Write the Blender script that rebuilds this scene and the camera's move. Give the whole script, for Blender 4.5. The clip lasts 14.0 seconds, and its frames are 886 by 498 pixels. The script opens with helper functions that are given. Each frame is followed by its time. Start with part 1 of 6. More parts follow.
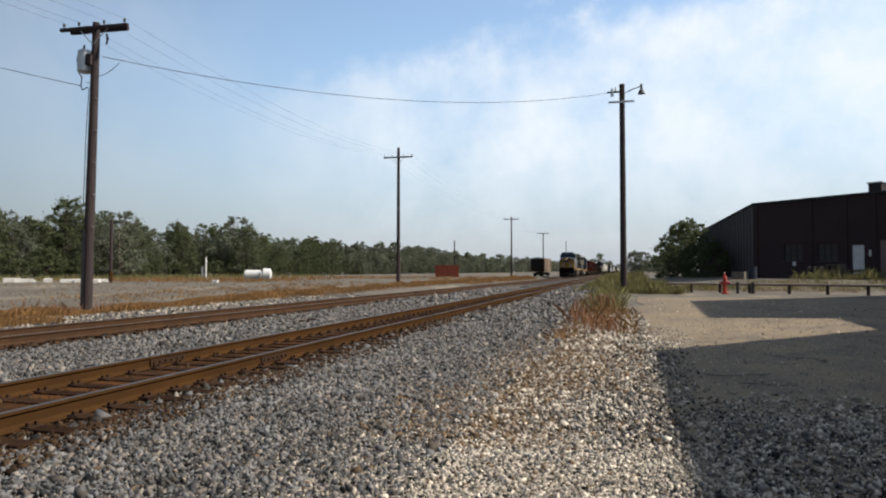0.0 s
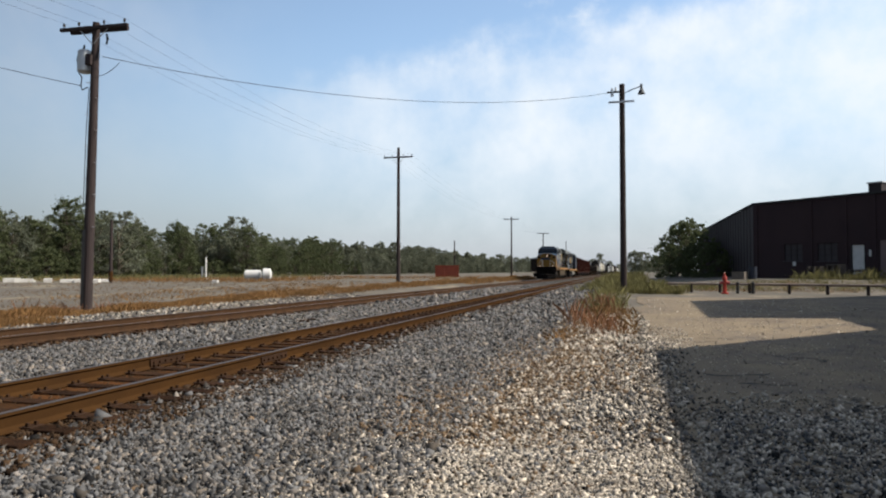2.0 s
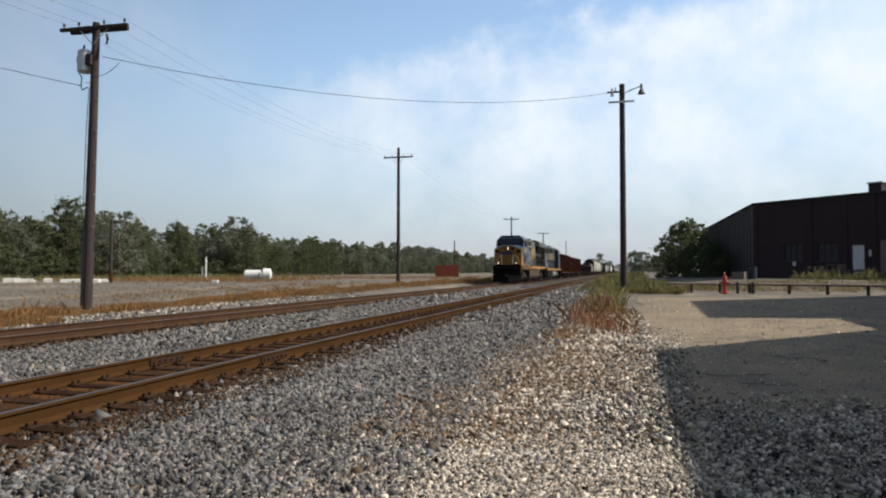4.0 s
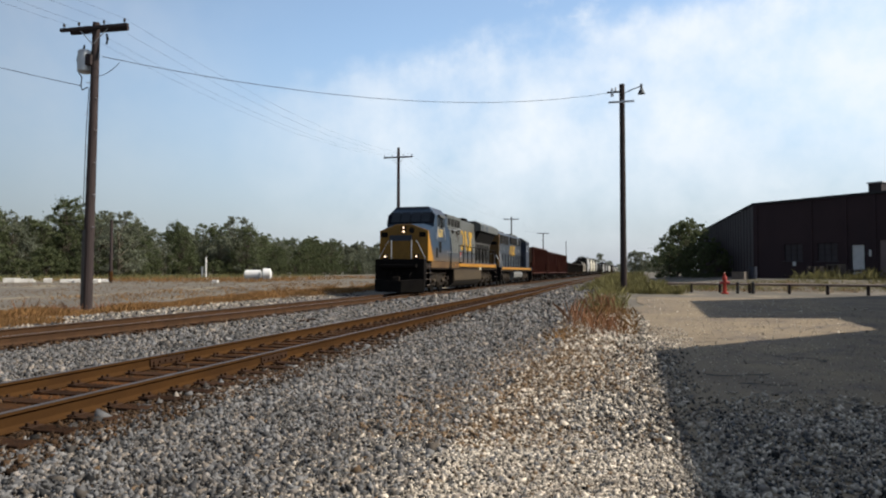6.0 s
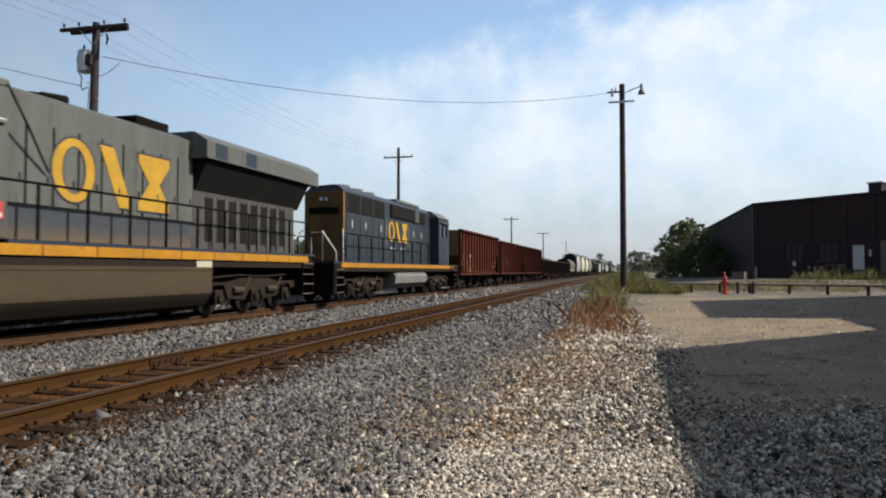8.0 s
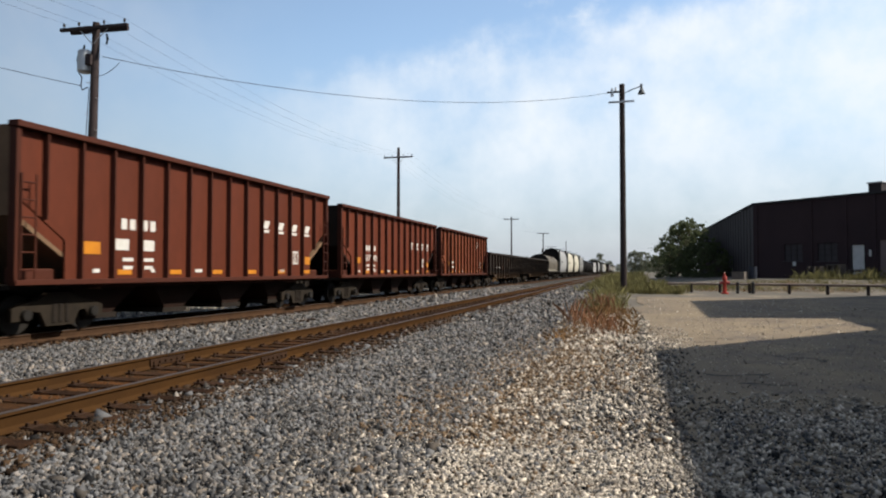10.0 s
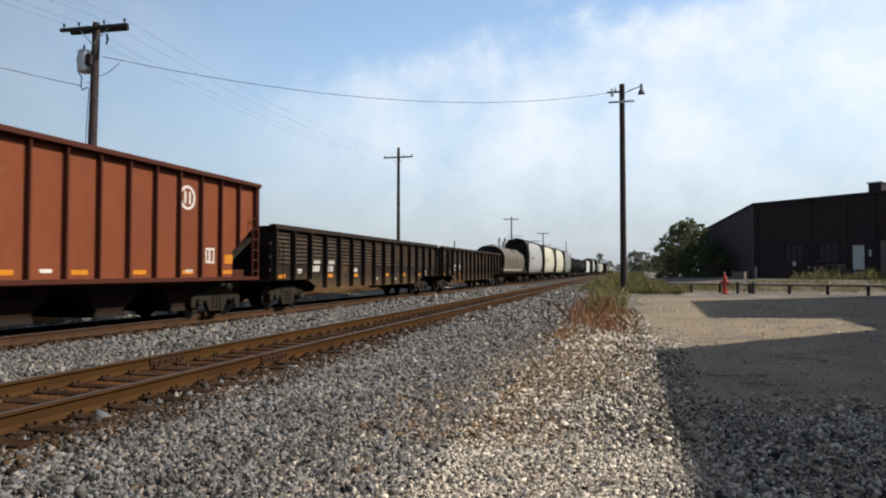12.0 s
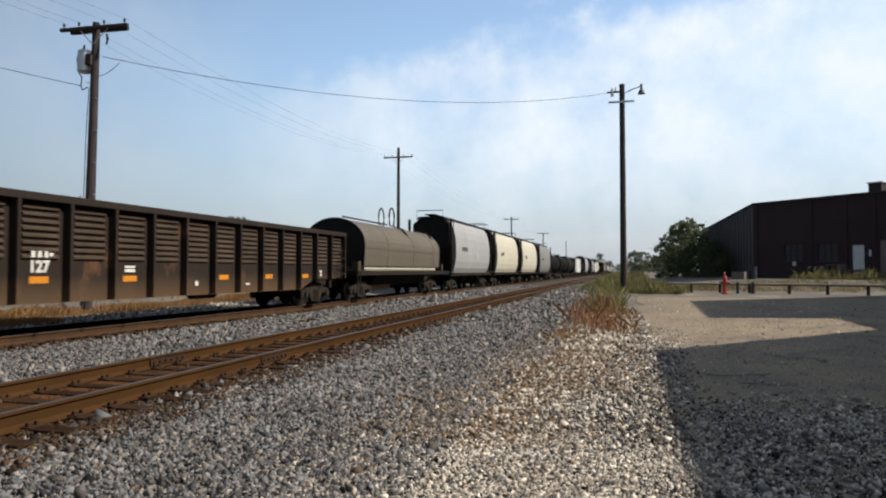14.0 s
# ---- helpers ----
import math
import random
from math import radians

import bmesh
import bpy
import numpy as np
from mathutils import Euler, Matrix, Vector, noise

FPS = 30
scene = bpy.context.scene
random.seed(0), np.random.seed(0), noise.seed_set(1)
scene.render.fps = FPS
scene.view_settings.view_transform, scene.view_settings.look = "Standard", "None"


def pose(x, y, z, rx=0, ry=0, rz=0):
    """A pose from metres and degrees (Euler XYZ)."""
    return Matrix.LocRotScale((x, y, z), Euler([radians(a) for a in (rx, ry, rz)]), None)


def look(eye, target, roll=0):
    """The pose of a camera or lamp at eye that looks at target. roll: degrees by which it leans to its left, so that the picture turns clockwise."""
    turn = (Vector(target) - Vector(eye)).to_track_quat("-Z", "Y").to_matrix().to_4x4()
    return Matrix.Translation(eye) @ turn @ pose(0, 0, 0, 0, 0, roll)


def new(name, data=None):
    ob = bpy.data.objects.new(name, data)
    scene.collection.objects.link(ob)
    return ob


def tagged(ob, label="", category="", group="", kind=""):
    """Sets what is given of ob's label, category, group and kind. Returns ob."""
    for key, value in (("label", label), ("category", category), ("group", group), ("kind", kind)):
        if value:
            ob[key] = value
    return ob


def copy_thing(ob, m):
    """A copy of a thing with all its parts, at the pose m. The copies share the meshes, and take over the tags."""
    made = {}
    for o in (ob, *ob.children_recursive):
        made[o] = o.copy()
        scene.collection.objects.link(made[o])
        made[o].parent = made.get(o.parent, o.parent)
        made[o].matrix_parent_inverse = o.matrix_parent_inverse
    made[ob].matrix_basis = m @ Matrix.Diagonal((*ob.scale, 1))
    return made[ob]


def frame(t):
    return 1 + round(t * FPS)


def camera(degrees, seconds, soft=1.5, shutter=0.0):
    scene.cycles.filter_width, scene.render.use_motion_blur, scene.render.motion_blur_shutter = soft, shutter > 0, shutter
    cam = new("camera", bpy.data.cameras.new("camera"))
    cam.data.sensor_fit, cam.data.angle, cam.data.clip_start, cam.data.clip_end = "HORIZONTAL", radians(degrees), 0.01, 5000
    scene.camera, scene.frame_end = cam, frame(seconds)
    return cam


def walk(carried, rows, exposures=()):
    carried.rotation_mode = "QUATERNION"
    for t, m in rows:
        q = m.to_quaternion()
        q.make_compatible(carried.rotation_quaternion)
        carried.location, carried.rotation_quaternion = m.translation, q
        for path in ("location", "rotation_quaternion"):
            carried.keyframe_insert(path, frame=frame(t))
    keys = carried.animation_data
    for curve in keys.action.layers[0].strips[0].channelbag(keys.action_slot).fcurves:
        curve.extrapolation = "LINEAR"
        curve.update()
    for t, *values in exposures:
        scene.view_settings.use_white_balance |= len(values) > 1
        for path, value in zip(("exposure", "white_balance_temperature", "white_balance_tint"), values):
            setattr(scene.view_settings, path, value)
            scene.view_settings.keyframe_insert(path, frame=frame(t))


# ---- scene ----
# World: the tracks run along +Y, x = 0 is under the camera, rail heads at z = RH.
RH = 0.45
NEAR_X, TRAIN_X, DRAW_IN = -6.35, -12.95, 0.0095
TRAIN_TURN = -math.degrees(math.atan(DRAW_IN))
SPEED = 17.5

cam = camera(66.3, 14.0, soft=2.1, shutter=0.12)
EYE = pose(0, 0, 1.77, 91.86, 0, 15.0)
walk(cam, [(0.0, EYE), (14.0, EYE)], [(0.0, 0.85), (14.0, 0.85)])

# ---- light ----
SUN_AZ, SUN_EL = radians(81.5), radians(42)
sun = new("sun", bpy.data.lights.new("sun", "SUN"))
sun.data.energy, sun.data.angle, sun.data.color = 4.6, radians(0.55), (1.0, 0.93, 0.82)
to_sun = Vector((math.sin(SUN_AZ) * math.cos(SUN_EL), math.cos(SUN_AZ) * math.cos(SUN_EL), math.sin(SUN_EL)))
sun.matrix_world = look(to_sun * 50, (0, 0, 0))


def sky_world():
    w = bpy.data.worlds.new("sky")
    scene.world = w
    w.use_nodes = True
    nt = w.node_tree
    nt.nodes.clear()
    out = nt.nodes.new("ShaderNodeOutputWorld")
    bg = nt.nodes.new("ShaderNodeBackground")
    bg.inputs[1].default_value = 0.055
    sky = nt.nodes.new("ShaderNodeTexSky")
    sky.sky_type, sky.sun_disc = "NISHITA", False
    sky.sun_elevation, sky.sun_rotation = SUN_EL, SUN_AZ
    sky.dust_density, sky.air_density, sky.ozone_density = 0.7, 1.0, 2.5
    co = nt.nodes.new("ShaderNodeTexCoord")
    sep = nt.nodes.new("ShaderNodeSeparateXYZ")
    nt.links.new(co.outputs["Generated"], sep.inputs[0])
    # clouds lie on a high flat layer: direction divided by its height
    den = nt.nodes.new("ShaderNodeMath"); den.operation = "ADD"; den.inputs[1].default_value = 0.24
    nt.links.new(sep.outputs["Z"], den.inputs[0])
    dv = nt.nodes.new("ShaderNodeVectorMath"); dv.operation = "DIVIDE"
    cmb = nt.nodes.new("ShaderNodeCombineXYZ")
    for i in range(3):
        nt.links.new(den.outputs[0], cmb.inputs[i])
    nt.links.new(co.outputs["Generated"], dv.inputs[0])
    nt.links.new(cmb.outputs[0], dv.inputs[1])
    def soft_noise(scale, stretch, off, detail):
        mp = nt.nodes.new("ShaderNodeMapping")
        mp.inputs["Location"].default_value = off
        mp.inputs["Rotation"].default_value = (0, 0, 0.2)
        mp.inputs["Scale"].default_value = (scale * stretch, scale, 0)
        nt.links.new(dv.outputs[0], mp.inputs[0])
        ns = nt.nodes.new("ShaderNodeTexNoise")
        ns.inputs["Scale"].default_value, ns.inputs["Detail"].default_value, ns.inputs["Roughness"].default_value = 1.0, detail, 0.52
        ns.inputs["Distortion"].default_value = 0.35
        nt.links.new(mp.outputs[0], ns.inputs["Vector"])
        return ns

    def calc(op, x, y, z=None):
        nd = nt.nodes.new("ShaderNodeMath")
        nd.operation = op
        for k, v in enumerate((x, y) if z is None else (x, y, z)):
            if isinstance(v, (int, float)):
                nd.inputs[k].default_value = v
            else:
                nt.links.new(v, nd.inputs[k])
        return nd.outputs[0]
    # up the line: u runs across the view to the right, v is the height over the horizon
    ahead = calc("MAXIMUM", calc("MULTIPLY_ADD", sep.outputs["X"], -0.259, calc("MULTIPLY", sep.outputs["Y"], 0.966)), 0.2)
    u = calc("DIVIDE", calc("MULTIPLY_ADD", sep.outputs["X"], 0.966, calc("MULTIPLY", sep.outputs["Y"], 0.259)), ahead)
    v = calc("DIVIDE", sep.outputs["Z"], ahead)

    def ease(x, lo, hi):
        nd = nt.nodes.new("ShaderNodeMapRange")
        nd.interpolation_type = "SMOOTHSTEP"
        nd.inputs[1].default_value, nd.inputs[2].default_value = lo, hi
        nt.links.new(x, nd.inputs[0])
        return nd.outputs[0]
    puff = nt.nodes.new("ShaderNodeTexNoise")
    puff.inputs["Scale"].default_value, puff.inputs["Detail"].default_value, puff.inputs["Roughness"].default_value = 9.0, 7, 0.58
    nt.links.new(co.outputs["Generated"], puff.inputs["Vector"])
    n1, n2 = soft_noise(0.9, 0.5, (1.7, 2.6, 0), 4), soft_noise(2.6, 0.6, (0.3, 5.2, 0), 7)
    p0, a0, b0 = (calc("SUBTRACT", q.outputs[0], 0.5) for q in (puff, n1, n2))
    # a deck of thin cloud under a slanting edge, open blue above it, and a veil to the left
    edge = calc("ADD", calc("SUBTRACT", calc("MULTIPLY_ADD", u, 0.19, 0.345), v), calc("MULTIPLY_ADD", p0, 0.16, calc("MULTIPLY", b0, 0.07)))
    deck = calc("MULTIPLY", ease(edge, -0.02, 0.06), ease(u, -0.46, 0.06))
    body = calc("ADD", calc("MULTIPLY_ADD", p0, 2.3, 0.61), calc("MULTIPLY", a0, 0.5))
    wisp = calc("MULTIPLY", calc("MULTIPLY", ease(u, -0.12, 0.12), 0.85), ease(calc("ADD", b0, calc("MULTIPLY_ADD", p0, 0.9, calc("MULTIPLY", u, 0.16))), 0.04, 0.30))
    veil = calc("MULTIPLY", calc("SUBTRACT", 1.0, ease(u, -0.62, -0.12)), calc("MULTIPLY_ADD", p0, 0.7, 0.26))
    amount = calc("MAXIMUM", calc("MAXIMUM", calc("MULTIPLY", deck, body), wisp), veil)
    mul = nt.nodes.new("ShaderNodeMapRange")
    mul.inputs[3].default_value = 0.04
    nt.links.new(amount, mul.inputs[0])
    # grey-blue haze fills in towards the horizon, under the clouds
    hz = nt.nodes.new("ShaderNodeMapRange")
    hz.interpolation_type = "SMOOTHSTEP"
    hz.inputs[1].default_value, hz.inputs[2].default_value = -0.02, 0.34
    hz.inputs[3].default_value, hz.inputs[4].default_value = 0.88, 0.0
    nt.links.new(sep.outputs["Z"], hz.inputs[0])
    lift = nt.nodes.new("ShaderNodeVectorMath")
    lift.operation = "MULTIPLY"
    lift.inputs[1].default_value = (2.45, 2.36, 2.16)
    nt.links.new(sky.outputs[0], lift.inputs[0])
    haze = nt.nodes.new("ShaderNodeMix"); haze.data_type = "RGBA"
    nt.links.new(hz.outputs[0], haze.inputs[0])
    nt.links.new(lift.outputs[0], haze.inputs[6])
    haze.inputs[7].default_value = (3.85, 4.35, 5.35, 1)
    fac = nt.nodes.new("ShaderNodeMath"); fac.operation = "MULTIPLY"; fac.inputs[1].default_value = 0.9
    low = nt.nodes.new("ShaderNodeMapRange")
    low.interpolation_type = "SMOOTHSTEP"
    low.inputs[1].default_value, low.inputs[2].default_value = 0.0, 0.22
    low.inputs[3].default_value, low.inputs[4].default_value = 0.25, 0.92
    nt.links.new(sep.outputs["Z"], low.inputs[0])
    nt.links.new(low.outputs[0], fac.inputs[1])
    nt.links.new(mul.outputs[0], fac.inputs[0])
    mix = nt.nodes.new("ShaderNodeMix"); mix.data_type = "RGBA"
    nt.links.new(fac.outputs[0], mix.inputs[0])
    nt.links.new(haze.outputs[2], mix.inputs[6])
    mix.inputs[7].default_value = (9.2, 9.8, 10.4, 1)
    # the sky away from the sun is duller
    side = nt.nodes.new("ShaderNodeVectorMath")
    side.operation = "SCALE"
    nt.links.new(mix.outputs[2], side.inputs[0])
    nt.links.new(calc("MULTIPLY_ADD", ease(u, -0.85, 0.0), 0.40, 0.60), side.inputs["Scale"])
    nt.links.new(side.outputs[0], bg.inputs[0])
    nt.links.new(bg.outputs[0], out.inputs[0])


sky_world()


# ---- materials ----
def mat(name, col, col2=None, rough=0.8, metal=0.0, scale=4.0, fine=40.0, bump=0.15, bump_dist=0.01, rust=None, rust_amt=0.0,
        stretch=(1, 1, 1), coords="Object", emit=None, island=0.0, objrand=0.0, alt=None, dusty=None, thin=0.0):
    """Two-scale noise colour between col and col2, optional patches of rust, and fine relief."""
    m = bpy.data.materials.new(name)
    m.use_nodes = True
    nt = m.node_tree
    b = nt.nodes["Principled BSDF"]
    b.inputs["Roughness"].default_value, b.inputs["Metallic"].default_value = rough, metal
    b.inputs["Specular IOR Level"].default_value = 0.5 if rough < 0.3 else 0.3 if rough < 0.6 else 0.12
    col2 = col2 or tuple(c * 0.7 for c in col)
    co = nt.nodes.new("ShaderNodeTexCoord")
    mp = nt.nodes.new("ShaderNodeMapping")
    mp.inputs["Scale"].default_value = stretch
    nt.links.new(co.outputs[coords], mp.inputs[0])

    def noise_tex(s, d, r=0.6):
        n = nt.nodes.new("ShaderNodeTexNoise")
        n.inputs["Scale"].default_value, n.inputs["Detail"].default_value, n.inputs["Roughness"].default_value = s, d, r
        nt.links.new(mp.outputs[0], n.inputs["Vector"])
        return n

    def ramp(node, lo, hi):
        r = nt.nodes.new("ShaderNodeMapRange")
        r.inputs[1].default_value, r.inputs[2].default_value = lo, hi
        nt.links.new(node.outputs[0], r.inputs[0])
        return r

    def blend(f, a, bcol, kind="MIX"):
        x = nt.nodes.new("ShaderNodeMix")
        x.data_type, x.blend_type = "RGBA", kind
        if hasattr(f, "outputs"):
            nt.links.new(f.outputs[0], x.inputs[0])
        else:
            x.inputs[0].default_value = f
        for sock, v in ((6, a), (7, bcol)):
            if isinstance(v, tuple):
                x.inputs[sock].default_value = (*v[:3], 1)
            else:
                nt.links.new(v, x.inputs[sock])
        return x.outputs[2]
    big, small = noise_tex(scale, 5), noise_tex(fine, 4, 0.7)
    c = blend(ramp(big, 0.3, 0.7), tuple(col), tuple(col2))
    c = blend(ramp(small, 0.25, 0.75), c, blend(0.45, c, tuple(x * 0.45 for x in col)))
    if rust:
        rn = noise_tex(scale * 1.7, 8, 0.75)
        c = blend(ramp(rn, 0.66 - rust_amt * 0.4, 0.74 - rust_amt * 0.3), c, tuple(rust))
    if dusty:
        # tint of the lower part, road dust on paint, painted shade on the fuel tank: (colour, height where it is thick,
        # height where it ends)
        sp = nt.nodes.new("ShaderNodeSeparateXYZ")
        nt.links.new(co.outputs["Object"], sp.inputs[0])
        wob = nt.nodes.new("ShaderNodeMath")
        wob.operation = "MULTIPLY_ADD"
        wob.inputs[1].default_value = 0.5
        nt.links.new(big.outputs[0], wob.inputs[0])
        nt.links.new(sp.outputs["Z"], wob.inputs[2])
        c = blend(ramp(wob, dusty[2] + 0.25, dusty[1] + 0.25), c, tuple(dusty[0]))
    if alt:
        g0 = nt.nodes.new("ShaderNodeNewGeometry")
        wn = nt.nodes.new("ShaderNodeTexWhiteNoise")
        wn.noise_dimensions = "1D"
        nt.links.new(g0.outputs["Random Per Island"], wn.inputs["W"])
        c = blend(ramp(wn, 0.55, 1.05), c, tuple(alt))
    if island or objrand:
        g = nt.nodes.new("ShaderNodeNewGeometry" if island else "ShaderNodeObjectInfo")
        r = nt.nodes.new("ShaderNodeMapRange")
        a = island or objrand
        r.inputs[3].default_value, r.inputs[4].default_value = 1 - a, 1 + a
        nt.links.new(g.outputs["Random Per Island" if island else "Random"], r.inputs[0])
        v = nt.nodes.new("ShaderNodeVectorMath"); v.operation = "SCALE"
        nt.links.new(c, v.inputs[0]); nt.links.new(r.outputs[0], v.inputs["Scale"])
        c = v.outputs[0]
    nt.links.new(c, b.inputs["Base Color"])
    if bump:
        bp = nt.nodes.new("ShaderNodeBump")
        bp.inputs["Strength"].default_value, bp.inputs["Distance"].default_value = bump, bump_dist
        nt.links.new(small.outputs[0], bp.inputs["Height"])
        nt.links.new(bp.outputs[0], b.inputs["Normal"])
    if thin:
        tl = nt.nodes.new("ShaderNodeBsdfTranslucent")
        mx = nt.nodes.new("ShaderNodeMixShader")
        mx.inputs[0].default_value = thin
        nt.links.new(c, tl.inputs["Color"])
        nt.links.new(b.outputs[0], mx.inputs[1])
        nt.links.new(tl.outputs[0], mx.inputs[2])
        nt.links.new(mx.outputs[0], nt.nodes["Material Output"].inputs["Surface"])
    if emit:
        b.inputs["Emission Color"].default_value, b.inputs["Emission Strength"].default_value = (*emit[:3], 1), emit[3]
    return m


RUST = (0.16, 0.065, 0.028)
M = {
    "ballast": mat("ballast", (0.050, 0.045, 0.041), (0.032, 0.029, 0.026), 0.95, scale=0.8, fine=22, bump=0.9, bump_dist=0.05),
    "stone": mat("ballast_stone", (0.106, 0.104, 0.104), (0.056, 0.0555, 0.056), 0.85, scale=1.2, fine=60, island=0.9, alt=(0.135, 0.112, 0.090), bump=0.3),
    "pale_stone": mat("pale_gravel_stone", (0.47, 0.418, 0.345), (0.31, 0.265, 0.215), 0.9, scale=0.7, fine=60, island=0.55, alt=(0.085, 0.070, 0.060), bump=0.3),
    "asphalt": mat("asphalt", (0.212, 0.164, 0.106), (0.112, 0.090, 0.071), 0.9, scale=0.5, fine=14, bump=0.7, bump_dist=0.02, rust=(0.066, 0.057, 0.052), rust_amt=0.33),
    "lot": mat("gravel_lot", (0.118, 0.103, 0.085), (0.082, 0.072, 0.058), 0.95, scale=0.16, fine=6, bump=0.5, bump_dist=0.03, stretch=(1, 0.5, 1), rust=(0.20, 0.165, 0.115), rust_amt=0.32),
    "rust_stone": mat("rust_stained_stone", (0.054, 0.030, 0.0145), (0.026, 0.017, 0.011), 0.9, scale=1.5, fine=60, island=0.7, bump=0.3),
    "rail": mat("rusty_rail", (0.054, 0.026, 0.009), (0.032, 0.0165, 0.0075), 0.9, 0.0, scale=3, fine=50, stretch=(1, 0.4, 1)),
    "dull_rail": mat("dull_brown_rail", (0.062, 0.034, 0.019), (0.036, 0.022, 0.014), 0.9, 0.0, scale=3, fine=50),
    "railtop": mat("worn_rail_head", (0.085, 0.076, 0.072), (0.05, 0.042, 0.038), 0.5, 0.5, scale=2, fine=30),
    "crib": mat("oily_cinders", (0.098, 0.042, 0.016), (0.028, 0.017, 0.010), 0.95, scale=1.5, fine=30, bump=0.9, bump_dist=0.03),
    "plate": mat("dark_rusty_plate", (0.040, 0.019, 0.009), (0.018, 0.010, 0.006), 0.9, scale=6, fine=40),
    "crack": mat("tar_crack", (0.022, 0.02, 0.018), None, 0.9),
    "tie": mat("creosoted_tie", (0.034, 0.018, 0.010), (0.018, 0.011, 0.008), 0.9, scale=3, fine=30, stretch=(1, 6, 1), rust=(0.075, 0.034, 0.015), rust_amt=0.3, objrand=0.3, bump=0.5),
    "pole": mat("weathered_pole", (0.046, 0.034, 0.033), (0.028, 0.022, 0.022), 0.85, scale=2, fine=25, stretch=(6, 6, 0.5), bump=0.5),
    "galv": mat("galvanised_steel", (0.48, 0.49, 0.5), (0.36, 0.37, 0.38), 0.5, 0.5, scale=3),
    "wire": mat("black_wire", (0.03, 0.03, 0.032), None, 0.6, bump=0),
    "brick": mat("dark_brick", (0.045, 0.029, 0.031), (0.034, 0.023, 0.026), 0.9, scale=0.3, fine=8, bump=0.3),
    "siding": mat("dark_metal_siding", (0.038, 0.030, 0.032), (0.028, 0.023, 0.025), 0.7, scale=0.4, fine=6),
    "roof": mat("tar_roof", (0.035, 0.035, 0.0364), None, 0.9),
    "white": mat("white_paint", (0.6, 0.59, 0.57), (0.48, 0.47, 0.45), 0.5, scale=2, fine=20),
    "glass_block": mat("boarded_window", (0.066, 0.058, 0.062), (0.048, 0.042, 0.045), 0.6, scale=1, fine=10),
    "lamp_dark": mat("weathered_lamp_metal", (0.085, 0.088, 0.092), (0.05, 0.052, 0.055), 0.6, 0.3, scale=4),
    "concrete": mat("pale_concrete", (0.50, 0.485, 0.455), (0.33, 0.315, 0.29), 0.85, scale=1.5, fine=14),
    "red": mat("red_paint", (0.42, 0.05, 0.03), (0.30, 0.04, 0.03), 0.5, scale=3),
    "brown_stone": mat("muddy_brown_stone", (0.135, 0.088, 0.05), (0.075, 0.052, 0.034), 0.95, scale=1.2, fine=50, island=0.6, bump=0.3),
    "leaf": mat("leaf", (0.098, 0.112, 0.052), (0.060, 0.073, 0.036), 0.7, scale=0.25, fine=3, island=0.35, bump=0, thin=0.4),
    # greyer, lighter leaf; on the far woods it puts distance haze into the colour
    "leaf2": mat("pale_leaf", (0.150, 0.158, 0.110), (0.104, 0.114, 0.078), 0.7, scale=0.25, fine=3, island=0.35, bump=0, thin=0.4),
    "bark": mat("bark", (0.10, 0.08, 0.06), (0.06, 0.05, 0.04), 0.9, scale=4, fine=30, bump=0.6),
    "dry": mat("dry_grass", (0.235, 0.130, 0.052), (0.145, 0.082, 0.035), 0.9, scale=0.5, fine=5, island=0.4, bump=0, thin=0.3),
    "green_grass": mat("weed_green", (0.175, 0.155, 0.062), (0.105, 0.100, 0.046), 0.9, scale=0.5, fine=5, island=0.4, bump=0, thin=0.3),
    "redweed": mat("red_brown_weed", (0.215, 0.105, 0.055), (0.135, 0.068, 0.038), 0.9, scale=0.5, fine=5, island=0.45, bump=0, thin=0.3),
}


# ---- mesh tools ----
def thing(name, label, category, group="", m=None, kind=""):
    ob = new(name)
    ob.empty_display_size = 0.3
    if m is not None:
        ob.matrix_basis = m
    return tagged(ob, label, category, group, kind)


def mesh_from(bm, name, material):
    me = bpy.data.meshes.new(name)
    bm.to_mesh(me)
    bm.free()
    for mm in (material if isinstance(material, (list, tuple)) else [material]):
        me.materials.append(mm)
    return me


def part(name, bm, material, parent=None, label="", smooth=False):
    me = mesh_from(bm, name, material)
    if smooth:
        for p in me.polygons:
            p.use_smooth = True
    ob = new(name, me)
    ob.parent = parent
    if label:
        ob["label"] = label
    return ob


def share(name, source, parent, m):
    """Another object on the mesh of source."""
    ob = new(name, source.data)
    ob.parent = parent
    ob.matrix_basis = m
    return ob


def box(bm, x0, x1, y0, y1, z0, z1, m=None, bev=0.0):
    g = bmesh.ops.create_cube(bm, size=1)
    vs = g["verts"]
    mm = Matrix.Translation(((x0 + x1) / 2, (y0 + y1) / 2, (z0 + z1) / 2)) @ Matrix.Diagonal((abs(x1 - x0), abs(y1 - y0), abs(z1 - z0), 1))
    bmesh.ops.transform(bm, matrix=(m @ mm) if m is not None else mm, verts=vs)
    if bev:
        es = list({e for v in vs for e in v.link_edges})
        bmesh.ops.bevel(bm, geom=es, offset=bev, segments=2, affect="EDGES", profile=0.6)
    return bm


def cyl(bm, p0, p1, r0, r1=None, n=12, caps=True):
    p0, p1 = Vector(p0), Vector(p1)
    r1 = r0 if r1 is None else r1
    q = (p1 - p0).to_track_quat("Z", "Y").to_matrix().to_4x4()
    bmesh.ops.create_cone(bm, cap_ends=caps, segments=n, radius1=r0, radius2=r1, depth=(p1 - p0).length,
                          matrix=Matrix.Translation((p0 + p1) / 2) @ q)
    return bm


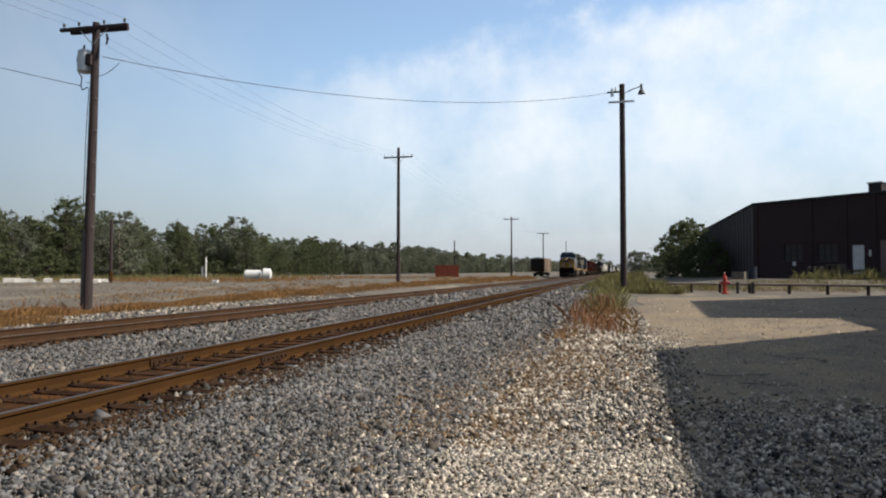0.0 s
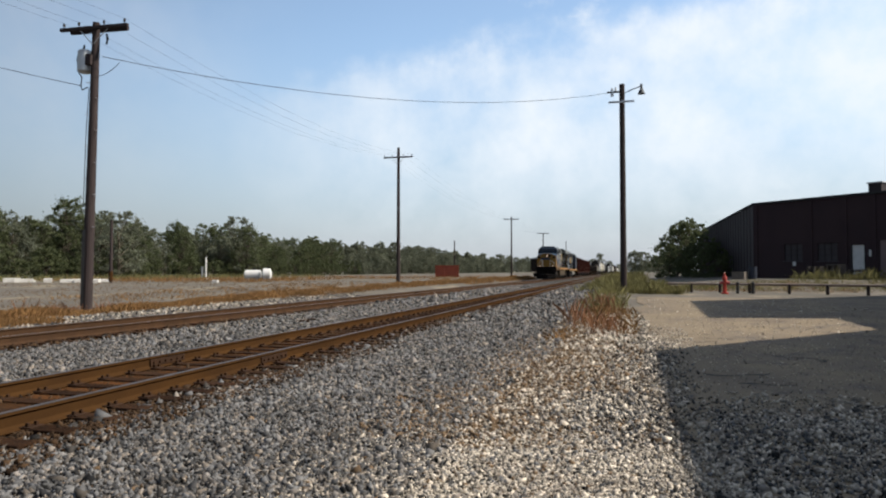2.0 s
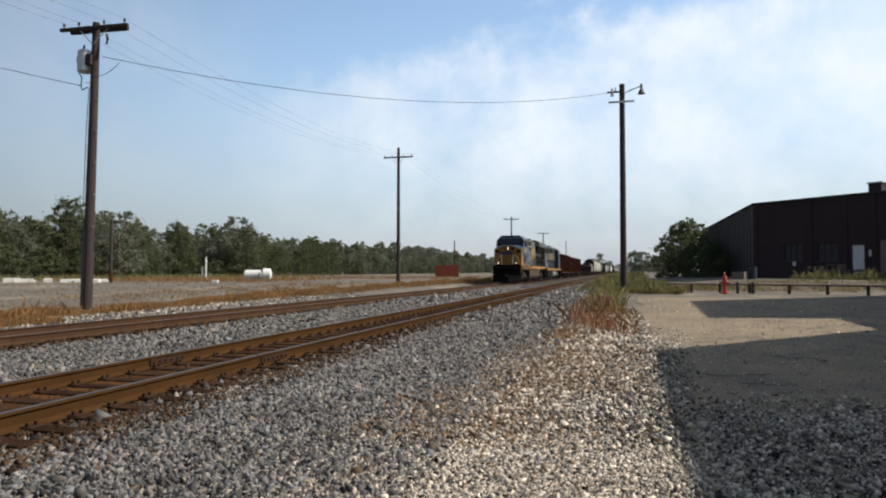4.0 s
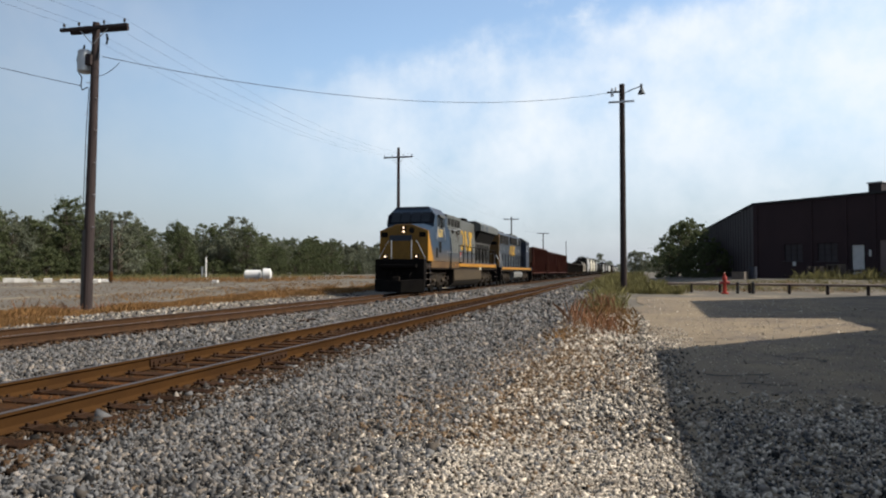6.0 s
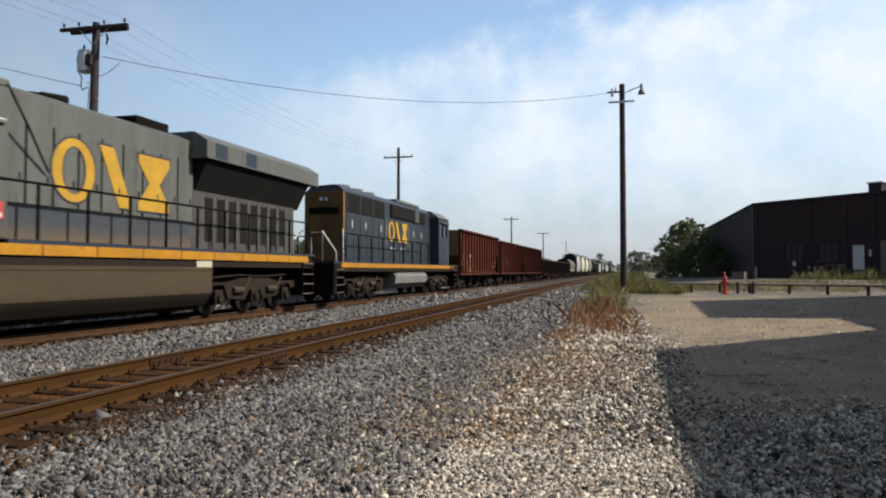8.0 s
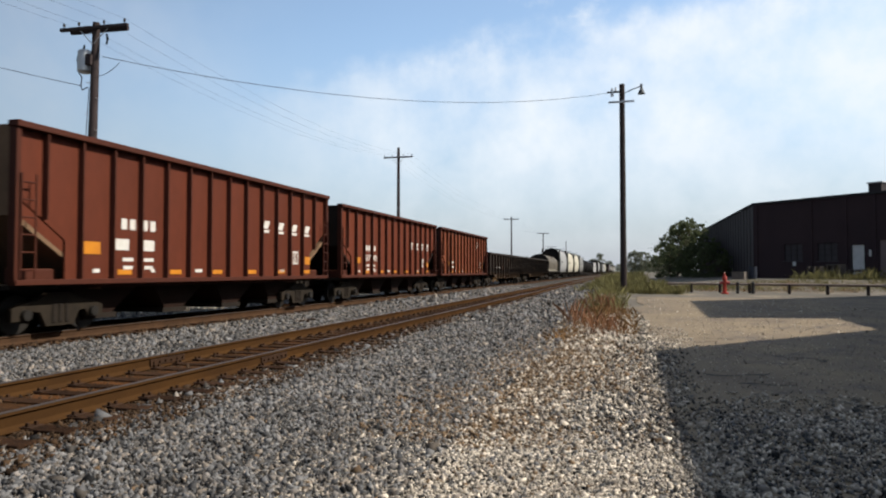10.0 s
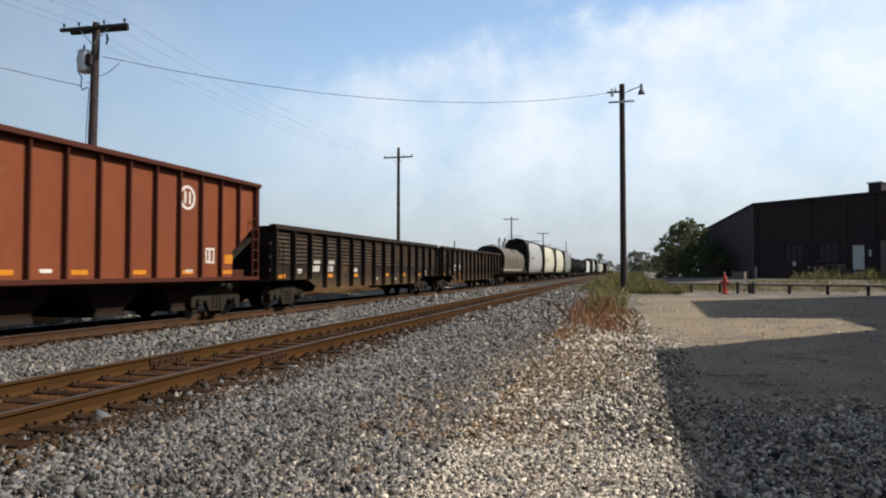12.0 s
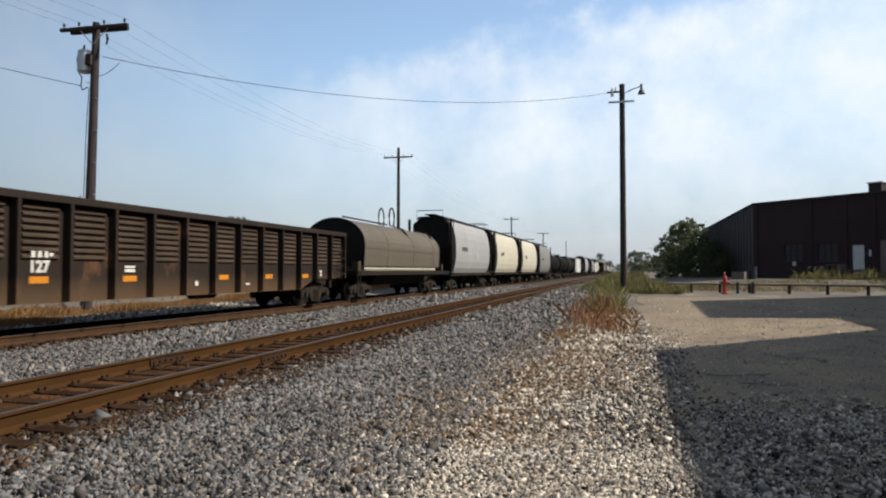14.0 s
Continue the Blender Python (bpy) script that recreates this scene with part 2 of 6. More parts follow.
def tube(bm, pts, r, n=6):
    """A bent rod through pts, as one skin."""
    pts = [Vector(p) for p in pts]
    rings = []
    for i, p in enumerate(pts):
        d = (pts[min(i + 1, len(pts) - 1)] - pts[max(i - 1, 0)]).normalized()
        q = d.to_track_quat("Z", "Y").to_matrix()
        rings.append([bm.verts.new(p + q @ Vector((r * math.cos(a), r * math.sin(a), 0))) for a in (2 * math.pi * k / n for k in range(n))])
    for a, b in zip(rings, rings[1:]):
        for k in range(n):
            bm.faces.new((a[k], a[(k + 1) % n], b[(k + 1) % n], b[k]))
    bm.faces.new(rings[0][::-1])
    bm.faces.new(rings[-1])
    return bm


def prism(bm, outline, y0, y1, axis="Y"):
    """An outline of (a, b) pairs drawn along an axis: Y: (x, z); X: (y, z); Z: (x, y)."""
    def at(a, b, t):
        return {"Y": (a, t, b), "X": (t, a, b), "Z": (a, b, t)}[axis]
    lo = [bm.verts.new(at(a, b, y0)) for a, b in outline]
    hi = [bm.verts.new(at(a, b, y1)) for a, b in outline]
    n = len(outline)
    fs = [bm.faces.new(lo), bm.faces.new(hi[::-1])]
    for i in range(n):
        fs.append(bm.faces.new((lo[i], hi[i], hi[(i + 1) % n], lo[(i + 1) % n])))
    bmesh.ops.recalc_face_normals(bm, faces=fs)
    return bm


def hull(bm, pts):
    vs = [bm.verts.new(p) for p in pts]
    bmesh.ops.convex_hull(bm, input=vs)
    return bm


def B():
    return bmesh.new()


def words(name, text, size, m, material, parent, label="", bold=0.0, thick=0.004):
    cu = bpy.data.curves.new(name, "FONT")
    cu.body, cu.size, cu.extrude, cu.offset = text, size, thick, bold
    cu.align_x, cu.align_y = "CENTER", "CENTER"
    cu.materials.append(material)
    ob = new(name, cu)
    dg = bpy.context.evaluated_depsgraph_get()
    me = bpy.data.meshes.new_from_object(ob.evaluated_get(dg))
    bpy.data.objects.remove(ob)
    bpy.data.curves.remove(cu)
    ob = new(name, me)
    ob.parent = parent
    ob.matrix_basis = m
    if label:
        ob["label"] = label
    return ob


def sm(a, b, t):
    t = min(1, max(0, (t - a) / (b - a)))
    return t * t * (3 - 2 * t)


def ground_z(x, y):
    """Height of the ground: ballast beds under the tracks, a lot that rises gently away from the camera on both sides."""
    lot = 0.08 + 0.36 * sm(6, 45, y)
    left = 0.22 + 0.3 * sm(15, 60, y)
    lot += 0.6 * sm(47, 62, y) * sm(3, 12, x)
    bed = 0.195
    if x < -10:
        z = left + (bed - left) * sm(-18.0, -15.2, x)
    else:
        z = bed + (lot - bed) * sm(-4.6, -1.5, x)
    return z


# ---- ground ----
def grid_sheet(name, xs, ys, material, label, cat, lift=0.0, wob=0.0):
    nx, ny = len(xs), len(ys)
    verts = [(x, y, ground_z(x, y) + lift + wob * noise.noise(Vector((x * 0.9, y * 0.9, 0)))) for y in ys for x in xs]
    faces = [(j * nx + i, j * nx + i + 1, (j + 1) * nx + i + 1, (j + 1) * nx + i) for j in range(ny - 1) for i in range(nx - 1)]
    me = bpy.data.meshes.new(name)
    me.from_pydata(verts, [], faces)
    me.materials.append(material)
    for p in me.polygons:
        p.use_smooth = True
    return tagged(new(name, me), label, cat, kind="structure")


def spread(a, b, n, k=1.0):
    return [a + (b - a) * (i / n) ** k for i in range(n + 1)]


X_ALL = [-3000, -800, -300, -150, -100, -60, -40, -30, -24] + [-20 + 0.5 * i for i in range(50)] + [6, 8, 12, 20, 40, 100, 400, 3000]
Y_ALL = [-300, -60, -20, -8] + [-4 + 1.0 * i for i in range(70)] + [75, 90, 120, 180, 300, 600, 1500, 4500]
grid_sheet("ground", X_ALL, Y_ALL, M["lot"], "pale dusty gravel yard with dry patches", "ground")
grid_sheet("ballast_bed", [-15.6 + 0.4 * i for i in range(37)], [-8 + 1.0 * i for i in range(80)] + [80, 100, 150, 250, 500, 1200, 3000],
           M["ballast"], "grey crushed stone ballast under the tracks", "ballast", lift=0.02)


def pavement():
    xs = [0.55 + 0.5 * i for i in range(24)] + [16, 24, 40, 70]
    ys = [-20, -8] + [-4 + 1.0 * i for i in range(42)]
    nx, ny = len(xs), len(ys)
    verts = []
    for y in ys:
        for i, x in enumerate(xs):
            xx = x + (0.45 * noise.noise(Vector((0, y * 0.35, 3))) + 0.2 * noise.noise(Vector((0, y * 1.7, 9))) if i == 0 else 0)
            verts.append((xx, y, ground_z(xx, y) + 0.025))
    faces = [(j * nx + i, j * nx + i + 1, (j + 1) * nx + i + 1, (j + 1) * nx + i) for j in range(ny - 1) for i in range(nx - 1)]
    me = bpy.data.meshes.new("pavement")
    me.from_pydata(verts, [], faces)
    me.materials.append(M["asphalt"])
    pv = tagged(new("pavement", me), "old cracked tan asphalt yard with dusty patches", "pavement", kind="structure")
    rng = random.Random(21)
    for x, y, ang, n in ((1.0, 17.6, 10, 9), (1.7, 17.2, -20, 6), (1.5, 16.2, 5, 5), (1.2, 11.6, -15, 8), (1.6, 10.8, 20, 6), (2.6, 9.0, 60, 7), (3.4, 13.5, 80, 10), (5.5, 30, 20, 12), (4.0, 24, 70, 9), (2.2, 33, 15, 8)):
        bm = bmesh.new()
        px, py, d = x, y, radians(ang)
        rows = []
        for k in range(n):
            w = rng.uniform(0.02, 0.07)
            rows.append([bm.verts.new((px - math.sin(d) * s * w, py + math.cos(d) * s * w, ground_z(px, py) + 0.029)) for s in (-1, 1)])
            d += rng.uniform(-0.7, 0.7)
            px, py = px + 0.16 * math.cos(d), py + 0.16 * math.sin(d)
        for p, q in zip(rows, rows[1:]):
            bm.faces.new((p[0], q[0], q[1], p[1]))
        part("crack", bm, M["crack"], pv)


pavement()


# ---- tracks ----
for key in ("tie", "crib", "rail", "dull_rail"):
    M[key].node_tree.nodes["Principled BSDF"].inputs["Specular IOR Level"].default_value = 0.02


def rail_outline(s=1.0):
    half = [(0.0, 0.0), (0.036, -0.004), (0.037, -0.03), (0.012, -0.045), (0.009, -0.14), (0.03, -0.165), (0.07, -0.178), (0.07, -0.187)]
    return [(x * s, z) for x, z in half] + [(-x * s, z) for x, z in half[:0:-1]]


def track(x0, label, y_from, y_to, tie_to, steel, turn=0.0):
    t = thing("railway_track", label, "track", m=pose(x0, 0, RH, 0, 0, turn))
    for side in (-0.7525, 0.7525):
        r = part("rail", prism(B(), [(side + a, b) for a, b in rail_outline()], y_from, y_to), steel, t, "rusty brown steel rail")
        part("rail_head", box(B(), side - 0.03, side + 0.03, y_from, y_to, -0.004, 0.0025), M["railtop"], r, "worn grey running surface")
    part("crib", box(B(), -0.68, 0.68, y_from, 90, -0.28, -0.195), M["crib"], t, "oily dark cinders between the rails")
    first = plate = None
    y, rng = y_from + 0.2, random.Random(5)
    count = 0
    while y < tie_to and count < 230:
        m = pose(rng.uniform(-0.06, 0.06), y, -0.172, 0, 0, rng.uniform(-0.8, 0.8))
        if first is None:
            first = part("tie", box(B(), -1.3, 1.3, -0.11, 0.11, -0.17, 0.0, bev=0.012), M["tie"], t, "dark creosoted wooden tie")
            first.matrix_basis = m
        else:
            share("tie", first, t, m)
        if turn == 0.0 and 1.5 < y < 42:
            for side in (-0.7525, 0.7525):
                mp = pose(side, y + rng.uniform(-0.02, 0.02), -0.172)
                if plate is None:
                    b = box(B(), -0.17, 0.17, -0.09, 0.09, -0.004, 0.010)
                    for sx in (-0.095, 0.095):
                        for sy in (-0.05, 0.05):
                            box(b, sx - 0.016, sx + 0.016, sy - 0.014, sy + 0.014, 0.01, 0.045)
                    plate = part("tie_plate", b, M["plate"], t, "rusty spiked tie plate")
                    plate.matrix_basis = mp
                else:
                    share("tie_plate", plate, t, mp)
        y += 0.53
        count += 1
    return t


def rail_joint(parent, x, y):
    """Two bolted bars over the gap between two lengths of rail."""
    b = B()
    box(b, x + 0.012, x + 0.034, y - 0.42, y + 0.42, -0.150, -0.048, bev=0.004)
    bar = part("joint_bar", b, M["plate"], parent, "bolted rail joint bar")
    for k in range(6):
        part("bolt", cyl(B(), (x + 0.034, y - 0.35 + 0.14 * k, -0.098), (x + 0.058, y - 0.35 + 0.14 * k, -0.098), 0.018, n=6), M["plate"], bar)
    part("rail_gap", box(B(), x - 0.031, x + 0.038, y - 0.006, y + 0.006, -0.045, 0.0035), M["crack"], bar)


near_track = track(NEAR_X, "rusty near railway track on wooden ties in grey ballast", -6, 1500, 90, M["rail"])
track(TRAIN_X, "rusty second railway track carrying the passing train", -30, 640, 60, M["dull_rail"], TRAIN_TURN)


rail_joint(near_track, -0.7525, 9.4)
rail_joint(near_track, 0.7525, 10.1)


def scrap_iron(x, y, turn, size):
    """A bent piece of track iron left on the ballast."""
    c = thing("scrap_iron", "dark bent piece of track iron on the ballast", "scrap", "track scrap", pose(x, y, ground_z(x, y) + 0.04, 0, 0, turn))
    b = B()
    tube(b, [(-0.30 * size, 0, 0.04), (-0.05 * size, 0.02, 0.05), (0.12 * size, 0, 0.09), (0.28 * size, 0.02, 0.07)], 0.028 * size, 6)
    part("bar", b, M["plate"], c)
    part("foot", box(B(), -0.06 * size, 0.06 * size, -0.12 * size, 0.12 * size, -0.02, 0.06, bev=0.01), M["plate"], c)


for x, y, turn, size in ((-9.22, 18.7, 25, 0.9), (-9.35, 48.9, 20, 1.3), (-9.77, 55.0, 60, 1.2)):
    scrap_iron(x, y, turn, size)


# ---- poles and wires ----
def utility_pole(x, y, h, arm_z, arm_half, lean=(0, 0), r=0.16, turn=0.0, label="", transformer=False, pins=(-0.9, -0.45, 0.3, 0.9)):
    z0 = ground_z(x, y)
    p = thing("utility_pole", label, "utility pole", "pole line", pose(x, y, z0, lean[0], lean[1], turn))
    part("shaft", cyl(B(), (0, 0, -0.3), (0, 0, h), r, r * 0.68, 14), M["pole"], p)
    if arm_half:
        arm = part("crossarm", box(B(), -arm_half, arm_half, -0.19, -0.07, arm_z - 0.065, arm_z + 0.065, bev=0.01), M["pole"], p)
        for px in pins:
            b = B()
            cyl(b, (px * arm_half, -0.13, arm_z + 0.06), (px * arm_half, -0.13, arm_z + 0.16), 0.015, n=6)
            cyl(b, (px * arm_half, -0.13, arm_z + 0.14), (px * arm_half, -0.13, arm_z + 0.26), 0.05, 0.035, n=8)
            part("insulator", b, M["wire"], arm)
        for s in (-1, 1):
            part("brace", tube(B(), [(s * arm_half * 0.42, -0.12, arm_z - 0.05), (s * 0.05, -0.16, arm_z - 0.62)], 0.018), M["galv"], p)
    return p


def far_point(p, local):
    return p.matrix_basis @ Vector(local)


def wire(a, b, sag, r=0.012, n=24, name="overhead_wire", label="thin black overhead power line"):
    a, b = Vector(a), Vector(b)
    pts = [a.lerp(b, i / n) + Vector((0, 0, -4 * sag * (i / n) * (1 - i / n))) for i in range(n + 1)]
    return tagged(part(name, tube(B(), pts, r, 5), M["wire"]), label, "cable", "overhead wires")


poles = [
    utility_pole(-19.91, 21.6, 11.13, 10.90, 1.55, (0, 1.24), 0.20, label="weathered dark wooden power pole with a grey transformer"),
    utility_pole(-20.9, 61.5, 13.1, 12.15, 1.45, r=0.19, label="weathered wooden power pole with one crossarm", pins=(-0.95, -0.4, 0.35, 0.95)),
    utility_pole(-20.8, 128.0, 11.6, 11.1, 1.45, r=0.18, label="distant wooden power pole with one crossarm"),
    utility_pole(-20.8, 180.0, 11.3, 11.2, 1.6, r=0.18, label="distant wooden power pole with one crossarm"),
]


def dress_first_pole(p):
    arm2 = part("crossarm", box(B(), -1.3, 1.35, 0.07, 0.19, 10.80, 10.93, bev=0.01), M["pole"], p)
    part("cutout_fuse", tube(B(), [(0.62, -0.15, 10.6), (0.70, -0.18, 10.42), (0.66, -0.18, 10.2)], 0.045), M["wire"], p)
    tr = B()
    cyl(tr, (-0.46, -0.02, 9.27), (-0.46, -0.02, 10.0), 0.26, n=20)
    cyl(tr, (-0.46, -0.02, 10.0), (-0.46, -0.02, 10.08), 0.27, 0.2, n=20)
    cyl(tr, (-0.46, -0.02, 9.2), (-0.46, -0.02, 9.27), 0.2, 0.26, n=20)
    can = part("transformer", tr, M["galv"], p, "pale grey transformer can")
    part("bushing", cyl(B(), (-0.52, -0.02, 10.08), (-0.52, -0.02, 10.3), 0.05, 0.03, 8), M["wire"], can)
    part("bracket", box(B(), -0.25, 0.0, -0.25, -0.04, 9.45, 9.85), M["pole"], p)
    b = B()
    tube(b, [(-0.70, -0.1, 10.02), (-0.76, -0.1, 9.7), (-0.72, -0.1, 9.3), (-0.50, -0.1, 9.0), (-0.54, -0.1, 8.7), (-0.42, -0.15, 8.5), (-0.2, -0.1, 8.62)], 0.022)
    tube(b, [(-0.2, -0.05, 8.6), (-0.26, -0.05, 7.0), (-0.27, -0.05, 4.0)], 0.015)
    part("cable_loop", b, M["wire"], p)
    for k in range(11):
        z = 2.6 + 0.62 * k
        sx = 1 if k % 2 else -1
        part("step_peg", cyl(B(), (sx * 0.13, -0.05, z), (sx * 0.31, -0.07, z), 0.014, n=6), M["galv"], p)
    part("fibre_guard", prism(B(), [(-0.19, -0.14), (-0.06, -0.26), (0.03, -0.22), (-0.1, -0.1)], 0.2, 3.1, "Z"), M["wire"], p)


dress_first_pole(poles[0])

light_pole = thing("yard_light_pole", "tall dark wooden pole with a lamp on an arm", "light pole", m=pose(-0.08, 45, ground_z(0, 45)))
part("shaft", cyl(B(), (0, 0, -0.3), (0, 0, 13.4), 0.21, 0.17, 14), M["pole"], light_pole)
part("crossarm", box(B(), -0.95, 0.0, -0.3, -0.2, 12.8, 12.9, bev=0.01), M["pole"], light_pole)
part("crossarm", box(B(), -0.85, 0.75, -0.3, -0.2, 12.15, 12.26, bev=0.01), M["galv"], light_pole)
part("insulator", cyl(B(), (-0.62, -0.25, 12.6), (-0.62, -0.25, 13.1), 0.1, 0.07, 8), M["galv"], light_pole)
part("insulator", cyl(B(), (-0.4, -0.25, 12.9), (-0.4, -0.25, 13.15), 0.07, 0.05, 8), M["galv"], light_pole)
arm = part("lamp_arm", tube(B(), [(0.1, -0.1, 12.75), (0.6, -0.12, 12.98), (1.1, -0.15, 13.12), (1.22, -0.15, 13.08)], 0.035), M["lamp_dark"], light_pole)
b = B()
cyl(b, (1.2, -0.15, 12.92), (1.2, -0.15, 13.3), 0.09, 0.07, 10)
cyl(b, (1.2, -0.15, 12.66), (1.2, -0.15, 12.95), 0.24, 0.1, 14)
part("lamp_head", b, M["lamp_dark"], light_pole, "grey mercury yard lamp")


def wires():
    a, b2, c, d = poles
    for px in (-0.9, -0.45, 0.3, 0.9):
        wire(far_point(a, (px * 1.55, -0.13, 11.16)), far_point(b2, (px * 1.45, -0.13, 12.41)), 1.0, 0.0036)
        wire(far_point(b2, (px * 1.45, -0.13, 12.41)), far_point(c, (px * 1.45, -0.13, 11.35)), 1.3, 0.0036)
        wire(far_point(c, (px * 1.45, -0.13, 11.35)), far_point(d, (px * 1.45, -0.13, 11.45)), 1.0, 0.0036)
        wire(far_point(a, (px * 1.55, -0.13, 11.16)), (-20.0 + px * 1.3, -25, 11.6), 1.0, 0.0036)
    # service drop across the tracks to the yard light
    end = far_point(light_pole, (-0.62, -0.25, 12.85))
    wire(far_point(a, (0.45, -0.15, 9.75)), end, 1.15, 0.013, 40)
    wire(far_point(a, (0.12, -0.1, 9.0)), far_point(a, (0.75, 0.42, 9.66)), 0.12, 0.012, 8, label="short slack cable loop beside the pole")
    wire(far_point(a, (-0.45, -0.15, 8.66)), (-43.0, 16.0, 16.0), 0.5, 0.012)


wires()


# ---- warehouse ----
def slab(length, z0, z1, thick, openings):
    """A wall along local x, outer face at y = 0, with openings (x0, x1, z0, z1) cut through it."""
    xs = sorted({0, length, *[v for o in openings for v in o[:2]]})
    zs = sorted({z0, z1, *[v for o in openings for v in o[2:]]})
    bm = B()
    for xa, xb in zip(xs, xs[1:]):
        for za, zb in zip(zs, zs[1:]):
            mx, mz = (xa + xb) / 2, (za + zb) / 2
            if any(o[0] < mx < o[1] and o[2] < mz < o[3] for o in openings):
                continue
            box(bm, xa, xb, 0, thick, za, zb)
    bmesh.ops.remove_doubles(bm, verts=bm.verts, dist=0.0005)
    return bm


def warehouse():
    w = thing("warehouse", "long dark brick warehouse with a flat roof and pale doors", "building", m=pose(13.3, 78, 0, 0, 0, -45))
    front_open = [(3.37, 5.29, 2.8, 4.45), (6.83, 8.75, 2.76, 4.45), (10.07, 11.23, 1.2, 4.18), (12.5, 16.2, 1.2, 4.55)]
    front = part("front_wall", slab(32.0, 0.2, 8.75, 0.35, front_open), M["brick"], w)
    for x0, x1, z0, z1 in front_open[:2]:
        win = part("window", box(B(), x0, x1, 0.16, 0.2, z0, z1), M["glass_block"], w, "boarded grey factory window")
        fr = B()
        for k in range(4):
            x = x0 + (x1 - x0) * k / 3
            box(fr, x - 0.03, x + 0.03, 0.10, 0.16, z0, z1)
        for k in range(4):
            z = z0 + (z1 - z0) * k / 3
            box(fr, x0, x1, 0.11, 0.155, z - 0.02, z + 0.02)
        part("frame", fr, M["siding"], win)
        part("sill", box(B(), x0 - 0.1, x1 + 0.1, -0.08, 0.16, z0 - 0.12, z0, bev=0.01), M["glass_block"], win)
    door = part("door", box(B(), 10.07, 11.23, 0.12, 0.18, 1.2, 4.18), M["white"], w, "pale grey steel door")
    part("door_frame", box(B(), 9.97, 10.07, -0.03, 0.2, 1.2, 4.28), M["siding"], door)
    part("door_frame", box(B(), 11.23, 11.33, -0.03, 0.2, 1.2, 4.28), M["siding"], door)
    part("handle", box(B(), 11.05, 11.12, 0.06, 0.12, 2.5, 2.66), M["galv"], door)
    bay = part("roller_door", box(B(), 12.5, 16.2, 0.16, 0.2, 1.2, 4.55), M["faded"], w, "faded pinkish roller door")
    for k in range(11):
        part("slat", box(B(), 12.5, 16.2, 0.14, 0.165, 1.25 + 0.3 * k, 1.5 + 0.3 * k, bev=0.01), M["faded"], bay)
    part("meter_box", box(B(), 4.35, 4.65, -0.14, 0.0, 2.3, 2.72, bev=0.02), M["white"], w, "small pale meter box")
    part("wall_sign", box(B(), 11.65, 11.85, -0.04, 0.0, 3.1, 3.7, bev=0.01), M["white"], w, "small pale wall sign")
    for x in (0.0, 5.95, 9.3, 11.9, 17.0, 23.0, 29.0):
        part("pilaster", box(B(), x + 0.02, x + 0.42, -0.12, 0.0, 0.2, 8.75), M["brick"], w)
    part("coping", box(B(), -0.2, 32, -0.16, 0.45, 8.75, 8.98, bev=0.02), M["roof"], w, "dark roof coping")
    # wall beside the tracks, 45 degrees to the front
    side = part("side_wall", slab(55.0, 0.2, 8.75, 0.35, [(8, 10.2, 3.2, 5.2), (18, 20.2, 3.2, 5.2), (28, 30.2, 3.2, 5.2)]), M["siding"], w)
    side.matrix_basis = pose(-38.9, 38.9, 0, 0, 0, -45)
    for x in (8, 18, 28):
        sub = part("window", box(B(), x, x + 2.2, 0.15, 0.2, 3.2, 5.2), M["glass_block"], side)
    for k in range(28):
        part("wall_rib", box(B(), 0.6 + 2.0 * k, 0.8 + 2.0 * k, -0.07, -0.002, 0.2, 8.7), M["siding"], side)
    part("side_coping", box(B(), 0, 55.2, -0.16, 0.45, 8.75, 8.98, bev=0.02), M["roof"], side)
    rf = B()
    prism(rf, [(0.3, 0.3), (31.8, 0.3), (48, 16), (5, 60), (-38.6, 39.2)], 8.55, 8.72, "Z")
    part("roof", rf, M["roof"], w, "flat tarred roof")
    back = B()
    prism(back, [(32.0, 0.0), (48.3, 16), (48.0, 16.3), (31.7, 0.35)], 0.2, 8.75, "Z")
    prism(back, [(48.3, 16), (5, 60.3), (4.7, 60), (48, 15.8)], 0.2, 8.75, "Z")
    prism(back, [(5, 60.3), (-38.9, 38.9), (-38.6, 38.7), (5, 60)], 0.2, 8.75, "Z")
    part("rear_wall", back, M["brick"], w)
    v = part("roof_vent", box(B(), 11.2, 12.35, 0.9, 2.1, 8.72, 9.85, bev=0.03), M["siding"], w, "boxy roof ventilator")
    part("vent_cap", box(B(), 11.1, 12.45, 0.8, 2.2, 9.85, 9.97, bev=0.02), M["galv"], v)


M["faded"] = mat("faded_pink_paint", (0.204, 0.15, 0.144), (0.162, 0.12, 0.12), 0.7, scale=1, fine=12)
warehouse()


def shade_buildings():
    """The sheds beside the yard that throw their shade over the asphalt."""
    for outline in ([(12.35, -40), (12.35, 16.2), (18.19, 22.1), (18.15, 26.2), (34, 26.2), (34, -40)], [(14.3, 25.2), (14.45, 35.0), (19.65, 38.75), (25.6, 44.3), (36, 44), (36, 26.9), (18.4, 26.9)]):
        b = thing("brick_shed", "plain flat-roofed brick shed beside the asphalt yard", "building", "brick sheds")
        part("wall", prism(B(), outline, 0, 10.7, "Z"), M["brick"], b)
        cx, cy = sum(p[0] for p in outline) / len(outline), sum(p[1] for p in outline) / len(outline)
        part("roof", prism(B(), [(cx + (x - cx) * 1.004, cy + (y - cy) * 1.004) for x, y in outline], 10.7, 10.9, "Z"), M["roof"], b)


shade_buildings()


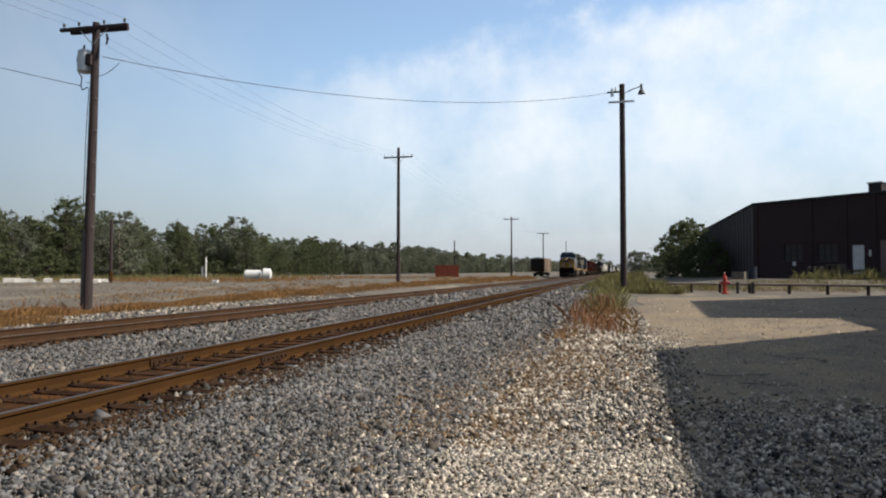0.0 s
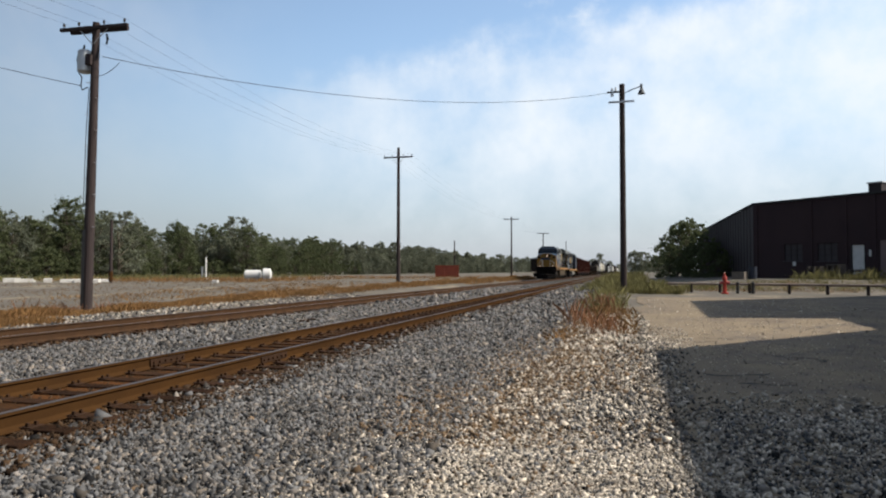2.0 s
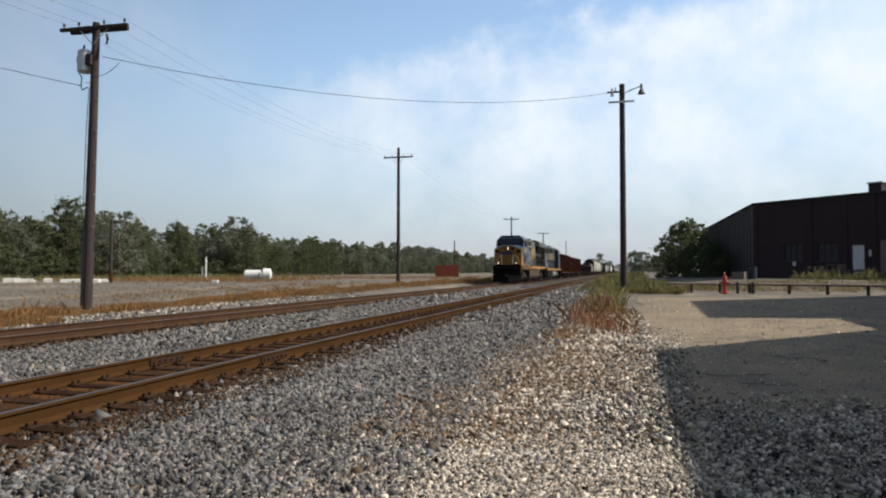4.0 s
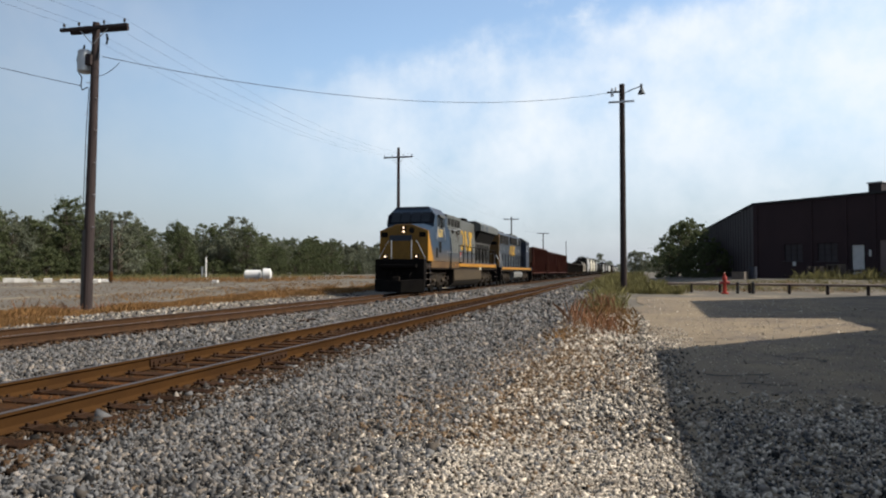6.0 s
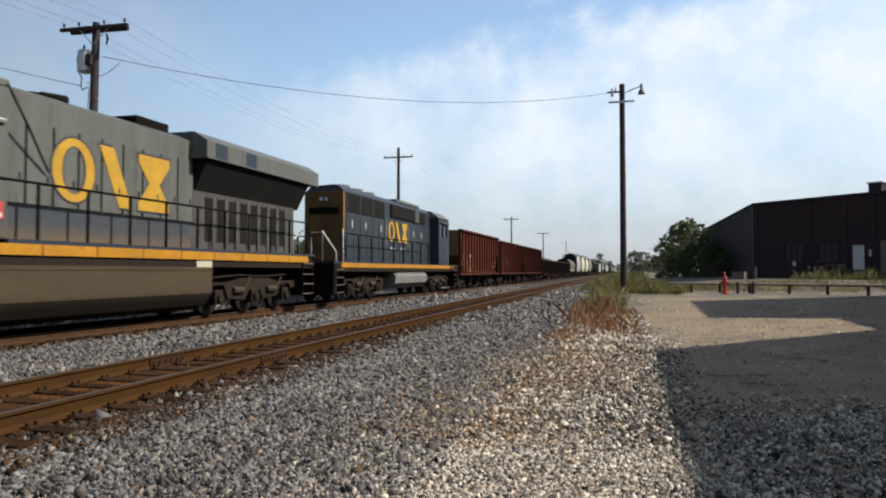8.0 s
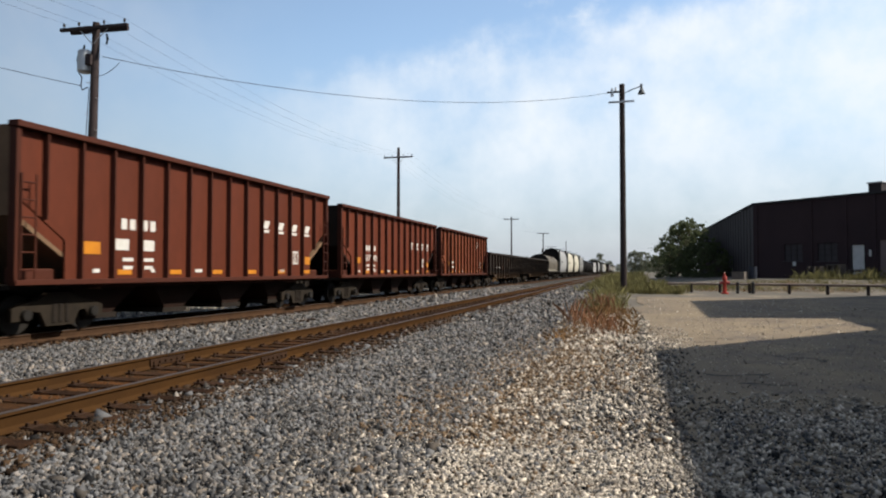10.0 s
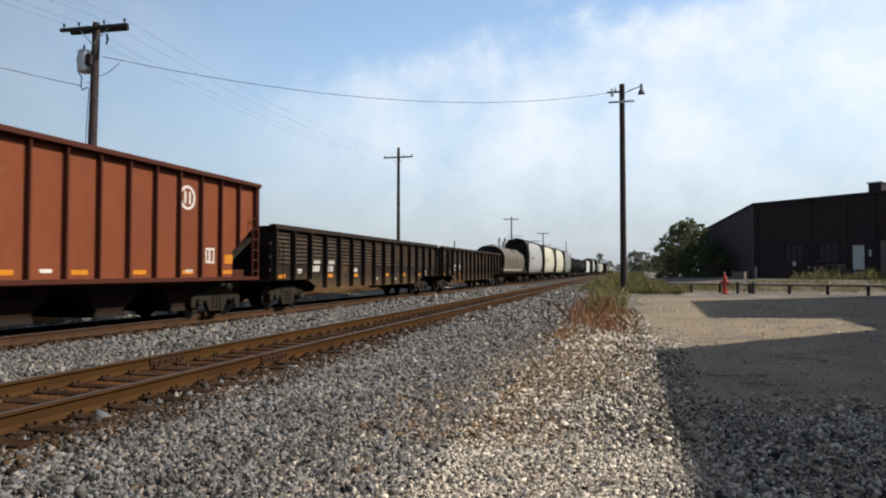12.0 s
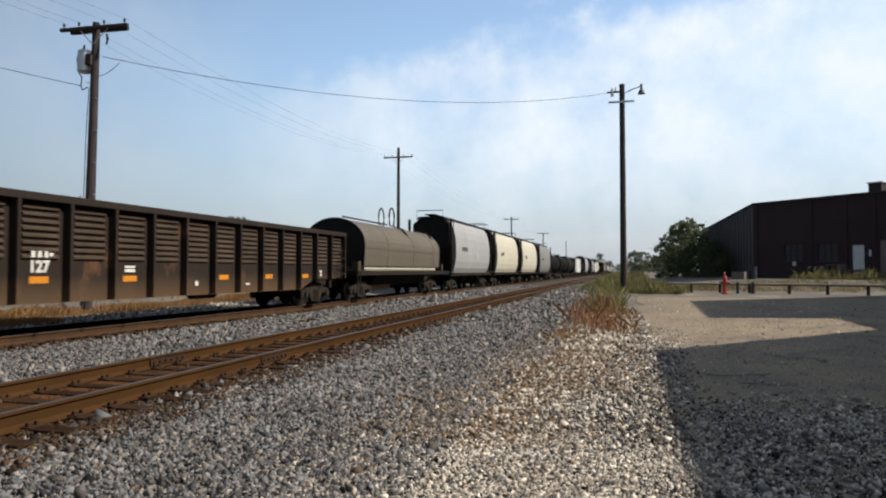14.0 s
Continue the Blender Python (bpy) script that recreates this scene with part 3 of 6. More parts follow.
# ---- yard clutter ----
def hydrant(x, y):
    h = thing("fire_hydrant", "red iron fire hydrant at the pavement's edge", "fire hydrant", m=pose(x, y, ground_z(x, y)))
    b = B()
    cyl(b, (0, 0, 0), (0, 0, 0.1), 0.2, 0.2, 16)
    cyl(b, (0, 0, 0.1), (0, 0, 0.85), 0.105, 0.105, 16)
    cyl(b, (0, 0, 0.82), (0, 0, 0.9), 0.14, 0.14, 16)
    part("barrel", b, M["red"], h)
    b = B()
    cyl(b, (0, 0, 0.9), (0, 0, 1.1), 0.13, 0.08, 16)
    cyl(b, (0, 0, 1.1), (0, 0, 1.2), 0.05, 0.05, 6)
    part("bonnet", b, M["red"], h)
    part("operating_nut", cyl(B(), (0, 0, 1.2), (0, 0, 1.27), 0.045, 0.04, 5), M["pale_red"], h, "sun-bleached pale nut")
    for d in ((1, 0), (-1, 0), (0, -1)):
        b = B()
        cyl(b, (d[0] * 0.1, d[1] * 0.1, 0.66), (d[0] * 0.24, d[1] * 0.24, 0.66), 0.07, 0.07, 10)
        cyl(b, (d[0] * 0.24, d[1] * 0.24, 0.66), (d[0] * 0.27, d[1] * 0.27, 0.66), 0.085, 0.085, 6)
        part("nozzle_cap", b, M["red"], h)


M["pale_red"] = mat("bleached_red", (0.62, 0.42, 0.36), (0.5, 0.2, 0.15), 0.5, scale=6)
hydrant(5.6, 42.4)


def guard_rail(x0, y0, x1, y1, n, missing=()):
    d = Vector((x1 - x0, y1 - y0, 0))
    g = thing("guard_rail", "low rusty pipe barrier on short posts", "guard rail", "yard barriers", pose(x0, y0, 0, 0, 0, math.degrees(math.atan2(d.y, d.x))))
    L = d.length
    zz = [ground_z(x0 + d.x * k / n, y0 + d.y * k / n) for k in range(n + 1)]
    for k in range(n + 1):
        x = L * k / n
        part("post", cyl(B(), (x, 0, zz[k] - 0.2), (x, 0, zz[k] + 0.56), 0.09, 0.085, 10), M["pole"], g)
    part("rail", tube(B(), [(L * k / n, 0, zz[k] + 0.54) for k in range(n + 1)], 0.075, 8), M["barrier"], g)


M["barrier"] = mat("weathered_grey_pipe", (0.30, 0.25, 0.22), (0.17, 0.11, 0.08), 0.7, scale=2, fine=20)
guard_rail(2.4, 45.2, 7.2, 44.0, 3)
guard_rail(7.4, 43.9, 14.6, 41.0, 4)
for x, y, h in ((6.45, 43.4, 0.62), (7.25, 43.2, 0.66)):
    bo = thing("bollard", "short dark steel bollard by the hydrant", "bollard", "bollards", pose(x, y, ground_z(x, y)))
    bb = B()
    cyl(bb, (0, 0, -0.2), (0, 0, h), 0.085, 0.085, 14)
    cyl(bb, (0, 0, h), (0, 0, h + 0.06), 0.085, 0.06, 14)
    part("post", bb, M["wire"], bo)


def tank_on_skid(x, y, r, length, turn):
    t = thing("storage_tank", "white steel storage tank lying on a skid", "tank", "white tanks", pose(x, y, ground_z(x, y), 0, 0, turn))
    b = B()
    cyl(b, (-length / 2, 0, r + 0.15), (length / 2, 0, r + 0.15), r, r, 24)
    cyl(b, (length / 2, 0, r + 0.15), (length / 2 + 0.15, 0, r + 0.15), r, r * 0.5, 24)
    cyl(b, (-length / 2 - 0.15, 0, r + 0.15), (-length / 2, 0, r + 0.15), r * 0.5, r, 24)
    part("shell", b, M["white"], t)
    for s in (-0.3, 0.3):
        part("saddle", box(B(), s * length - 0.1, s * length + 0.1, -r * 0.8, r * 0.8, -0.05, 0.4), M["galv"], t)
    part("filler_neck", cyl(B(), (0.2, 0, 2 * r + 0.1), (0.2, 0, 2 * r + 0.45), 0.12, 0.12, 10), M["wire"], t)
    return t


tank_on_skid(-47.4, 80, 0.62, 1.9, 20)
tank_on_skid(-45.35, 80, 0.72, 0.9, 25)


def marker_post(x, y, h, r, material, label, name="marker_post"):
    p = thing(name, label, "post", m=pose(x, y, ground_z(x, y)))
    part("shaft", cyl(B(), (0, 0, -0.3), (0, 0, h), r, r * 0.85, 10), material, p)
    return p


mp = marker_post(-61.3, 90, 3.4, 0.13, M["white"], "tall white steel marker post in the yard")
part("sign_plate", box(B(), -0.75, -0.45, -0.05, 0.05, 0.4, 1.9), M["white"], mp)
mp = marker_post(-52.3, 60, 6.6, 0.17, M["pole"], "bare dark wooden pole stub by the woods", "old_pole")
part("warning_sleeve", cyl(B(), (0, 0, 0.2), (0, 0, 1.2), 0.22, 0.22, 12), M["rail"], mp, "rusty steel sleeve at its foot")
marker_post(-40, 160, 8.6, 0.16, M["pole"], "distant bare wooden pole without a crossarm", "old_pole")
marker_post(-20.6, 250, 12.2, 0.16, M["pole"], "distant bare wooden pole without a crossarm", "old_pole")


def dumpster(x, y):
    d = thing("dumpster", "rusty red open-topped steel dumpster", "dumpster", m=pose(x, y, ground_z(x, y), 0, 0, 14))
    b = B()
    for a in ((-2.3, 2.3, -1.15, -1.08), (-2.3, 2.3, 1.08, 1.15), (-2.3, -2.22, -1.1, 1.1), (2.22, 2.3, -1.1, 1.1)):
        box(b, *a, 0.15, 2.3)
    box(b, -2.3, 2.3, -1.1, 1.1, 0.12, 0.2)
    part("body", b, M["rustred"], d)
    for k in range(9):
        x = -2.2 + 0.55 * k
        part("rib", box(B(), x - 0.06, x + 0.06, -1.25, -1.15, 0.15, 2.3), M["rustred"], d)
    part("rim", box(B(), -2.4, 2.4, -1.27, -1.08, 2.24, 2.36), M["rustred"], d)
    for s in (-1.6, 1.6):
        part("skid", box(B(), s - 0.1, s + 0.1, -1.1, 1.1, -0.05, 0.14), M["wire"], d)


M["rustred"] = mat("rusty_red_steel", (0.30, 0.075, 0.045), (0.2, 0.06, 0.04), 0.75, scale=1, fine=12, rust=RUST, rust_amt=0.25)
dumpster(-34.0, 130)


def pallet_stack(x, y, n, turn):
    """Weathered pallets piled on one another."""
    t = thing("pallet_stack", "pile of weathered grey pallets before the warehouse", "pallets", "pallet stacks", pose(x, y, ground_z(x, y), 0, 0, turn))
    rng = random.Random(n)
    for k in range(n):
        b = B()
        m = pose(rng.uniform(-0.06, 0.06), rng.uniform(-0.06, 0.06), 0.145 * k, 0, 0, rng.uniform(-5, 5))
        for dx in (-0.5, 0, 0.5):
            box(b, dx - 0.05, dx + 0.05, -0.5, 0.5, 0.02, 0.12, m)
        for j in range(6):
            box(b, -0.6, 0.6, -0.5 + 0.18 * j, -0.39 + 0.18 * j, 0.12, 0.143, m)
        part("pallet", b, M["grey_wood"], t)


M["drum_blue"] = mat("dark_blue_enamel", (0.022, 0.028, 0.045), (0.014, 0.018, 0.028), 0.5, scale=3)
M["grey_wood"] = mat("weathered_grey_wood", (0.17, 0.145, 0.125), (0.10, 0.085, 0.075), 0.9, scale=3, fine=20, stretch=(1, 5, 1))
for x, y, n, turn in ((16.4, 66.4, 8, -40), (17.8, 66.0, 9, -48), (19.2, 65.2, 6, -38)):
    pallet_stack(x, y, n, turn)


def crate(x, y):
    c = thing("wooden_crate", "pale wooden crate before the warehouse", "crate", m=pose(x, y, ground_z(x, y), 0, 0, -30))
    part("body", box(B(), -0.55, 0.55, -0.4, 0.4, 0.05, 0.75, bev=0.01), M["grey_wood"], c)
    for z in (0.12, 0.68):
        part("batten", box(B(), -0.58, 0.58, -0.43, -0.401, z - 0.05, z + 0.05), M["grey_wood"], c)


crate(10.0, 66)
drum = thing("oil_drum", "dark blue steel drum beside the crate", "drum", m=pose(11.1, 66.2, ground_z(11.1, 66.2)))
drum_shell = cyl(B(), (0, 0, 0), (0, 0, 1.15), 0.36, 0.36, 18)
part("shell", drum_shell, M["drum_blue"], drum)
for z in (0.03, 0.4, 0.77, 1.13):
    part("hoop", cyl(B(), (0, 0, z - 0.025), (0, 0, z + 0.025), 0.375, 0.375, 18), M["drum_blue"], drum)


def block_row(x, y, turn, n, size, seed):
    rng = random.Random(seed)
    for k in range(n):
        px, py = x + rng.uniform(-1.5, 1.5), y + k * 0.5 + rng.uniform(-0.2, 0.2)
        p = thing("concrete_block", "pale concrete block lying along the yard's edge", "concrete block", "pale blocks", pose(px, py, ground_z(px, py) - 0.06, rng.uniform(-4, 4), rng.uniform(-3, 3), turn + rng.uniform(-25, 25)))
        hh = rng.uniform(0.3, 0.6)
        length = size * rng.uniform(0.55, 0.95)
        part("block", box(B(), -length / 2, length / 2, -0.3, 0.3, 0, hh, bev=0.05), M["concrete"], p)


for x, y, n, L in ((-64, 60, 3, 2.2), (-60.6, 60, 1, 1.0), (-57.2, 60.5, 2, 2.4), (-55.3, 60, 3, 1.7), (-40, 62, 1, 0.7), (-57, 64, 2, 2.0)):
    block_row(x, y, 30, n, L, int(n * 7 + L * 10))


# ---- plants ----
def leaf_cloud(rng, centres, per, size, flat=0.75):
    """Small leaf triangles scattered through clumps, as plain arrays."""
    n = len(centres) * per
    c = np.repeat(np.array([q[:3] for q in centres]), per, axis=0)
    r = np.repeat(np.array([q[3] for q in centres]), per)
    d = rng.normal(size=(n, 3))
    d /= np.linalg.norm(d, axis=1)[:, None]
    rad = r * np.abs(rng.normal(0, 0.75, n))
    p = c + d * rad[:, None] * np.array([1, 1, flat])
    a = rng.normal(size=(n, 3)); a /= np.linalg.norm(a, axis=1)[:, None]
    b = np.cross(a, rng.normal(size=(n, 3))); b /= np.linalg.norm(b, axis=1)[:, None]
    s = (size * rng.uniform(0.6, 1.4, n))[:, None]
    v = np.stack([p - a * s, p + b * s * 0.55, p + a * s, p - b * s * 0.55], 1).reshape(-1, 3)
    f = np.arange(n * 4).reshape(n, 4)
    return v, f


def raw_mesh(name, v, f, material):
    me = bpy.data.meshes.new(name)
    k = f.shape[1]
    me.vertices.add(len(v)); me.loops.add(f.size); me.polygons.add(len(f))
    me.vertices.foreach_set("co", np.ascontiguousarray(v, dtype=np.float32).ravel())
    me.loops.foreach_set("vertex_index", np.ascontiguousarray(f, dtype=np.int32).ravel())
    me.polygons.foreach_set("loop_start", np.arange(0, f.size, k, dtype=np.int32))
    me.polygons.foreach_set("loop_total", np.full(len(f), k, dtype=np.int32))
    me.materials.append(material)
    me.update(calc_edges=True)
    me.validate()
    return me


def tree(seed, h, w, leaf, label, clumps=125, per=62, size=0.16, low=0.08):
    """Trunk with limbs and a crown of leaf clumps, at the origin."""
    rng = np.random.default_rng(seed)
    t = thing("tree", label, "tree", "trees along the yard")
    cs = []
    b = B()
    cyl(b, (0, 0, -0.3), (0, 0, h * 0.55), 0.02 * h, 0.010 * h, 8)
    for k in range(clumps):
        z = h * (low + (0.97 - low) * rng.uniform(0, 1) ** 0.9)
        prof = max(0.1, 1 - (abs(z / h - 0.42) / 0.62) ** 2) ** 0.6
        a, rr = rng.uniform(0, 2 * math.pi), w * 0.5 * prof * rng.uniform(0.25, 1.0)
        cs.append((rr * math.cos(a), rr * math.sin(a), z, rng.uniform(0.035, 0.11) * h * (1 - 0.5 * max(0.0, z / h - 0.45) / 0.55)))
        if k % 3 == 0:
            cyl(b, (0, 0, z * 0.55), cs[-1][:3], 0.006 * h, 0.002 * h, 5)
    part("trunk", b, M["bark"], t)
    v, f = leaf_cloud(rng, cs, per, size)
    ob = new("crown", raw_mesh("crown", v, f, leaf))
    ob.parent = t
    return t


def wood():
    rng = random.Random(11)
    kinds = [tree(1, 11.5, 8.5, M["leaf"], "leafy green tree at the edge of the wood"),
             tree(2, 10.0, 9.0, M["leaf2"], "pale green willowy tree at the edge of the wood", clumps=110, per=62, size=0.14),
             tree(3, 12.5, 8.0, M["leaf"], "tall leafy green tree at the edge of the wood"),
             tree(4, 9.0, 8.5, M["leaf"], "round leafy green tree at the edge of the wood", low=0.05),
             tree(5, 4.6, 5.5, M["leaf"], "low green shrub in front of the wood", clumps=60, per=100, size=0.12, low=0.02)]
    spots = []
    y = 62.0
    while y < 560:
        step = 3.0 + max(0, y - 120) * 0.014
        spots.append((-96 + rng.uniform(-4, 4), y + rng.uniform(-1, 1), rng.choice((0, 1, 2, 3, 1)), rng.uniform(0.76, 1.0) * (1 + 0.22 * sm(130, 320, y))))
        spots.append((-104 + rng.uniform(-4, 4), y + 2 + rng.uniform(-1, 1), rng.choice((0, 1, 1, 2)), rng.uniform(0.80, 1.04) * (1 + 0.22 * sm(130, 320, y))))
        spots.append((-89.5 + rng.uniform(-2.5, 2), y + rng.uniform(-1.5, 1.5), 4, rng.uniform(0.7, 1.25)))
        y += step
    y = 64.0
    while y < 215:
        spots.append((-101 + rng.uniform(-3, 3), y + rng.uniform(-2, 2), rng.choice((1, 1, 0)), rng.uniform(0.98, 1.2)))
        y += 5.5
    # the three that stand over the rest
    spots += [(-97, 101, 2, 1.16), (-93.5, 104, 1, 1.38), (-86, 100.5, 1, 1.16), (-88, 141, 1, 1.48), (-84.5, 140, 2, 1.0)]
    # beside the warehouse and far up the line
    spots += [(9.4, 110, 3, 0.95), (8.4, 118, 3, 0.9), (10.5, 104, 4, 1.4), (7.6, 125, 4, 1.4), (10.8, 98, 4, 1.15), (9.8, 114, 0, 0.82), (11.2, 92, 4, 0.9)]
    spots += [(4.6, 300, 3, 1.12), (7.6, 302, 3, 1.05), (13.6, 310, 3, 0.85), (18, 305, 3, 0.95), (-21, 600, 2, 1.35), (-27, 610, 3, 1.3), (-14, 620, 3, 1.2), (24, 330, 3, 1.0)]
    # the wood goes on to the horizon and closes the view up the line
    y = 565.0
    while y < 1600:
        spots.append((-92 + rng.uniform(-8, 10), y, rng.choice((0, 2, 3)), rng.uniform(1.0, 1.3)))
        spots.append((34 + rng.uniform(-6, 12), y, rng.choice((0, 2, 3)), rng.uniform(0.8, 1.15)))
        y += 13
    for k in range(44):
        spots.append((-90 + 5.2 * k + rng.uniform(-2, 2), 1620 + rng.uniform(-40, 40), rng.choice((0, 2, 3)), rng.uniform(1.0, 1.7)))
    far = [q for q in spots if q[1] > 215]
    for x, y, k, s in spots:
        if y > 215:
            continue
        m = Matrix.LocRotScale((x, y, ground_z(x, y) - 0.15), Euler((0, 0, rng.uniform(0, 6.28))), (s, s, s * rng.uniform(0.94, 1.06)))
        c = copy_thing(kinds[k], m)
        c.scale = m.to_scale()
    # distant trees: the same crowns with fewer, larger leaf sprays, as one mass, in pale leaf as painted-in haze
    gen = np.random.default_rng(31)
    V, F, base = [], [], 0
    for x, y, k, s in far:
        me = next(o for o in kinds[k].children if o.name.startswith("crown")).data
        co = np.empty(len(me.vertices) * 3, np.float32)
        me.vertices.foreach_get("co", co)
        leaf = co.reshape(-1, 4, 3)
        pick = leaf[gen.integers(0, len(leaf), 2600 if y < 400 else 600)]
        mid = pick.mean(axis=1, keepdims=True)
        pick = mid + (pick - mid) * (2.1 if y < 400 else 3.6)
        a = gen.uniform(0, 6.28)
        rot = np.array([[math.cos(a), -math.sin(a), 0], [math.sin(a), math.cos(a), 0], [0, 0, 1]])
        V.append((pick @ rot.T * s).reshape(-1, 3) + np.array([x, y, ground_z(x, y) - 0.15]))
        F.append(np.arange(len(pick) * 4).reshape(-1, 4) + base)
        base += len(pick) * 4
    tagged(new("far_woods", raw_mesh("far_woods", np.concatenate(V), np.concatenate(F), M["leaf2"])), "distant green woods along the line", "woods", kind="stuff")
    for k in kinds:
        for o in list(k.children):
            bpy.data.objects.remove(o)
        bpy.data.objects.remove(k)


wood()


def blades(name, material, label, areas, seed, kind_cat="grass"):
    """Thin bent blades: areas of (x0, x1, y0, y1, count, height, spread)."""
    rng = np.random.default_rng(seed)
    V, F, base = [], [], 0
    for x0, x1, y0, y1, n, h, lean in areas:
        n = n if n > 20000 else 3 * n
        tuft = rng.uniform(0, 1, (max(3, n // (7 if n > 20000 else 5)), 2))
        pick = tuft[rng.integers(0, len(tuft), n)]
        x = x0 + (x1 - x0) * pick[:, 0] + rng.normal(0, 0.17, n)
        y = y0 + (y1 - y0) * pick[:, 1] + rng.normal(0, 0.26, n)
        z = np.array([ground_z(a, b) for a, b in zip(x, y)]) - 0.02
        hh = h * rng.uniform(0.3, 1.2, n) * np.clip(np.array([0.75 + 1.1 * noise.noise(Vector((a * 0.9, b * 0.35, seed))) for a, b in zip(x, y)]), 0.12, 1.5)
        a = rng.uniform(0, 2 * np.pi, n)
        wd = 0.0005 + 0.00003 * np.abs(y)
        lx, ly = rng.normal(0, lean, n) * hh, rng.normal(0, lean, n) * hh
        ca, sa = np.cos(a) * wd, np.sin(a) * wd
        p = np.stack([np.stack([x - ca, y - sa, z], 1), np.stack([x + ca, y + sa, z], 1),
                      np.stack([x + lx * 0.4 + ca * 0.7, y + ly * 0.4 + sa * 0.7, z + hh * 0.6], 1),
                      np.stack([x + lx, y + ly, z + hh], 1)], 1)
        V.append(p.reshape(-1, 3))
        F.append(np.arange(n * 4).reshape(n, 4) + base)
        base += n * 4
    ob = new(name, raw_mesh(name, np.concatenate(V), np.concatenate(F), material))
    return tagged(ob, label, kind_cat, kind="stuff")


blades("dry_grass", M["dry"], "tall dry brown grass beside the track", [
    (-18.9, -16.4, 2, 17, 44000, 0.24, 0.35), (-20.6, -17.8, 16, 34, 46000, 0.24, 0.35), (-20.6, -17.0, 32, 70, 30000, 0.28, 0.4), (-20, -16, 70, 130, 8000, 0.4, 0.3),
    (-30, -22, 28, 60, 1400, 0.25, 0.4), (-70, -38, 64, 90, 3500, 0.45, 0.4), (-60, -24, 90, 140, 3000, 0.4, 0.4),
    (-1.5, 0.1, 15.6, 20, 420, 0.16, 0.7), (-1.3, 0.1, 19, 28, 420, 0.30, 0.5), (2, 15, 46.5, 56, 1600, 0.2, 0.4), (-2.3, -0.7, 6.8, 9.8, 700, 0.06, 1.0), (-2.0, -0.3, 9.8, 13.5, 500, 0.08, 0.9), (-1.2, 0.6, 11, 16, 220, 0.08, 0.9), (-3.2, -1.0, 14, 22, 200, 0.09, 0.8)], 3)
blades("red_weeds", M["redweed"], "reddish brown dead weeds between track and yard", [
    (-1.3, -0.2, 17.0, 20, 55, 0.55, 0.3), (-1.6, -0.2, 19, 30, 170, 0.62, 0.25), (-20.8, -19.0, 19, 24, 260, 0.5, 0.2)], 4)
blades("green_weeds", M["green_grass"], "green and yellow weeds round the light pole", [
    (-1.6, -0.1, 24, 46, 900, 0.42, 0.3), (0.3, 3.2, 41, 52, 4500, 0.55, 0.3), (-3.0, 1.5, 46, 90, 4200, 0.6, 0.3), (4, 22, 48, 58, 2600, 0.4, 0.3),
    (14, 22, 60, 68, 500, 0.8, 0.3), (-88, -60, 60, 140, 4000, 0.7, 0.3), (-85, -70, 30, 60, 2500, 0.8, 0.3), (-3, 3, 90, 200, 2500, 1.0, 0.3)], 6)


# ---- gravel ----
def stones(name, material, label, areas, seed):
    """Loose angular stones: areas of (x0, x1, y0, y1, count, size)."""
    rng = np.random.default_rng(seed)
    octa = np.array([(1, 0, 0), (-1, 0, 0), (0, 1, 0), (0, -1, 0), (0, 0, 1), (0, 0, -1)], float)
    tri = np.array([(0, 2, 4), (2, 1, 4), (1, 3, 4), (3, 0, 4), (2, 0, 5), (1, 2, 5), (3, 1, 5), (0, 3, 5)])
    V, F, base = [], [], 0
    for x0, x1, y0, y1, n, size, *lift in areas:
        x = rng.uniform(x0, x1, n) if x1 < -1.25 or x0 > 0.2 else rng.triangular(x0, 0.6 * x0 + 0.4 * x1, x1, n)
        y = rng.uniform(y0, y1, n)
        z = np.array([ground_z(a, b) for a, b in zip(x, y)]) + (lift[0] if lift else 0.03) + rng.uniform(-0.4, 0.5, n) * size
        s = size * np.exp(rng.normal(0, 0.3, n))
        v = octa[None] * (s[:, None, None] * rng.uniform(0.55, 1.15, (n, 6, 1)))
        v = (v + rng.normal(0, 0.22, (n, 6, 3)) * s[:, None, None]) * rng.uniform(0.55, 1.5, (n, 1, 3))
        q = rng.normal(size=(n, 4)); q /= np.linalg.norm(q, axis=1)[:, None]
        w, a, b, c = q.T
        R = np.stack([np.stack([1 - 2 * (b * b + c * c), 2 * (a * b - c * w), 2 * (a * c + b * w)], 1),
                      np.stack([2 * (a * b + c * w), 1 - 2 * (a * a + c * c), 2 * (b * c - a * w)], 1),
                      np.stack([2 * (a * c - b * w), 2 * (b * c + a * w), 1 - 2 * (a * a + b * b)], 1)], 1)
        v = np.einsum("nij,nkj->nki", R, v) + np.stack([x, y, z], 1)[:, None]
        V.append(v.reshape(-1, 3))
        F.append((np.arange(n)[:, None, None] * 6 + tri[None]).reshape(-1, 3) + base)
        base += n * 6
    ob = new(name, raw_mesh(name, np.concatenate(V), np.concatenate(F), material))
    return tagged(ob, label, "gravel", kind="stuff")


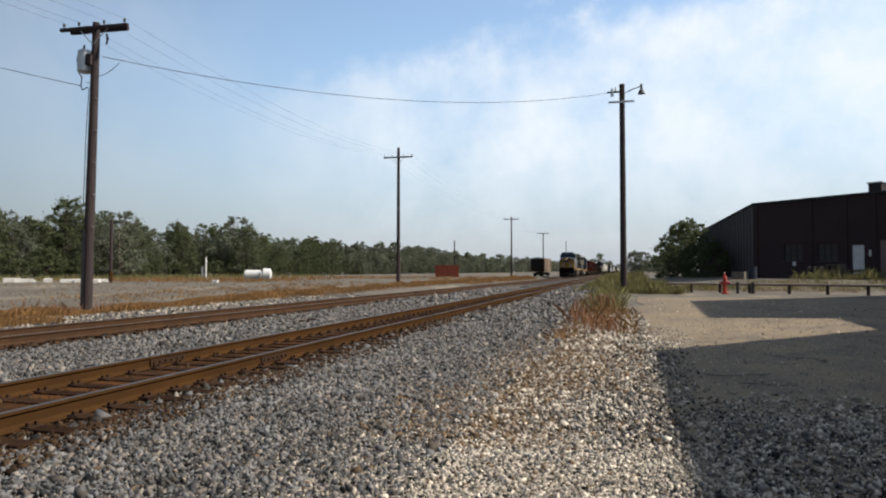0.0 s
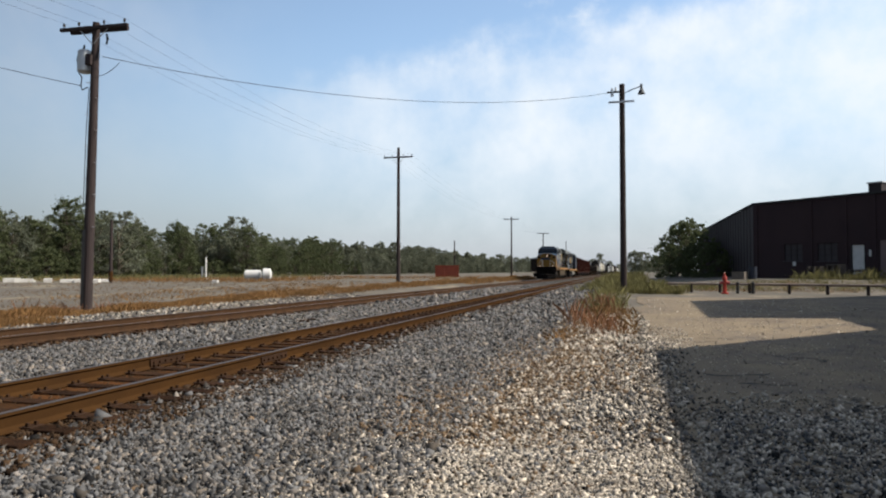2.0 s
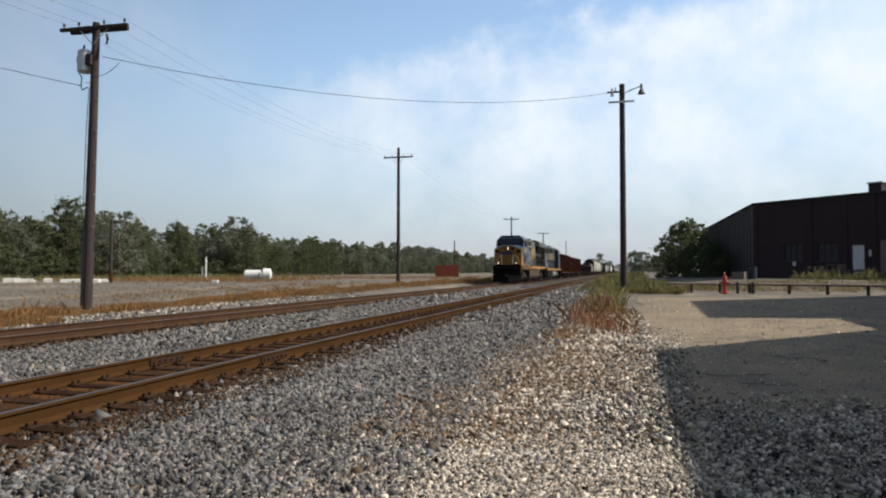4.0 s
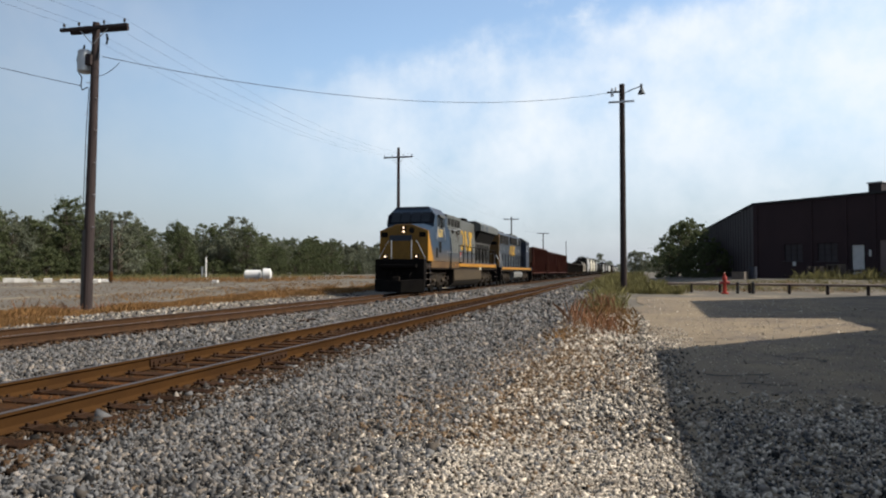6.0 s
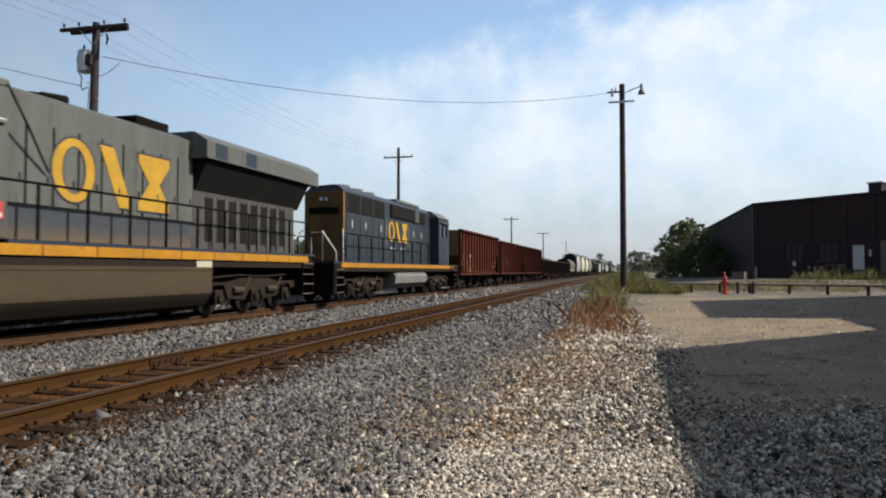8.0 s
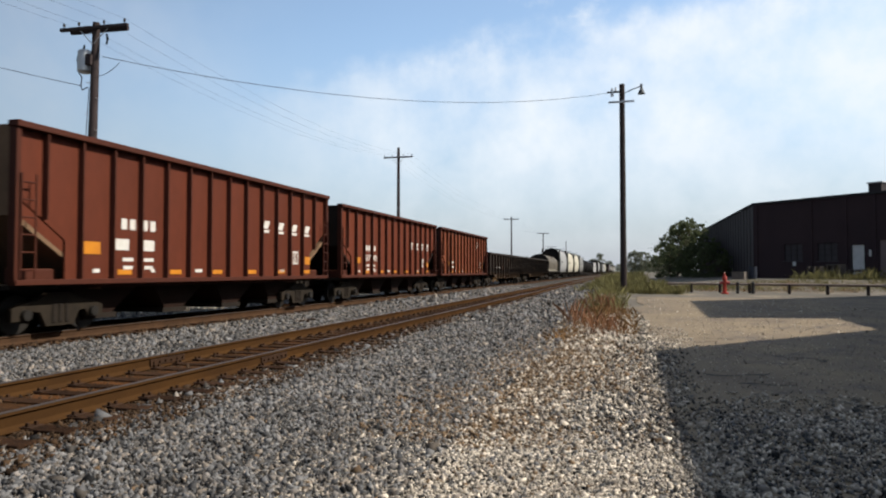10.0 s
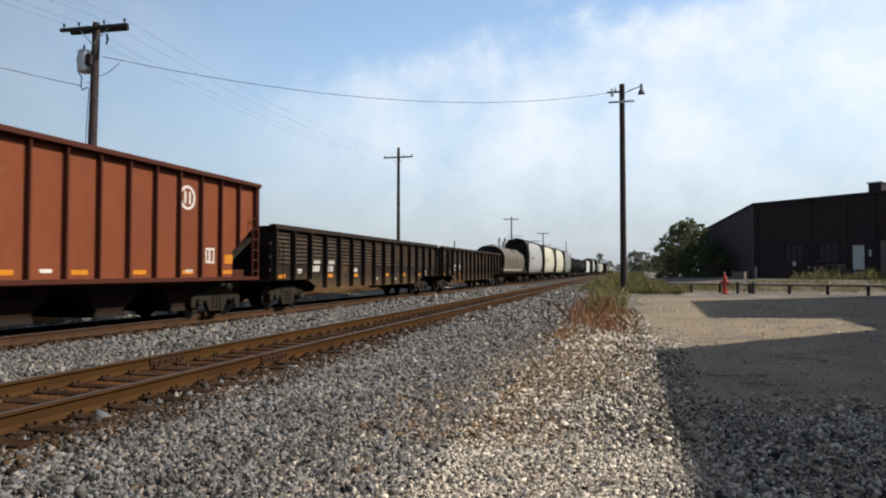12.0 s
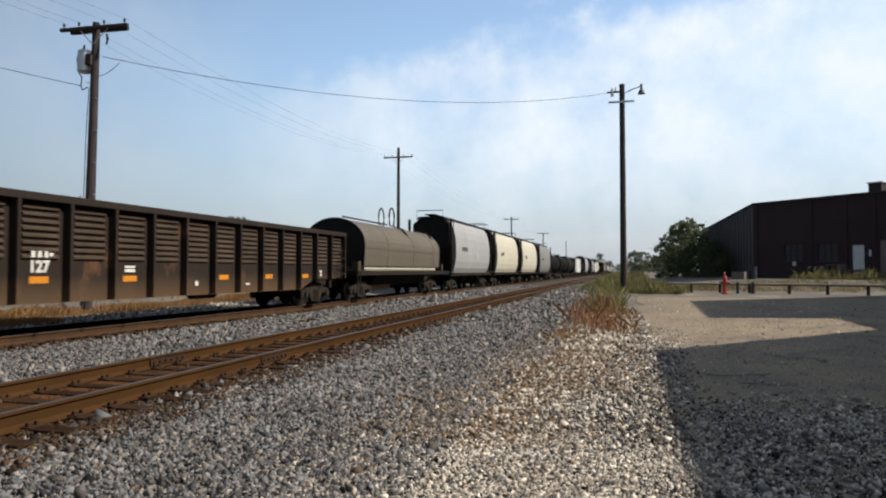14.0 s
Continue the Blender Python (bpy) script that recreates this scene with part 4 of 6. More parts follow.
stones("ballast_stones", M["stone"], "loose grey crushed ballast stones", [
    (-5.3, -1.6, -4, 2.6, 17000, 0.026), (-2.4, 1.2, -4, 2.6, 8000, 0.022), (-5.12, -1.6, 2.6, 7, 26000, 0.0225), (-5.12, -1.6, 7, 12, 24000, 0.026), (-5.12, -1.4, 12, 20, 18000, 0.032), (-5.3, -1.3, 20, 40, 9000, 0.055), (-5.4, -1.6, 40, 80, 4000, 0.08),
    (-5.35, -5.15, 3, 30, 1200, 0.04), (-11.6, -7.2, 4, 12, 17000, 0.028), (-11.6, -7.2, 12, 30, 20000, 0.036), (-11.6, -7.2, 30, 70, 7000, 0.075),
    (-15.6, -13.6, 6, 40, 5000, 0.045), (-17.8, -15.2, 8, 40, 3500, 0.035), (-2.4, 1.2, 2.6, 16, 17000, 0.020), (0.9, 4.2, 2.6, 8.5, 9000, 0.018), (0.9, 3.6, -3, 2.6, 5000, 0.018), (0.9, 5.5, 2.0, 9.5, 3000, 0.017)], 8)
stones("rusty_stones", M["rust_stone"], "rust-stained stones along the rails", [
    (-7.0, -5.7, 2, 14, 4500, 0.018, 0.05), (-7.0, -5.7, 14, 40, 4000, 0.028, 0.05), (-5.53, -4.95, 2, 14, 5000, 0.021, 0.05), (-5.53, -4.95, 14, 40, 4000, 0.032, 0.05), (-5.2, -4.5, 2.6, 14, 2600, 0.022, 0.05),
    (-7.9, -7.15, 3, 40, 2200, 0.04), (-13.4, -12.1, 6, 50, 4000, 0.05), (-11.95, -11.3, 6, 50, 2500, 0.05)], 14)
stones("grit", M["pale_stone"], "loose grit scattered over the asphalt", [
    (0.9, 4.0, 3.2, 9, 2600, 0.014), (0.9, 6.0, 9, 16, 1800, 0.014), (0.8, 9.0, 16, 34, 2200, 0.017), (1.2, 3.0, 7.5, 10, 700, 0.022), (2.6, 4.6, 3.5, 7.5, 900, 0.02)], 17)
stones("muddy_stones", M["brown_stone"], "muddy brown stones and clods among the gravel", [
    (-2.9, -0.4, 6.3, 9.5, 10000, 0.02), (-2.6, 0.4, 9.5, 16, 9500, 0.027), (-2.2, -0.3, 16, 24, 2500, 0.035), (-1.8, 0.6, 5, 8, 900, 0.02), (-4.5, -1.5, 4, 10, 500, 0.022)], 21)
stones("pale_gravel", M["pale_stone"], "loose pale tan gravel beside the ballast", [
    (-2.9, 1.2, -4, 2.6, 20000, 0.0185), (-2.9, 1.2, 2.6, 7, 27000, 0.0165), (-2.6, 1.1, 7, 14, 8500, 0.024), (-1.5, 1.1, 2.6, 6.6, 14000, 0.013), (-0.9, 0.9, 2.6, 5.2, 9000, 0.011), (-2.0, 0.8, 14, 24, 5000, 0.034), (0.4, 1.5, 14.6, 19.5, 500, 0.022), (0.7, 3.0, 2.6, 8.5, 6000, 0.018), (-17.8, -15.2, 8, 40, 1500, 0.035), (-19.6, -16.8, 17, 30, 600, 0.035)], 9)
stones("yard_gravel", M["brown_stone"], "loose dusty gravel over the far yard", [
    (-42, -21.5, 16, 45, 3500, 0.035, 0.0), (-60, -22, 45, 80, 2500, 0.05, 0.0), (2.0, 14, 46, 60, 900, 0.045, 0.0)], 33)

# ---- train ----
M.update({
    "loco_grey": mat("dirty_grey_paint", (0.093, 0.097, 0.089), (0.060, 0.062, 0.056), 0.5, scale=1.0, fine=9, stretch=(2.5, 2.5, 0.3), rust=(0.036, 0.030, 0.025), rust_amt=0.17, dusty=((0.064, 0.049, 0.032), 1.75, 2.5)),
    "loco_blue": mat("faded_blue_paint", (0.018, 0.036, 0.064), (0.013, 0.026, 0.047), 0.5, scale=0.8, fine=8, stretch=(1, 1, 0.4), dusty=((0.080, 0.054, 0.027), 1.75, 2.8)),
    "emblem_yellow": mat("weathered_emblem_yellow", (0.40, 0.235, 0.028), (0.30, 0.175, 0.028), 0.6, scale=2, fine=12, rust=(0.10, 0.10, 0.09), rust_amt=0.10),
    "hood_gold": mat("sooty_gold_paint", (0.115, 0.064, 0.022), (0.062, 0.038, 0.018), 0.65, scale=1.2, fine=10, rust=(0.03, 0.023, 0.016), rust_amt=0.2),
    "loco_yellow_shaded": mat("grimy_shaded_yellow", (0.21, 0.112, 0.022), (0.125, 0.070, 0.019), 0.6, scale=1.2, fine=10, rust=(0.05, 0.036, 0.022), rust_amt=0.16),
    "loco_navy": mat("dark_navy_paint", (0.0154, 0.0224, 0.0385), (0.021, 0.0252, 0.035), 0.5, scale=0.9, fine=8),
    "loco_yellow": mat("yellow_paint", (0.36, 0.165, 0.010), (0.25, 0.115, 0.010), 0.5, scale=1.2, fine=10, rust=(0.10, 0.06, 0.022), rust_amt=0.13),
    "pale_yellow": mat("pale_yellow_lettering", (0.55, 0.40, 0.12), (0.48, 0.33, 0.09), 0.5, scale=4),
    "road_dust": mat("road_dust_on_paint", (0.040, 0.048, 0.060), (0.050, 0.052, 0.056), 0.6, scale=1.0, fine=9, stretch=(1, 1, 0.5), dusty=((0.115, 0.078, 0.040), 1.7, 2.35)),
    "soot_grey": mat("soot_stained_grey", (0.066, 0.064, 0.060), (0.034, 0.032, 0.030), 0.7, scale=1.4, fine=10, stretch=(2, 2, 0.4)),
    "rust_sill": mat("rust_stained_sill", (0.110, 0.066, 0.029), (0.060, 0.034, 0.018), 0.75, scale=0.9, fine=9, stretch=(1, 0.6, 2)),
    "dark_roof": mat("sooty_navy_paint", (0.0065, 0.009, 0.015), (0.005, 0.0065, 0.010), 0.7, scale=1.2, fine=10),
    "loco_black": mat("sooty_black", (0.0062, 0.0057, 0.0057), (0.0098, 0.0086, 0.0078), 0.8, scale=1.5, fine=14),
    # tan dust above; the near-black low tint is the tank's shade put into colour
    "dust": mat("dusty_shaded_tank_steel", (0.060, 0.044, 0.027), (0.038, 0.029, 0.019), 0.8, scale=0.7, fine=9, stretch=(1, 0.5, 2), dusty=((0.012, 0.010, 0.008), 0.5, 0.82)),
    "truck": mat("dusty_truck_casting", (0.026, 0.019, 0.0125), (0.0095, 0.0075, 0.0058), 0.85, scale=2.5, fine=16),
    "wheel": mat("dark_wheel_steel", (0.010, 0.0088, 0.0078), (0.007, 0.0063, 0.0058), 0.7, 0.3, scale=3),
    "tyre": mat("worn_wheel_rim", (0.026, 0.023, 0.020), (0.014, 0.0125, 0.011), 0.5, 0.4, scale=4),
    "glass": mat("dark_cab_glass", (0.015, 0.02, 0.028), None, 0.08, bump=0),
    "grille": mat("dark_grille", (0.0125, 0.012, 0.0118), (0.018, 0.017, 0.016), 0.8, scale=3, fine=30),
    "bay_shade": mat("shaded_oxide_bay", (0.026, 0.012, 0.008), (0.014, 0.0085, 0.0065), 0.85, scale=1.4, fine=10),
    "bare_primer": mat("bare_brown_primer", (0.040, 0.028, 0.023), (0.024, 0.018, 0.016), 0.8, scale=3, fine=20),
    "tan_end": mat("dusty_tan_end_sheet", (0.17, 0.105, 0.062), (0.10, 0.060, 0.036), 0.8, scale=0.8, fine=9),
    "headlight": mat("lit_headlight", (0.9, 0.85, 0.7), None, 0.3, bump=0, emit=(1.0, 0.66, 0.42, 2.0)),
    "oxide": mat("oxide_red_paint", (0.098, 0.0235, 0.0108), (0.073, 0.018, 0.0088), 0.65, scale=0.5, fine=6, stretch=(1, 1, 0.4), rust=(0.12, 0.05, 0.03), rust_amt=0.05, objrand=0.12),
    "oxide_orange": mat("sunbleached_oxide_paint", (0.145, 0.040, 0.017), (0.10, 0.029, 0.013), 0.65, scale=0.5, fine=6, stretch=(1, 1, 0.4), rust=(0.16, 0.07, 0.04), rust_amt=0.08, objrand=0.12),
    # darker copy of the oxide; on ribs it paints in their shadow side
    "oxide_dark": mat("darker_oxide_paint", (0.055, 0.015, 0.008), (0.0425, 0.0125, 0.0075), 0.7, scale=0.8, fine=8),
    "gon": mat("grimy_brown_steel", (0.021, 0.0145, 0.0108), (0.0135, 0.0100, 0.0082), 0.8, scale=0.7, fine=8, stretch=(1, 1, 0.5), rust=(0.072, 0.036, 0.018), rust_amt=0.22, dusty=((0.066, 0.040, 0.021), 0.6, 1.25)),
    "gon_pale": mat("dust_streaked_brown_steel", (0.062, 0.043, 0.030), (0.032, 0.022, 0.016), 0.8, scale=1.2, fine=10),
    "coil": mat("tan_grey_hood", (0.09375, 0.07875, 0.06), (0.075, 0.06375, 0.0495), 0.6, scale=0.6, fine=6, stretch=(1, 1, 0.4)),
    "cream": mat("cream_hopper_paint", (0.40, 0.37, 0.295), (0.32, 0.30, 0.245), 0.6, scale=0.5, fine=6, stretch=(1, 1, 0.3), rust=(0.2, 0.16, 0.12), rust_amt=0.06),
    "palegrey": mat("pale_grey_hopper_paint", (0.255, 0.255, 0.255), (0.204, 0.204, 0.204), 0.6, scale=0.5, fine=6, stretch=(1, 1, 0.3)),
    "midgrey": mat("grey_hopper_paint", (0.152, 0.152, 0.144), (0.12, 0.12, 0.116), 0.6, scale=0.5, fine=6, stretch=(1, 1, 0.3)),
    "orange": mat("orange_reflector", (0.48, 0.18, 0.012), (0.36, 0.132, 0.012), 0.4, scale=4),
    "mark": mat("white_stencil", (0.54, 0.525, 0.495), (0.435, 0.4125, 0.375), 0.6, scale=5, fine=30),
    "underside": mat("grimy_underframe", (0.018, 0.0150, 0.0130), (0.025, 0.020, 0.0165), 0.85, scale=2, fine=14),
})
SIDE = pose(0, 0, 0, 90, 0, 90)
train = []


for key in ("grille", "loco_black", "underside", "wheel", "glass", "dark_roof"):
    M[key].node_tree.nodes["Principled BSDF"].inputs["Specular IOR Level"].default_value = 0.02


def on_track(y):
    """Pose on the train's track at the distance y up the line."""
    return pose(TRAIN_X + DRAW_IN * y, y, RH, 0, 0, TRAIN_TURN)


def rolling(name, label, category, s0, group="train"):
    c = thing(name, label, category, group, on_track(s0))
    train.append((c, s0))
    return c


def side_at(x, y, z):
    """Pose that lays flat lettering on the side that faces +x, reading towards +y."""
    return Matrix.Translation((x, y, z)) @ SIDE


def panel(name, parent, x, y0, y1, z0, z1, material, label="", t=0.012):
    return part(name, box(B(), x, x + t, y0, y1, z0, z1), material, parent, label)


wheels = []


def wheelset(parent, y, r):
    """Axle and two wheels, turning about its own axle."""
    b = B()
    cyl(b, (-0.72, 0, 0), (0.72, 0, 0), 0.09, n=10)
    for s in (-1, 1):
        cyl(b, (s * 0.68, 0, 0), (s * 0.80, 0, 0), r, r, 28)
        cyl(b, (s * 0.66, 0, 0), (s * 0.69, 0, 0), r + 0.028, r + 0.028, 28)
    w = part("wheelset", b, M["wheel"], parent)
    w.matrix_basis = pose(0, y, r)
    for s in (-1, 1):
        part("rim", cyl(B(), (s * 0.802, 0, 0), (s * 0.815, 0, 0), r * 0.98, r * 0.94, 28), M["tyre"], w)
    wheels.append((w, y, r))
    return w


def freight_truck(parent, yc):
    """Two-axle truck with cast side frames."""
    out = [(-1.2, 0.30), (-1.2, 0.56), (-0.95, 0.66), (-0.62, 0.70), (-0.3, 0.86), (0.3, 0.86), (0.62, 0.70), (0.95, 0.66), (1.2, 0.56), (1.2, 0.30), (0.78, 0.30), (0.7, 0.48), (0.52, 0.46), (0.36, 0.16), (-0.36, 0.16), (-0.52, 0.46), (-0.7, 0.48), (-0.78, 0.30)]
    b = B()
    box(b, -1.05, 1.05, yc - 0.18, yc + 0.18, 0.42, 0.72)
    t = part("truck", b, M["truck"], parent)
    for s in (-1, 1):
        prism(bm := B(), [(yc + a, z) for a, z in out], s * 0.94, s * 1.08, "X")
        part("side_frame", bm, M["truck"], t)
        bm = B()
        for dy in (-0.17, 0, 0.17):
            cyl(bm, (s * 1.06, yc + dy, 0.24), (s * 1.06, yc + dy, 0.62), 0.065, n=8)
        part("spring", bm, M["underside"], t)
        for dy in (-0.89, 0.89):
            part("bearing_cap", cyl(B(), (s * 0.9, yc + dy, 0.42), (s * 1.17, yc + dy, 0.42), 0.13, 0.11, n=12), M["tyre"], t)
    for dy in (-0.89, 0.89):
        wheelset(parent, yc + dy, 0.42)


def loco_truck(parent, yc, gap, flip=1):
    """Three-axle truck with a deep stepped side frame."""
    g = gap
    out = [(-g - 0.75, 0.78), (-g - 0.7, 0.98), (-g + 0.55, 0.98), (-0.8, 1.1), (0.8, 1.1), (g - 0.55, 0.98), (g + 0.7, 0.98), (g + 0.75, 0.78), (g + 0.45, 0.72), (g + 0.3, 0.9), (g - 0.3, 0.9),
           (g - 0.5, 0.5), (0.55, 0.42), (0.35, 0.72), (-0.35, 0.72), (-0.55, 0.42), (-g + 0.5, 0.5), (-g + 0.3, 0.9), (-g - 0.3, 0.9), (-g - 0.45, 0.72)]
    b = B()
    box(b, -0.9, 0.9, yc - 0.9, yc + 0.9, 0.6, 1.2)
    t = part("truck", b, M["underside"], parent)
    for s in (-1, 1):
        prism(bm := B(), [(yc + a, z) for a, z in out], s * 1.02, s * 1.18, "X")
        part("side_frame", bm, M["truck"], t, "dusty brown cast side frame")
        for dy in (-g, 0, g):
            bm = B()
            box(bm, s * 0.95, s * 1.22, yc + dy - 0.2, yc + dy + 0.2, 0.32, 0.76, bev=0.04)
            cyl(bm, (s * 1.2, yc + dy, 0.53), (s * 1.3, yc + dy, 0.53), 0.15, 0.13, 14)
            part("axle_box", bm, M["truck"], t)
        for dy in (-g * 0.5, g * 0.5):
            bm = B()
            cyl(bm, (s * 1.2, yc + dy - 0.28, 0.72), (s * 1.2, yc + dy + 0.28, 0.72), 0.11, n=12)
            tube(bm, [(s * 1.2, yc + dy + 0.3, 0.74), (s * 1.24, yc + dy + 0.5, 0.95), (s * 1.2, yc + dy + 0.7, 1.12)], 0.025)
            part("brake_cylinder", bm, M["dust"], t)
            bm = B()
            tube(bm, [(s * 1.1, yc + dy - 0.1, 1.0), (s * 1.15, yc + dy - 0.35, 0.55), (s * 1.1, yc + dy - 0.42, 0.24)], 0.04)
            part("brake_rigging", bm, M["truck"], t)
        bm = B()
        tube(bm, [(s * 1.18, yc - g - 0.5, 1.12), (s * 1.22, yc - g * 0.4, 1.2), (s * 1.2, yc + 0.2, 1.14), (s * 1.22, yc + g, 1.2)], 0.03)
        part("sand_pipe", bm, M["truck"], t)
    for dy in (-g, 0, g):
        wheelset(parent, yc + dy, 0.53)


def handrail(parent, x, ys, z0, z1, material, r=0.028):
    for y in ys:
        part("stanchion", cyl(B(), (x, y, z0), (x, y, z1), r * 1.25, n=6), material, parent)
    part("handrail", tube(B(), [(x, y, z1) for y in ys], r, 6), material, parent)


def steps(parent, y0, y1, z0, z1, n=4, side=1):
    x0, x1 = (1.12, 1.5) if side > 0 else (-1.5, -1.12)
    b = B()
    box(b, x0, x1, y0, y0 + 0.03, z0, z1)
    box(b, x0, x1, y1 - 0.03, y1, z0, z1)
    box(b, x0 if side > 0 else x1 - 0.03, x0 + 0.03 if side > 0 else x1, y0, y1, z0, z1)
    w = part("step_well", b, M["loco_black"], parent)
    for k in range(n):
        z = z0 + 0.03 + (z1 - z0) * k / n
        part("step", box(B(), x0, x1, y0, y1, z - 0.02, z + 0.02), M["loco_black"], w)
        part("step_edge", box(B(), x1 - 0.02 if side > 0 else x0, x1 + 0.01 if side > 0 else x0 + 0.02, y0, y1, z + 0.021, z + 0.034), M["barrier"], w, "worn step edge")


def emblem(parent, x, yc, zc, w, h, material, edge):
    """Railroad emblem as three plain forms in its colour, each on a dark outline: an oval ring, a slanted bar and an hourglass."""
    u = w / 3

    def ring(cy, rw, rh, inner, x0, x1):
        bm, n = B(), 24
        vs = []
        for k in range(n):
            ca, sa = math.cos(2 * math.pi * k / n), math.sin(2 * math.pi * k / n)
            vs.append([bm.verts.new((d, cy + (rw - i * inner) * ca, zc + (rh - i * inner * 0.6) * sa)) for i in (0, 1) for d in (x0, x1)])
        for k in range(n):
            a, c = vs[k], vs[(k + 1) % n]
            for q in ((a[1], c[1], c[3], a[3]), (a[0], c[0], c[1], a[1]), (a[2], a[3], c[3], c[2])):
                bm.faces.new(q)
        bmesh.ops.recalc_face_normals(bm, faces=bm.faces)
        return bm

    def grown(pts, g):
        cy, cz = sum(p[0] for p in pts) / len(pts), sum(p[1] for p in pts) / len(pts)
        return [(a + math.copysign(g, a - cy), b + math.copysign(g, b - cz) if abs(b - cz) > 0.01 else b) for a, b in pts]
    bar = [(yc - u * 0.44, zc + h / 2), (yc - u * 0.10, zc + h / 2), (yc + u * 0.40, zc - h / 2), (yc + u * 0.06, zc - h / 2)]
    q = [(0.56, 0.5), (1.46, 0.5), (1.46, 0.36), (1.16, 0), (1.46, -0.36), (1.46, -0.5), (0.56, -0.5), (0.56, -0.36), (0.86, 0), (0.56, 0.36)]
    glass = [(yc + u * a, zc + h * c) for a, c in q]
    for k, (mt, g, x0, x1) in enumerate(((edge, 0.045, x, x + 0.006), (material, 0.0, x + 0.006, x + 0.012))):
        tag = "dark outline of the emblem" if k == 0 else "yellow emblem form"
        part("emblem_ring", ring(yc - u, u * 0.46 + g, h / 2 + g, u * 0.2 + 2 * g, x0, x1), mt, parent, tag)
        part("emblem_bar", prism(B(), grown(bar, g) if g else bar, x0, x1, "X"), mt, parent, tag)
        part("emblem_hourglass", prism(B(), grown(glass, g) if g else glass, x0, x1, "X"), mt, parent, tag)


def coupler(parent, y, d):
    b = B()
    box(b, -0.12, 0.12, min(y, y + d * 0.55), max(y, y + d * 0.55), 0.72, 0.95)
    box(b, -0.2, 0.2, min(y + d * 0.38, y + d * 0.62), max(y + d * 0.38, y + d * 0.62), 0.66, 1.0, bev=0.05)
    part("coupler", b, M["underside"], parent)


def lead_locomotive(s0):
    c = rolling("locomotive", "grey and blue freight locomotive with a yellow nose, lights lit", "locomotive", s0)
    L = 22.3
    part("underframe", box(B(), -1.45, 1.45, 0.5, L, 1.42, 1.74), M["underside"], c)
    b = B()
    hull(b, [(sx * x, y, z) for sx in (-1, 1) for x, y, z in ((0.35, -0.35, 0.12), (1.5, 0.35, 0.12), (1.5, 0.55, 0.12), (0.35, -0.25, 0.75), (1.52, 0.4, 0.85), (1.52, 0.6, 0.85))])
    part("underbody", box(B(), -0.85, 0.85, 1.2, L - 0.6, 0.5, 1.45), M["underside"], c)
    part("snow_plow", b, M["loco_black"], c, "black snow plow")
    part("pilot", box(B(), -1.5, 1.5, 0.4, 0.9, 0.7, 1.95, bev=0.04), M["loco_black"], c, "sooty black front pilot plate")
    part("anticlimber", box(B(), -1.1, 1.1, 0.05, 0.45, 1.5, 1.66, bev=0.03), M["loco_black"], c)
    for sx in (-0.45, 0.3, 0.75):
        part("brake_hose", tube(B(), [(sx, 0.35, 1.25), (sx, 0.05, 1.1), (sx + 0.05, 0.0, 0.7), (sx + 0.1, 0.15, 0.45)], 0.035), M["loco_black"], c)
    coupler(c, 0.4, -1)
    coupler(c, L, 1)
    # nose: a yellow wedge in front of the blue body
    yn = 1.2
    b = B()
    front = [(-1.5, 1.86), (1.5, 1.86), (1.5, 3.46), (0.45, 3.8), (-0.45, 3.8), (-1.5, 3.46)]
    vf = [b.verts.new((x, yn, z)) for x, z in front]
    vb = [b.verts.new((x, y, z)) for x, y, z in ((-1.51, 2.3, 1.86), (1.51, 2.3, 1.86), (1.505, yn + 0.05, 3.46), (0.45, yn + 0.05, 3.8), (-0.45, yn + 0.05, 3.8), (-1.505, yn + 0.05, 3.46))]
    b.faces.new(vf); b.faces.new(vb[::-1])
    for i in range(6):
        b.faces.new((vf[i], vb[i], vb[(i + 1) % 6], vf[(i + 1) % 6]))
    bmesh.ops.recalc_face_normals(b, faces=b.faces)
    nose = part("nose", b, M["loco_yellow"], c, "yellow nose")
    b = B()
    hull(b, [(sx * x, y, z) for sx in (-1, 1) for x, y, z in ((1.5, 1.27, 3.45), (0.45, 1.27, 3.79), (1.505, 2.31, 1.86), (1.495, 3.0, 1.86), (1.495, 3.0, 3.86), (0.9, 2.45, 3.9), (1.46, 1.5, 1.9))])
    part("nose_body", b, M["loco_blue"], c, "blue nose sides")
    # added plate: grime plus the unlit front's shade, both put into a darker yellow
    part("nose_face", prism(B(), [(-1.46, 1.9), (1.46, 1.9), (1.46, 3.43), (0.43, 3.765), (-0.43, 3.765), (-1.46, 3.43)], yn - 0.006, yn - 0.001), M["loco_yellow_shaded"], nose, "grimy front of the nose, its shade put into the gold")
    part("nose_door", box(B(), -0.32, 0.32, yn - 0.02, yn, 1.95, 2.95, bev=0.008), M["loco_yellow_shaded"], nose)
    part("number_board", box(B(), -0.9, 0.5, yn - 0.025, yn - 0.002, 2.92, 3.22), M["loco_navy"], nose, "dark lettering panel on the nose")
    for x in (-1.4, 0.95):
        part("number_board", box(B(), x, x + 0.4, yn - 0.03, yn - 0.002, 3.12, 3.38), M["loco_black"], nose)
    part("headlight_housing", box(B(), -0.14, 0.14, yn - 0.06, yn, 3.3, 3.72, bev=0.02), M["loco_black"], nose)
    for z in (3.41, 3.61):
        part("headlight", cyl(B(), (0, yn - 0.075, z), (0, yn - 0.05, z), 0.048, n=16), M["headlight"], nose, "lit round headlight")
    part("round_hatch", cyl(B(), (0.5, yn - 0.02, 3.48), (0.5, yn, 3.48), 0.17, n=20), M["grille"], nose)
